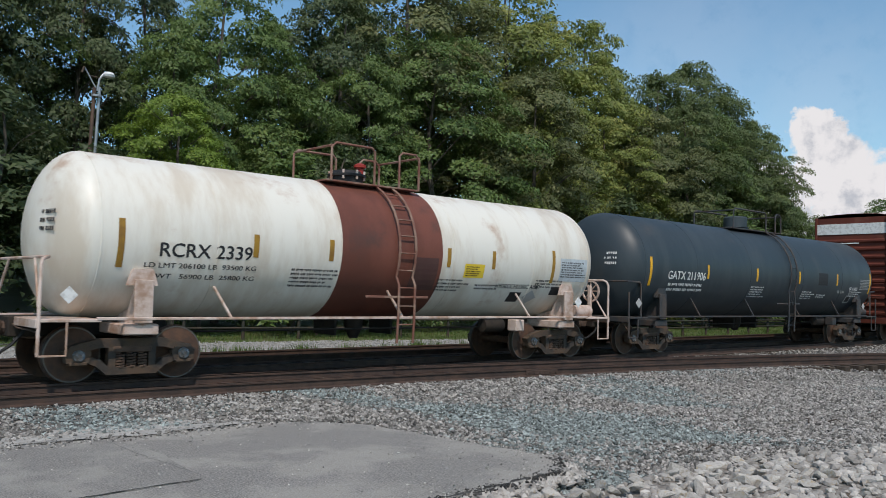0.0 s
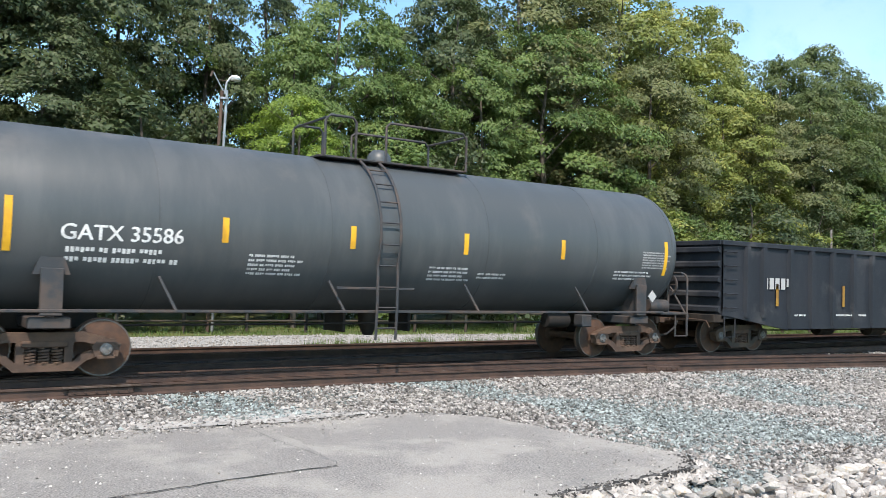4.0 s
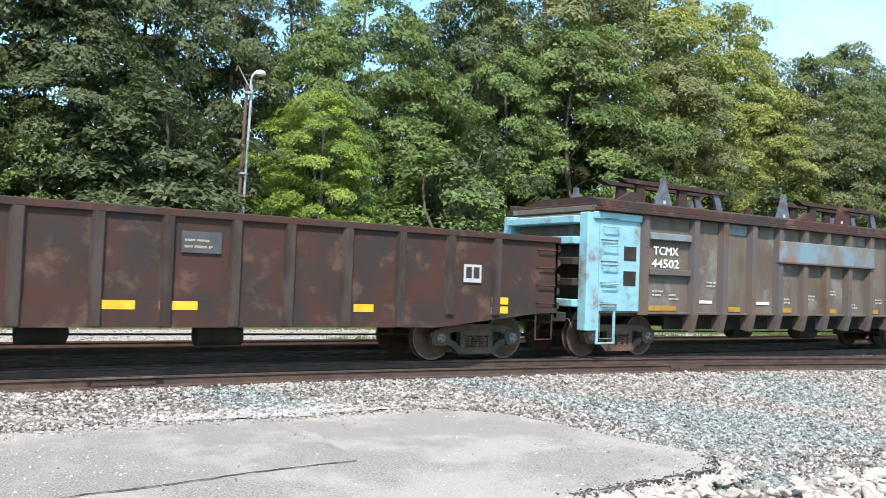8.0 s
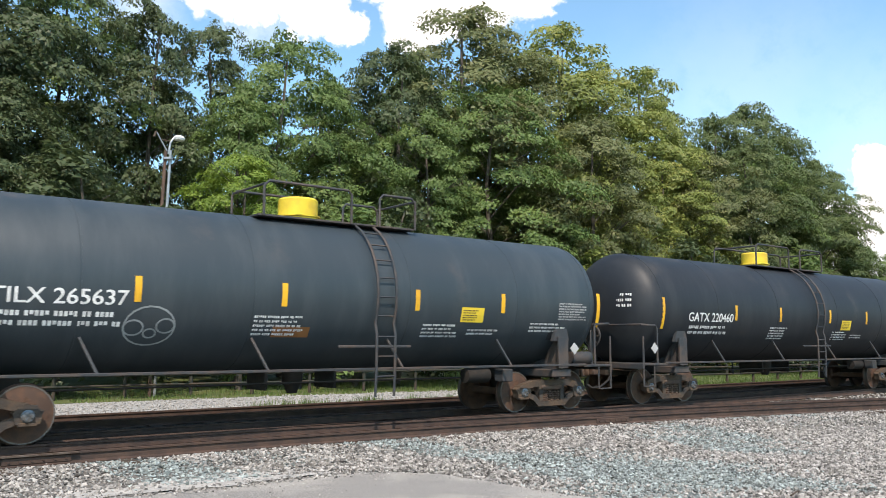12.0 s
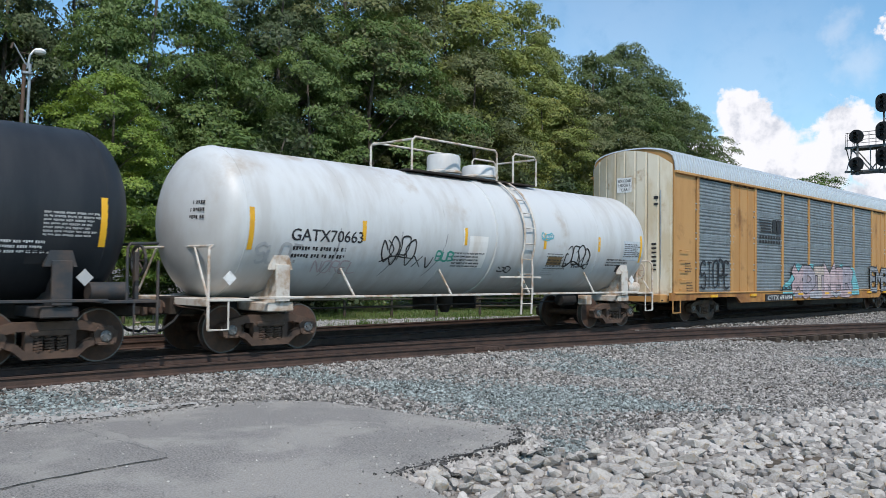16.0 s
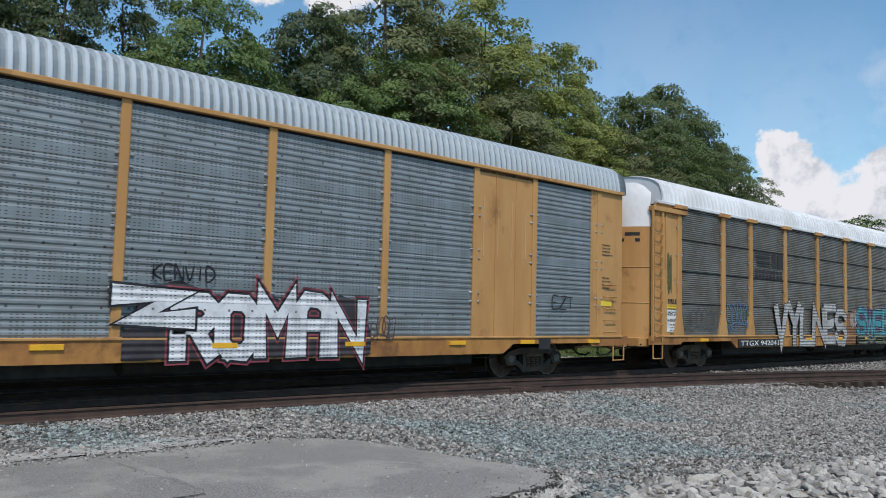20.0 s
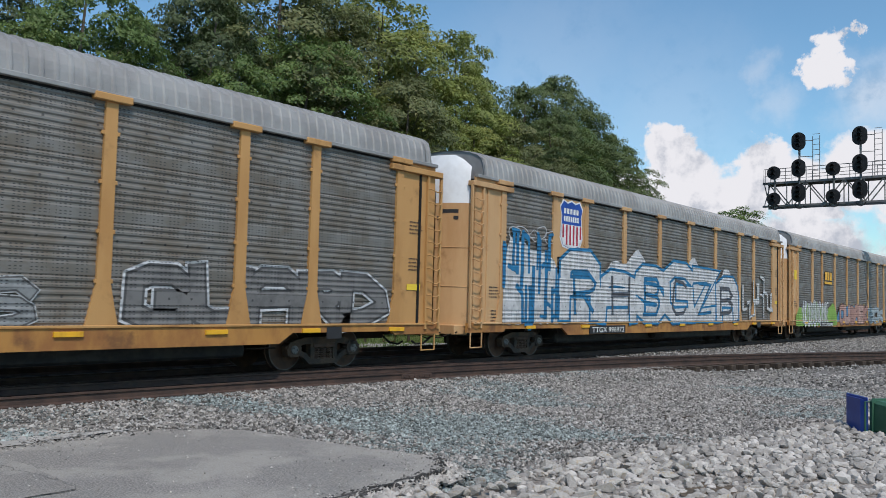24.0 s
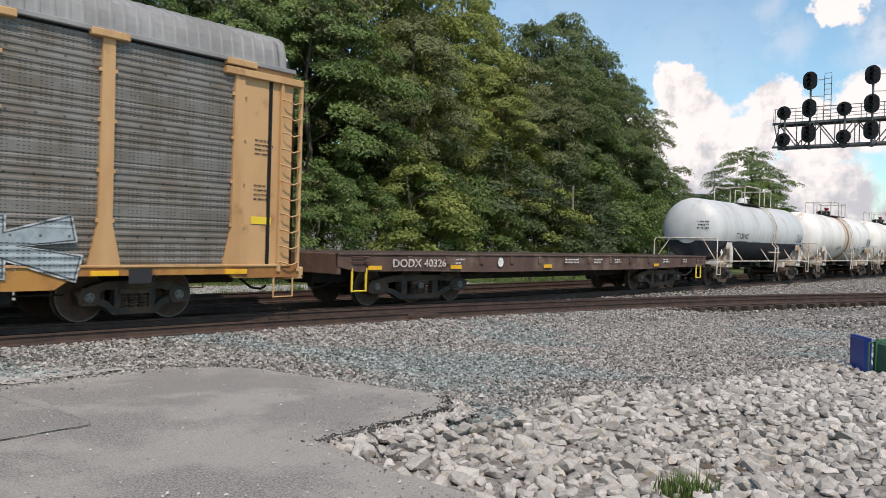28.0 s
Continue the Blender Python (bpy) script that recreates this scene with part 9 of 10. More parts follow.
auto_rack(C21, "yellow car carrier with green, white and pink graffiti", "posted", YELLOW_P, PANEL_GREY, ROOF_GREY, "TTGX 980098", seed=21, plate=(-7.45, -4.86), end_cap=ROOF_WHITE, art=[
    block_logo(-6.42, -4.88, 3.36, 3.84, STRIPE, P),
    ground(PP, -12.0, -3.9, 0.72, 2.1, (0.24, 0.42, 0.08), 211, 0.3, label="green sprayed ground"),
    word(PP, "MMKWIMWNIMIKWMWNE", -11.0, -5.85, 0.9, 2.15, [(0.62, 0.62, 0.62)], NEAR_BLACK, 212, bold=0.40, edge=0.022, uneven_by=0.25, lap=1.15, label="narrow white letters with black lines"),
    word(PP, "VWVWIVWV", -10.6, -6.0, 0.68, 1.06, [(0.60, 0.60, 0.60)], NEAR_BLACK, 215, bold=0.34, edge=0.015, uneven_by=0.3, k=0.0115, label="white drips on the sill"),
    ground(PP, -3.9, 3.3, 0.95, 2.0, (0.10, 0.26, 0.42), 216, 0.45, label="blue sprayed halo"),
    word(PP, "OUSAEK", -3.3, 3.75, 0.76, 2.05, [(0.44, 0.25, 0.20), (0.50, 0.32, 0.27), (0.40, 0.22, 0.18)], (0.09, 0.035, 0.03), 213, bold=0.33, edge=0.045, uneven_by=0.25, dots=(0.50, 0.34, 0.09), label="terracotta graffiti letters"),
    word(PP, "SOK", 4.0, 8.3, 0.85, 1.95, [(0.33, 0.39, 0.41)], (0.09, 0.11, 0.12), 214, halo=(0.45, 0.47, 0.48), bold=0.30, edge=0.03, wide=0.06, uneven_by=0.3, label="grey-blue graffiti letters"),
    lambda car: part("notice", patch(Shape(), flat_side(1.575), -12.15, -11.6, 3.2, 3.7), SIGN_Y, car, "yellow notice")])


# ---- heavy flat car and the small white tanks behind it ----
BROWN_H = material("dull_brown_flatcar_paint", (0.125, 0.075, 0.058), 0.75, 0, (0.09, 0.055, 0.045), 0.5, 1.6, (1, 1, 0.5), third=(0.20, 0.14, 0.11), third_amount=0.25)


def heavy_flat(place, half, hl):
    car = thing("flat_car", "brown steel flat car with white lettering and three-axle trucks", "flat car", "cars of the freight train")
    W = 1.5
    a = half + 1.2
    for y in (-1, 1):
        part("side_sill", Shape().prism([(-hl, 0.98), (-hl + 0.6, 0.86), (-a + 0.4, 0.86), (-a + 3.4, 0.80), (a - 3.4, 0.80), (a - 0.4, 0.86), (hl - 0.6, 0.86), (hl, 0.98), (hl, 1.26), (-hl, 1.26)], "y", y * (W - 0.05), y * (W + 0.02)), BROWN_H, car)
        part("sill_lip", Shape().box(-hl, hl, y * (W - 0.1), y * (W + 0.05), 1.24, 1.29, 0.01), BROWN_H, car)
        for k in range(14):
            x = -hl + 0.9 + (2 * hl - 1.8) * k / 13
            part("stake_pocket", Shape().box(x - 0.08, x + 0.08, y * (W + 0.03) - 0.03, y * (W + 0.03) + 0.03, 1.02, 1.22, 0.01), BROWN_H, car)
    for k in range(36):
        x = -hl + 2 * hl * k / 36
        part("deck_plank", Shape().box(x + 0.01, x + 2 * hl / 36 - 0.01, -W + 0.08, W - 0.08, 1.2, 1.275 + 0.01 * (k % 3), 0.008), TIE, car)
    part("centre_sill", Shape().box(-hl + 0.2, hl - 0.2, -0.45, 0.45, 0.55, 1.2, 0.02), DARK, car)
    to = flat_side(W + 0.064)
    lettering(car, to, "DODX 40326", -8.6, 0.96, 0.27, FADED_W, 2.0, 0.012)
    for x in (-9.4, -6.4, -2.0, 5.4):
        part("reflector_stripe", patch(Shape(), to, x, x + 0.45, 0.9, 1.0), STRIPE, car)
    part("white_disc", (lambda sh: (fan(sh, to, [(-4.2 + 0.13 * math.cos(0.4 * k), 1.07 + 0.13 * math.sin(0.4 * k)) for k in range(16)], 0.004), sh)[1])(Shape()), WHITE, car)
    for x, w in ((-6.2, 0.4), (-0.8, 0.9), (1.0, 0.6), (2.4, 0.5), (6.2, 0.5), (8.0, 0.4)):
        small_print(car, to, x, 1.12, w, 2, WHITE, int(x * 5) + 220)
    for s in (-1, 1):
        part("end_sill", Shape().box(min(s * hl, s * hl - s * 0.12), max(s * hl, s * hl - s * 0.12), -W, W, 0.8, 1.28, 0.02), BROWN_H, car)
        part("step", Shape().tube([(s * (hl - 0.9), -W, 0.95), (s * (hl - 0.9), -W, 0.42), (s * (hl - 0.45), -W, 0.42), (s * (hl - 0.45), -W, 0.95)], 0.03, 5), SIGN_Y, car, smooth=True)
        pieces("grab_iron", rungs(Shape(), s * (hl - 0.9), s * (hl - 0.4), W, 1.1, 1.2, 2), BROWN_H, car, True)
    TRAIN.append((car, place, trucks(car, half, "black", "grey", 3, over=2.7)))


heavy_flat(428.0, 7.0, 10.3)
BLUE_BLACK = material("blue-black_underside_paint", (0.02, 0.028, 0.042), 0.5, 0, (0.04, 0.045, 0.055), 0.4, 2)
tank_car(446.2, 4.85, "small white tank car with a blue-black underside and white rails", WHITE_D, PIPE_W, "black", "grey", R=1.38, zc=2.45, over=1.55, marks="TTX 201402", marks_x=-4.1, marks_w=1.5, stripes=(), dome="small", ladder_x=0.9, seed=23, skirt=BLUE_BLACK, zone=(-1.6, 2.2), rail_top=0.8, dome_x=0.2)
tank_car(460.9, 4.95, "white tank car with a rust-stained middle and white rails", WHITE_T, PIPE_W, "black", "grey", R=1.42, zc=2.45, over=1.55, marks="", stripes=(), dome="valves", ladder_x=0.6, seed=24, band=(-1.3, 1.5, RUST_T, "rust-stained middle"), zone=(-1.6, 1.8), rail_top=0.8)
tank_car(475.4, 4.95, "white tank car with a rust-stained middle far down the train", WHITE_T, PIPE_W, "black", "grey", R=1.42, zc=2.45, over=1.55, marks="", stripes=(), dome="valves", ladder_x=0.6, seed=25, band=(-1.3, 1.5, RUST_T, "rust-stained middle"), zone=(-1.6, 1.8), rail_top=0.8)


# ---- trees ----
BARK = material("grey_bark", (0.13, 0.11, 0.09), 0.9, 0, (0.075, 0.062, 0.05), 0.5, 3, (6, 6, 0.6), bump=0.8, bump_scale=14)
LEAF = {
    "mid": foliage("mid_green_leaves", (0.070, 0.118, 0.032), (0.152, 0.228, 0.060), (0.28, 0.335, 0.10)),
    "dark": foliage("dark_green_leaves", (0.046, 0.070, 0.028), (0.092, 0.126, 0.048), (0.165, 0.19, 0.078)),
    "deep": foliage("deep_green_leaves", (0.062, 0.094, 0.030), (0.128, 0.172, 0.054), (0.23, 0.26, 0.086)),
    "olive": foliage("olive_leaves", (0.080, 0.100, 0.038), (0.168, 0.190, 0.068), (0.31, 0.275, 0.12)),
    "yellow": foliage("yellowing_leaves", (0.112, 0.148, 0.034), (0.25, 0.29, 0.068), (0.52, 0.42, 0.115)),
    "bright": foliage("bright_green_leaves", (0.095, 0.158, 0.022), (0.21, 0.305, 0.043), (0.38, 0.44, 0.08)),
}


def leaf_cloud(name, pads, count, mat, seed, leaf=0.22):
    """Leaves over many shallow drooping boughs; each leaf one triangle, facing out and up."""
    r = np.random.default_rng(seed)
    B = np.array(pads)
    w = B[:, 3] ** 2 * (0.5 + B[:, 4])
    pick = r.choice(len(B), count, p=w / w.sum())
    b = B[pick]
    a, rho = r.uniform(0, 2 * np.pi, count), np.sqrt(r.random(count))
    rag = 1 + 0.22 * np.sin(3 * a + pick) + 0.16 * np.sin(7 * a + 2.3 * pick)
    ox, oy = np.cos(a) * rho * b[:, 3] * rag, np.sin(a) * rho * b[:, 3] * rag
    low = np.where(r.random(count) < 0.72, r.uniform(0.75, 1.05, count), r.uniform(-0.6, 0.75, count))
    oz = b[:, 4] * np.sqrt(np.clip(1 - rho ** 2, 0, 1)) * low
    away = b[:, :2] / (np.linalg.norm(b[:, :2], axis=1)[:, None] + 0.3)
    oz -= 0.34 * (ox * away[:, 0] + oy * away[:, 1]) + 0.12 * rho * b[:, 3]
    base = b[:, :3] + np.stack([ox, oy, oz], 1) + r.normal(0, 0.07, (count, 3))
    n = np.stack([away[:, 0] * 0.55 + 0.5 * np.cos(a) * rho, away[:, 1] * 0.55 + 0.5 * np.sin(a) * rho, 0.35 + 0.5 * low], 1) + r.normal(0, 0.38, (count, 3))
    n /= np.linalg.norm(n, axis=1)[:, None] + 1e-9
    d = np.cross(n, r.normal(size=(count, 3)) + np.array([0, 0, 0.001]))
    d[:, 2] -= 0.25
    d /= np.linalg.norm(d, axis=1)[:, None] + 1e-9
    side = np.cross(n, d)
    ln = leaf * r.uniform(0.65, 1.3, count)[:, None]
    v = np.stack([base + side * ln * 0.36, base - side * ln * 0.36, base + d * ln], 1).reshape(-1, 3)
    return raw_mesh(name, v, np.arange(3 * count).reshape(-1, 3), mat)


def trunk_shape(h, r0, seed, limbs=7, spread=3.0, start=0.3):
    rnd = random.Random(seed)
    sh = Shape()
    pts, x, y = [], 0.0, 0.0
    for i in range(8):
        pts.append((x, y, h * 0.92 * i / 7 - (0.3 if i == 0 else 0)))
        x, y = x + rnd.uniform(-0.25, 0.25), y + rnd.uniform(-0.25, 0.25)
    sh.tube(pts, r0, 9, r0 * 0.22)
    for k in range(limbs):
        u = start + (0.9 - start) * k / limbs
        i = min(int(u * 7), 6)
        p = Vector(pts[i]).lerp(Vector(pts[i + 1]), u * 7 - i)
        a, l = rnd.uniform(0, 6.28), spread * rnd.uniform(0.6, 1.1)
        rise = l * rnd.uniform(0.35, 0.9)
        q = p + Vector((math.cos(a) * l * 0.5, math.sin(a) * l * 0.5, rise * 0.6))
        e = p + Vector((math.cos(a) * l, math.sin(a) * l, rise))
        sh.tube([p, q, e], r0 * 0.38 * (1.1 - u), 6, r0 * 0.08)
        for m in range(2):
            b = a + rnd.uniform(-0.9, 0.9)
            sh.tube([q, q + Vector((math.cos(b) * l * 0.45, math.sin(b) * l * 0.45, rise * rnd.uniform(0.1, 0.6)))], r0 * 0.16 * (1.1 - u), 5, r0 * 0.04)
    return sh


TREE_KIND = {}


def tree_parts(kind, seed):
    """Trunk and crown of a tree about 18 m high, or a bush about 6 m high, made once for each kind."""
    if (kind, seed) in TREE_KIND:
        return TREE_KIND[kind, seed]
    rnd = random.Random(seed * 13 + len(kind))
    bush = seed >= 50
    h, reach = (6.0, 2.3) if bush else (18.0, 4.9)
    pads = []
    n = 30 if bush else 112
    lean = rnd.uniform(0, 6.28)
    for i in range(n):
        u = (i + rnd.random()) / n
        z = h * (0.08 + 0.84 * u) if bush else h * (0.13 + 0.82 * u)
        full = math.sin(math.pi * (u * 0.71 + 0.20)) ** 0.75
        a = 2.4 * i + rnd.uniform(-0.5, 0.5)
        q = reach * full * rnd.uniform(0.3, 1.0) ** 0.6 * (1 + 0.22 * math.sin(a - lean) + 0.18 * math.sin(3 * a + 5 * u))
        rr = (rnd.uniform(0.5, 0.95) if bush else rnd.uniform(0.6, 1.5)) * (0.5 + 0.5 * full)
        pads.append((q * math.cos(a), q * math.sin(a), z - 0.12 * q, rr, rr * rnd.uniform(0.32, 0.55)))
    for i in range(3 if bush else 7):
        a, q = rnd.uniform(0, 6.28), rnd.uniform(0, 0.16) * reach
        pads.append((q * math.cos(a), q * math.sin(a), h * rnd.uniform(0.90, 0.975) - 0.25 * q, rnd.uniform(0.35, 0.75) * (0.7 if bush else 1), rnd.uniform(0.3, 0.6)))
    crown = leaf_cloud("crown", pads, 9000 if bush else 44000, LEAF[kind], seed, 0.145 if bush else 0.185)
    trunk = trunk_shape(h * 0.97, 0.09 if bush else 0.24, seed, 5 if bush else 11, 1.6 if bush else 3.4).mesh("trunk", BARK, True)
    TREE_KIND[kind, seed] = (trunk, crown, h)
    return TREE_KIND[kind, seed]


def tree(kind, seed, x, y, top, wide=1.0, label="", name="tree"):
    trunk, crown, h = tree_parts(kind, seed)
    k = top * (1.0 if seed >= 50 else 1.06) / h
    rnd = random.Random(int(x * 31 + y * 17))
    ob = thing(name, label, name if name != "tree" else "tree", "bushes below the wood" if seed >= 50 else "trees of the wood")
    ob.matrix_basis = Matrix.LocRotScale((x, y, -0.1), Euler((0, 0, rnd.uniform(0, 6.28))), Vector((k * wide, k * wide, k)))
    part("trunk", trunk, BARK, ob)
    part("crown", crown, LEAF[kind], ob)
    return ob


SAY = {"mid": "tall broadleaf tree in full mid-green leaf", "dark": "tall broadleaf tree with dense dark green leaves", "deep": "tall broadleaf tree with deep green leaves", "olive": "tall broadleaf tree with olive-brown tinged leaves", "yellow": "tall broadleaf tree with yellowing leaf tips", "bright": "young tree with bright yellow-green leaves"}
for kind, seed, x, y, top, wide in (
        ("dark", 1, -9, 36, 21, 1.0), ("dark", 4, -3.5, 35, 20, 1.0), ("dark", 1, 1.5, 37, 19.5, 1.0), ("dark", 4, 5.8, 36.5, 18.5, 0.9), ("mid", 2, 8.6, 39, 17.8, 0.8), ("dark", 4, 11.4, 36, 16.2, 0.75), ("dark", 1, 15.2, 38, 16.6, 0.8),
        ("mid", 3, 18.0, 35.5, 15.9, 0.9), ("mid", 2, 21.5, 38, 15.2, 0.95), ("dark", 4, 25.2, 37, 17.6, 0.85), ("mid", 3, 28.3, 39.5, 18.0, 0.95), ("olive", 5, 32.0, 38.5, 21.4, 1.05), ("olive", 6, 36.0, 40, 20.6, 0.95), ("yellow", 7, 40.0, 38.5, 22.2, 1.0),
        ("yellow", 8, 44.5, 39, 20.8, 1.0), ("yellow", 7, 48.4, 38, 20.8, 0.85), ("mid", 2, 53.5, 40, 17.0, 1.0), ("deep", 1, 58.0, 39, 19.6, 0.9), ("deep", 4, 61.8, 38.5, 21.0, 0.9), ("deep", 1, 66.2, 38, 19.2, 0.85), ("deep", 1, 69.8, 37, 17.2, 0.75), ("mid", 2, 73.5, 37, 12.5, 0.9), ("mid", 3, 79, 37, 10.2, 0.9), ("olive", 5, 85, 38, 9.0, 1.0),
        ("mid", 3, 98, 35, 13.0, 1.5), ("mid", 2, 106, 37, 10.5, 1.6)):
    tree(kind, seed, x, y, top, wide, SAY[kind])
rnd = random.Random(21)
x = -8.0
while x < 71:
    if not 9.3 < x < 11.6:
        kind = "dark" if x < 7 else "mid" if x < 30 else rnd.choice(("mid", "yellow", "olive")) if x < 52 else rnd.choice(("deep", "mid"))
        tree(kind, {"mid": 2, "yellow": 8, "olive": 6, "dark": 4, "deep": 4}[kind] + (1 if kind == "mid" and rnd.random() < 0.5 else 0), x + rnd.uniform(-0.8, 0.8), 33.2 + rnd.uniform(-0.9, 1.2), (12.5 if x < 24 else 14.5) * rnd.uniform(0.85, 1.1) * (1 if x < 64 else 0.75), rnd.uniform(0.85, 1.1), SAY[kind])
    x += rnd.uniform(4.0, 5.2)
tree("bright", 9, 13.3, 29.6, 8.6, 1.05, SAY["bright"])
x = -5.0
while x < 78:
    if not 8.0 < x < 10.2 and not 11.8 < x < 15:
        kind = rnd.choice(("mid", "mid", "dark", "bright" if 30 < x < 48 else "mid", "yellow" if 25 < x < 50 else "dark"))
        tree(kind, 50 + int(rnd.random() * 2), x, 30.0 + rnd.uniform(-0.8, 1.3) - (1.5 if x > 30 else 0), rnd.uniform(4.2, 8.4) * (1.0 if x < 66 else 0.75), rnd.uniform(0.9, 1.4), {"mid": "leafy green bush below the trees", "dark": "dense dark green bush", "bright": "bright green leafy bush", "yellow": "bush with yellowing leaves"}[kind], "bush")
    x += rnd.uniform(2.4, 3.4)

# a pale house glimpsed between the trunks
SIDING = material("pale_blue_siding", (0.50, 0.53, 0.56), 0.7, 0, (0.44, 0.47, 0.5), 0.3, 1, (0.2, 0.2, 9))
SHINGLE = material("grey_shingles", (0.10, 0.10, 0.105), 0.9, 0, (0.07, 0.07, 0.072), 0.5, 6)
house = thing("house", "pale blue-grey sided house glimpsed behind the trees", "house")
part("wall", Shape().box(10.5, 19, 43, 50, 0.0, 5.6, 0.02), SIDING, house)
part("roof", Shape().prism([(42.5, 5.5), (50.5, 5.5), (46.5, 8.2)], "x", 10.2, 19.3), SHINGLE, house)
for wx in (12.3, 15.5):
    wd = part("window", Shape().box(wx - 0.5, wx + 0.5, 42.93, 43.0, 3.2, 4.6, 0.01), WHITE, house)
    part("pane", Shape().box(wx - 0.42, wx + 0.42, 42.9, 42.925, 3.28, 4.52), BLACK, wd)

# wooded ridge far away, the blue of the haze mixed into its colour
HILL = material("distant_woods", (0.045, 0.075, 0.055), 0.95, 0, (0.028, 0.05, 0.038), 0.5, 0.05, bump=1.0, bump_scale=0.2)
rows = []
for j in range(9):
    row = []
    for i in range(140):
        az = radians(20 + 85 * i / 139)
        rad = 700 + 60 * j
        hgt = (52 + 14 * math.sin(az * 7 + 1) + 8 * math.sin(az * 17)) * math.sin(math.pi * min(j, 5) / 10) + 5.5 * noise.noise((i * 0.9, j * 0.9, 0)) + 3 * noise.noise((i * 2.3, j * 2.1, 4))
        row.append((rad * math.sin(az), rad * math.cos(az), hgt - 3))
    rows.append(row)
tagged(new("wooded_ridge", Shape().grid(rows).mesh("wooded_ridge", HILL, True)), "low wooded ridge on the horizon", "hill", kind="structure")

# ---- lamp, signal, bins ----
lamp = thing("street_lamp", "slim yard lamp on paired steel poles", "lamp post", at=pose(9.52, 27.9, -0.25, 0, 1.5, 0))
part("pole", Shape().tube([(0.07, 0, 0), (0.07, 0, 8.35)], 0.055, 10, 0.05), GALV, lamp, "galvanised steel pole", smooth=True)
part("conduit", Shape().tube([(-0.09, 0.02, 0), (-0.09, 0.02, 8.3)], 0.06, 8), FRAME_R, lamp, "rusty brown conduit", smooth=True)
part("arm", Shape().tube([(0.0, 0, 8.2), (0.05, 0, 8.62), (0.16, 0, 8.8), (0.3, 0, 8.84)], 0.035, 7), GALV, lamp, smooth=True)
part("lamp_head", Shape().lathe([(0.0, 0.03), (0.03, 0.14), (-0.05, 0.2), (-0.12, 0.17), (-0.15, 0.05)], "z", (0.34, 0, 8.86), 16), WHITE, lamp, "pale dome lamp head", smooth=True)
part("arm", Shape().tube([(-0.05, 0, 8.3), (-0.22, 0, 8.55), (-0.46, 0, 8.92)], 0.025, 7), GALV, lamp, smooth=True)
part("bracket", Shape().tube([(-0.46, 0, 8.92), (-0.52, 0, 8.72)], 0.04, 6).tube([(-0.3, 0, 8.66), (0.1, 0, 8.66)], 0.02, 5), FRAME_B, lamp, "thin dark bracket")
part("clamp", Shape().lathe([(0, 0.17), (0.07, 0.17)], "z", (-0.01, 0, 8.0), 12), GALV, lamp)
part("clamp", Shape().lathe([(0, 0.17), (0.07, 0.17)], "z", (-0.01, 0, 5.2), 12), GALV, lamp)

SIG_BLACK = material("signal_black_paint", (0.012, 0.012, 0.013), 0.55, 0, (0.022, 0.022, 0.023), 0.4, 3)
SIG_STEEL = material("weathered_truss_steel", (0.20, 0.20, 0.20), 0.6, 0.4, (0.14, 0.14, 0.14), 0.5, 3)
sig = thing("signal_gantry", "cantilever signal gantry with round black signal heads over the tracks", "railway signal", at=pose(60, 0, 0))
part("mast", Shape().tube([(0, 9.6, -0.5), (0, 9.6, 11.2)], 0.28, 12), SIG_STEEL, sig, smooth=True)
part("base", Shape().box(-0.7, 0.7, 8.9, 10.3, -0.5, 0.2, 0.04), material("concrete", (0.36, 0.35, 0.33), 0.9, 0, (0.28, 0.27, 0.26), 0.4, 4), sig, "concrete footing")
Y0, Y1, Zb, Zt = 9.4, 19.6, 8.75, 10.35
for xx in (-0.6, 0.6):
    for zz in (Zb, Zt):
        part("chord", Shape().box(xx - 0.06, xx + 0.06, Y0, Y1, zz - 0.07, zz + 0.07, 0.01), SIG_STEEL, sig)
    for i in range(8):
        a, b = Y0 + (Y1 - 0.4 - Y0) * i / 8, Y0 + (Y1 - 0.4 - Y0) * (i + 1) / 8
        part("diagonal", Shape().tube([(xx, a, Zb if i % 2 else Zt), (xx, b, Zt if i % 2 else Zb)], 0.04, 6), SIG_STEEL, sig)
        part("upright", Shape().tube([(xx, b, Zb), (xx, b, Zt)], 0.035, 6), SIG_STEEL, sig)
    part("handrail", Shape().tube([(xx * 1.2, Y0, Zt + 1.0), (xx * 1.2, Y1 - 0.1, Zt + 1.0), (xx * 1.2, Y1 - 0.1, Zt)], 0.025, 6).tube([(xx * 1.2, Y0, Zt + 0.5), (xx * 1.2, Y1 - 0.1, Zt + 0.5)], 0.02, 5), SIG_STEEL, sig)
    for i in range(8):
        yy = Y0 + 0.4 + (Y1 - Y0 - 0.6) * i / 7
        part("rail_post", Shape().tube([(xx * 1.2, yy, Zt), (xx * 1.2, yy, Zt + 1.0)], 0.022, 5), SIG_STEEL, sig)
part("walkway", Shape().box(-0.62, 0.62, Y0, Y1, Zt + 0.07, Zt + 0.1), SIG_STEEL, sig)
part("end_frame", Shape().tube([(-0.6, Y1 - 0.1, Zb), (0.6, Y1 - 0.1, Zt)], 0.035, 6).tube([(0.6, Y1 - 0.1, Zb), (-0.6, Y1 - 0.1, Zt)], 0.035, 6), SIG_STEEL, sig)


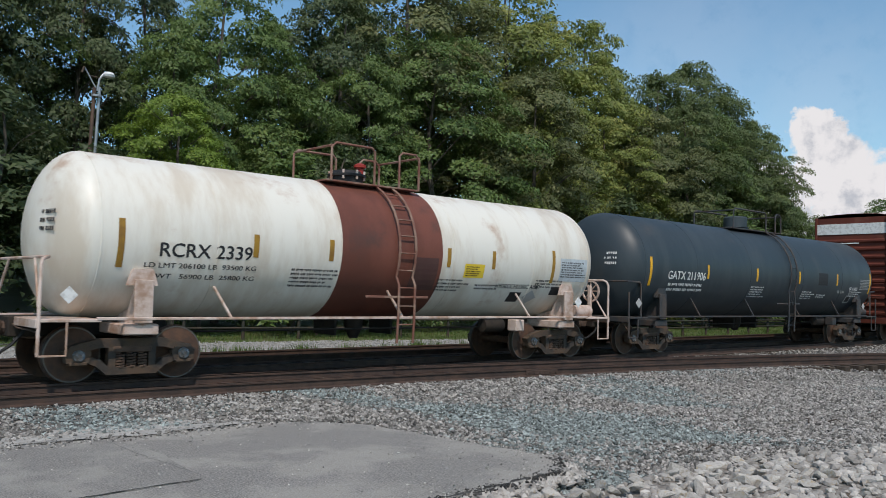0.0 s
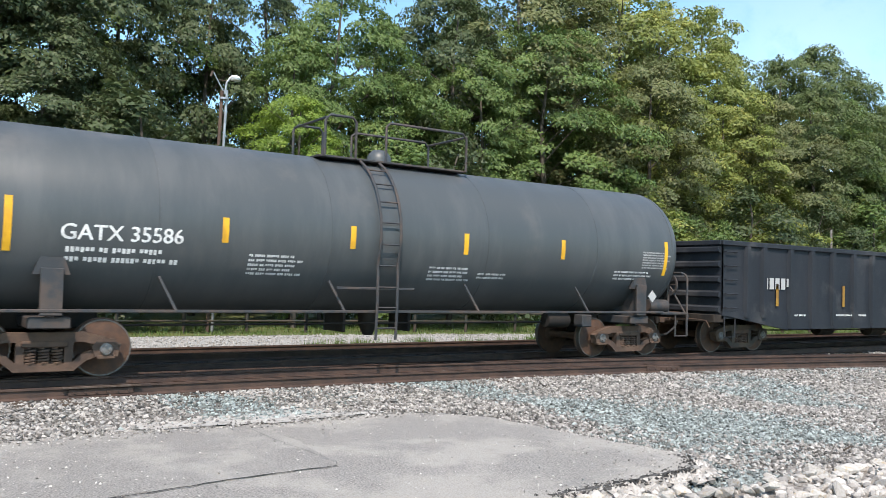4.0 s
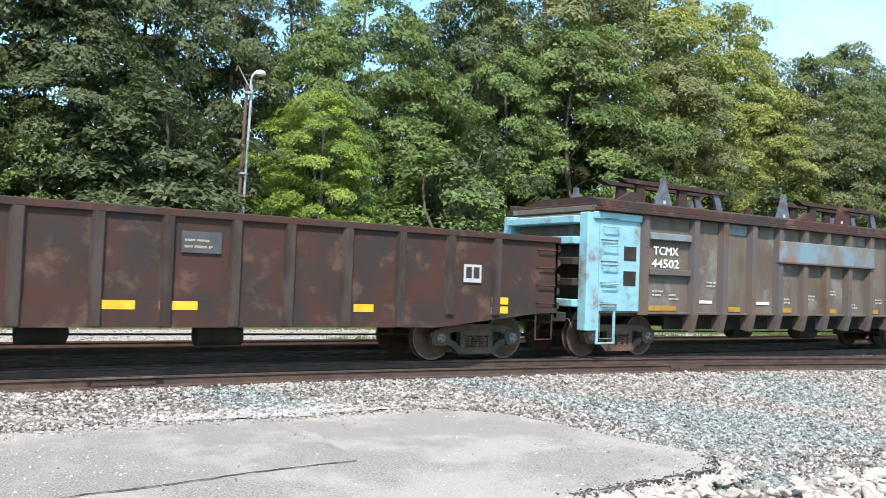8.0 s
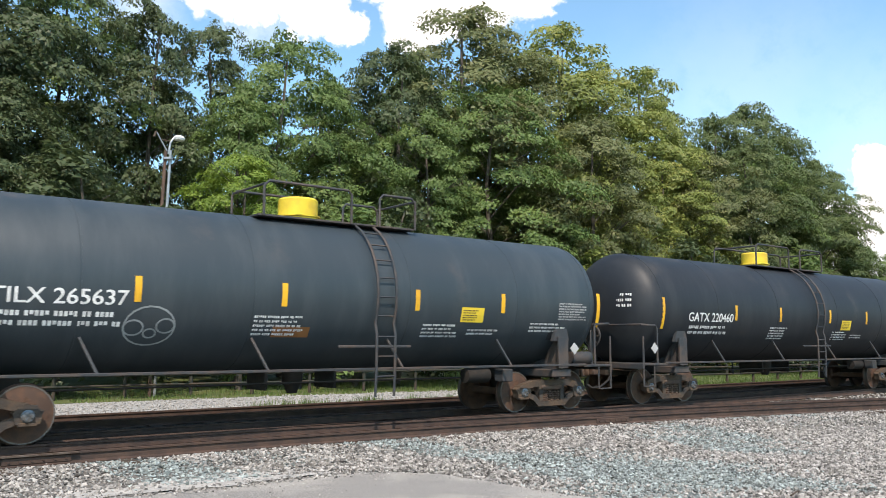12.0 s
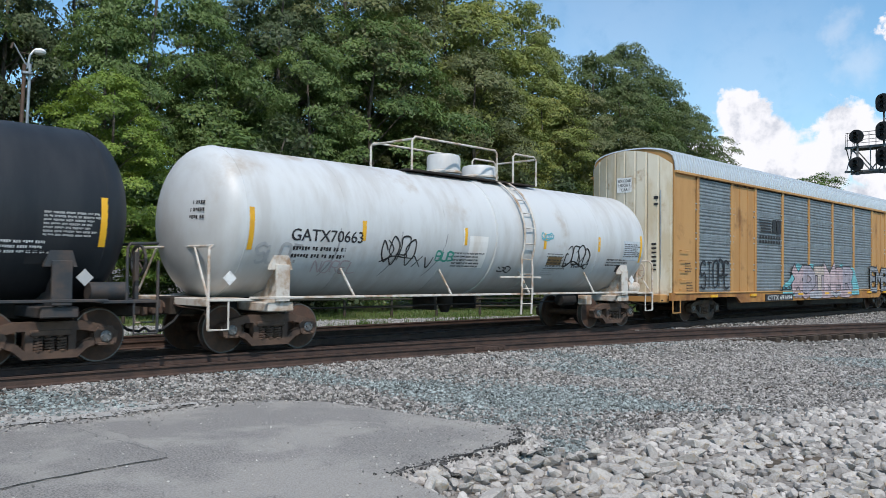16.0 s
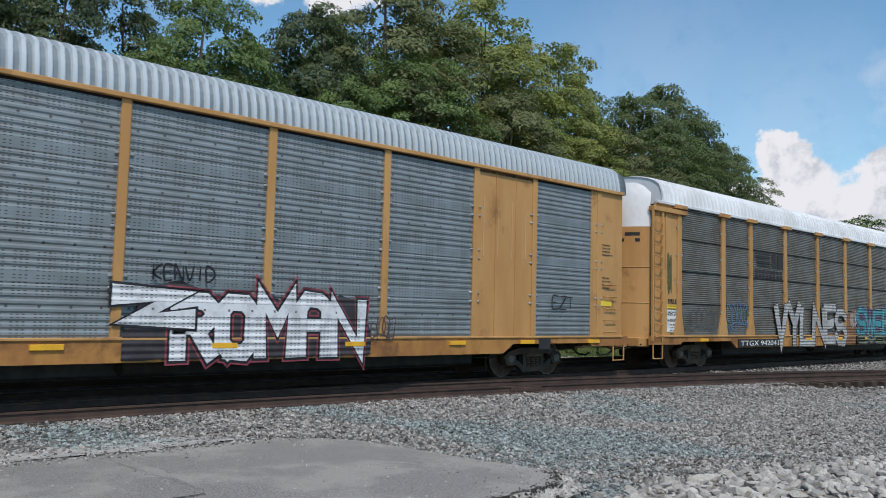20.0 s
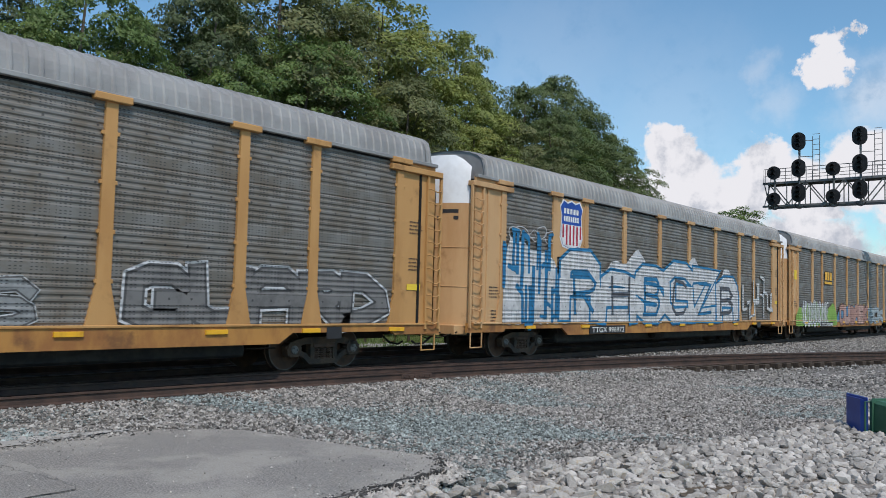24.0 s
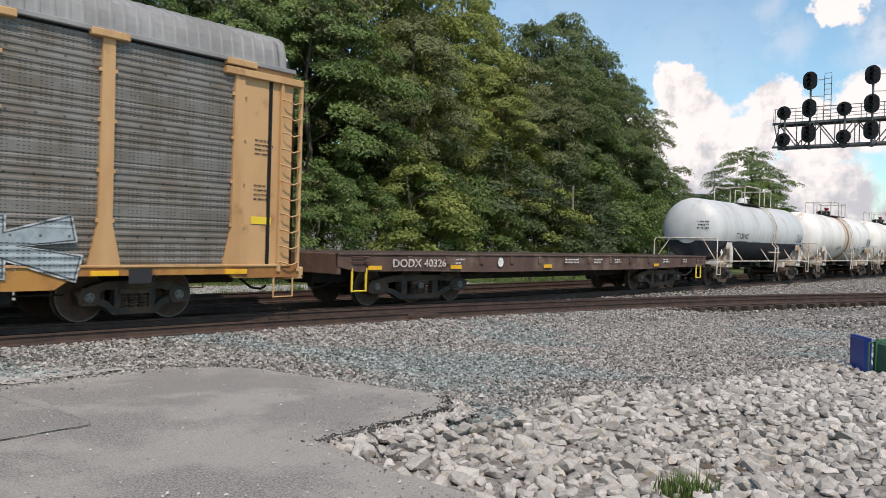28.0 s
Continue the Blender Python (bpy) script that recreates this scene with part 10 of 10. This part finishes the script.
def signal_head(y, z, tall, x=-0.95):
    """An oval black target with hooded lamps on its face."""
    w, h = 0.46, 0.62 if tall else 0.46
    out = [(y + w * math.cos(0.2618 * k), z + (h - w) * (1 if math.sin(0.2618 * k) >= 0 else -1) + w * math.sin(0.2618 * k)) for k in range(24)]
    hd = part("signal_head", Shape().prism(out, "x", x - 0.05, x + 0.05).box(x + 0.05, x + 0.35, y - 0.3, y + 0.3, z - h * 0.7, z + h * 0.7, 0.03), SIG_BLACK, sig, "oval black signal head")
    for dz in ((0.3, 0, -0.3) if tall else (0.14, -0.14)):
        hood = Shape()
        hood.grid([[(x - 0.05 - q, y + 0.13 * math.cos(a), z + dz + 0.13 * math.sin(a)) for a in [-0.4 + 0.33 * k for k in range(13)]] for q in (0.0, 0.28)])
        part("hood", hood, SIG_BLACK, hd)
    part("bracket", Shape().tube([(x + 0.2, y, z - h - 0.25), (x + 0.2, y, z - h * 0.6)], 0.07, 8), SIG_STEEL, hd)


for y, tops in ((18.75, ((11.05, 0), (8.85 + 0.35, 0))), (17.1, ((13.1, 1), (11.25, 1), (9.55, 1))), (14.9, ((11.05, 0), (9.2, 0))), (13.25, ((13.1, 1), (11.25, 1), (9.55, 1)))):
    for z, tall in tops:
        signal_head(y, z, tall)
    top = max(z for z, _ in tops)
    part("signal_mast", Shape().tube([(-0.72, y, Zb - 0.1), (-0.72, y, top - 0.3)], 0.07, 8), SIG_STEEL, sig)
    if len(tops) == 3:
        lad = Shape()
        for dy in (-1.2, -0.75):
            lad.tube([(-0.3, y + dy, Zt + 0.1), (-0.3, y + dy, top + 0.4)], 0.025, 5)
        for k in range(9):
            lad.tube([(-0.3, y - 1.2, Zt + 0.4 + 0.36 * k), (-0.3, y - 0.75, Zt + 0.4 + 0.36 * k)], 0.018, 5)
        lad.tube([(-0.6, y, 12.1), (-0.3, y - 0.75, 12.1)], 0.025, 5).tube([(-0.6, y, 13.2), (-0.3, y - 0.75, 13.2)], 0.025, 5)
        part("signal_ladder", lad, SIG_STEEL, sig)
    part("cable_loop", Shape().tube([(-0.7, y - 0.3, Zb), (-0.7, y - 0.2, Zb - 0.2), (-0.7, y, Zb - 0.26), (-0.7, y + 0.2, Zb - 0.2), (-0.7, y + 0.3, Zb)], 0.025, 6), SIG_BLACK, sig, smooth=True)

GREEN_BIN = material("green_plastic", (0.035, 0.11, 0.065), 0.5, 0, (0.05, 0.13, 0.08), 0.4, 3, bump=0.05)
BLUE_BIN = material("blue_plastic", (0.01, 0.045, 0.26), 0.4, 0, (0.015, 0.06, 0.3), 0.4, 3, bump=0.05)
BLUE_BIN2 = material("faded_blue_plastic", (0.012, 0.075, 0.24), 0.45, 0, (0.02, 0.10, 0.28), 0.4, 3, bump=0.05)


def wheelie(label, mat, at, lid_turn, lid_mat):
    b = thing("wheelie_bin", label, "wheelie bin", at=at)
    sec = lambda w, d, z, c=0.05: [(-w + c, -d, z), (w - c, -d, z), (w, -d + c, z), (w, d - c, z), (w - c, d, z), (-w + c, d, z), (-w, d - c, z), (-w, -d + c, z), (-w + c, -d, z)]
    part("body", Shape().grid([sec(0.21, 0.25, 0.02), sec(0.24, 0.29, 0.3), sec(0.28, 0.35, 0.88), sec(0.31, 0.38, 0.885), sec(0.31, 0.38, 0.95), sec(0.285, 0.355, 0.95), sec(0.22, 0.26, 0.06)]).add(sec(0.21, 0.25, 0.02)[:-1], [tuple(range(8))]), mat, b, smooth=True)
    lid = part("lid", Shape().box(-0.32, 0.32, -0.78, 0.02, 0.0, 0.035, 0.015).prism([(-0.76, 0.03), (-0.02, 0.03), (-0.1, 0.085), (-0.66, 0.075)], "x", -0.28, 0.28), lid_mat, b, at=pose(0, 0.40, 0.97, lid_turn, 0, 0))
    part("handle", Shape().tube([(-0.25, 0.40, 0.92), (-0.25, 0.48, 0.93), (0.25, 0.48, 0.93), (0.25, 0.40, 0.92)], 0.018, 7), mat, b, smooth=True)
    for x in (-0.27, 0.27):
        part("wheel", Shape().lathe([(-0.03, 0.03), (-0.03, 0.12), (0.03, 0.12), (0.03, 0.03)], "x", (x, 0.27, 0.12), 18), BLACK, b, smooth=True)
    part("axle", Shape().tube([(-0.27, 0.27, 0.12), (0.27, 0.27, 0.12)], 0.012, 6), BLACK, b)
    part("moulded_ring", Shape().lathe([(-0.01, 0.07), (0.01, 0.09), (0.01, 0.11), (-0.01, 0.13)], "y", (0, -0.305, 0.5), 18, True), mat, b)
    return b


# lying on its side, its mouth turned away, the lid swung open
FALLEN = Matrix(((0, -0.73, 0.68), (0, 0.68, 0.73), (-1, 0, 0))).to_quaternion()
wheelie("green wheelie bin lying on its side, blue lid hanging open", GREEN_BIN, Matrix.LocRotScale((15.33, 2.42, -0.15), FALLEN, Vector((0.98, 0.98, 0.98))), -80, BLUE_BIN)
wheelie("upright blue wheelie bin standing on the gravel", BLUE_BIN2, Matrix.LocRotScale((16.98, 2.60, -0.45), Euler((0, 0, radians(200))), Vector((1.08, 1.08, 1.08))), 8, BLUE_BIN2)
pole = thing("utility_pole", "thin bare wooden pole at the wood's edge", "pole", at=pose(46.9, 28, -0.2))
part("shaft", Shape().tube([(0, 0, 0), (0.02, 0, 3), (0, 0, 5.6)], 0.09, 8, 0.07), material("grey_timber", (0.26, 0.24, 0.21), 0.9, 0, (0.18, 0.16, 0.14), 0.5, 3), pole, smooth=True)
part("wire", Shape().tube([(0, 0, 3.2), (14, 3, 1.9), (28, 6, 1.6)], 0.02, 4).tube([(0, 0, 3.2), (-14, 2, 3.0), (-26, 4, 3.6)], 0.02, 4), BLACK, pole)


# ---- motion ----
def motions():
    """The train rolls past; every wheel turns while its car is near enough to be seen."""
    for car, place, sets in TRAIN:
        walk(car, [(t, pose(place - run(t), TRACK_Y, 0)) for t in [2.0 * i for i in range(15)]])
        for w, dx in sets:
            stay = Matrix.Translation((dx, 0, WHEEL_R))
            turn = lambda t: stay @ Matrix.Rotation(-run(t) / WHEEL_R, 4, "Y")
            near = [i for i in range(841) if -3 < place + dx - run(i / 30) < 45]
            if not near:
                walk(w, [(0.0, stay), (28.0, stay)])
                continue
            i0, i1 = near[0], near[-1]
            rows = [(i / 30, turn(i / 30)) for i in range(i0, i1 + 1)]
            if i0 > 0:
                rows.insert(0, (0.0, rows[0][1]))
            if i1 < 840:
                rows.append((28.0, rows[-1][1]))
            walk(w, rows)


motions()
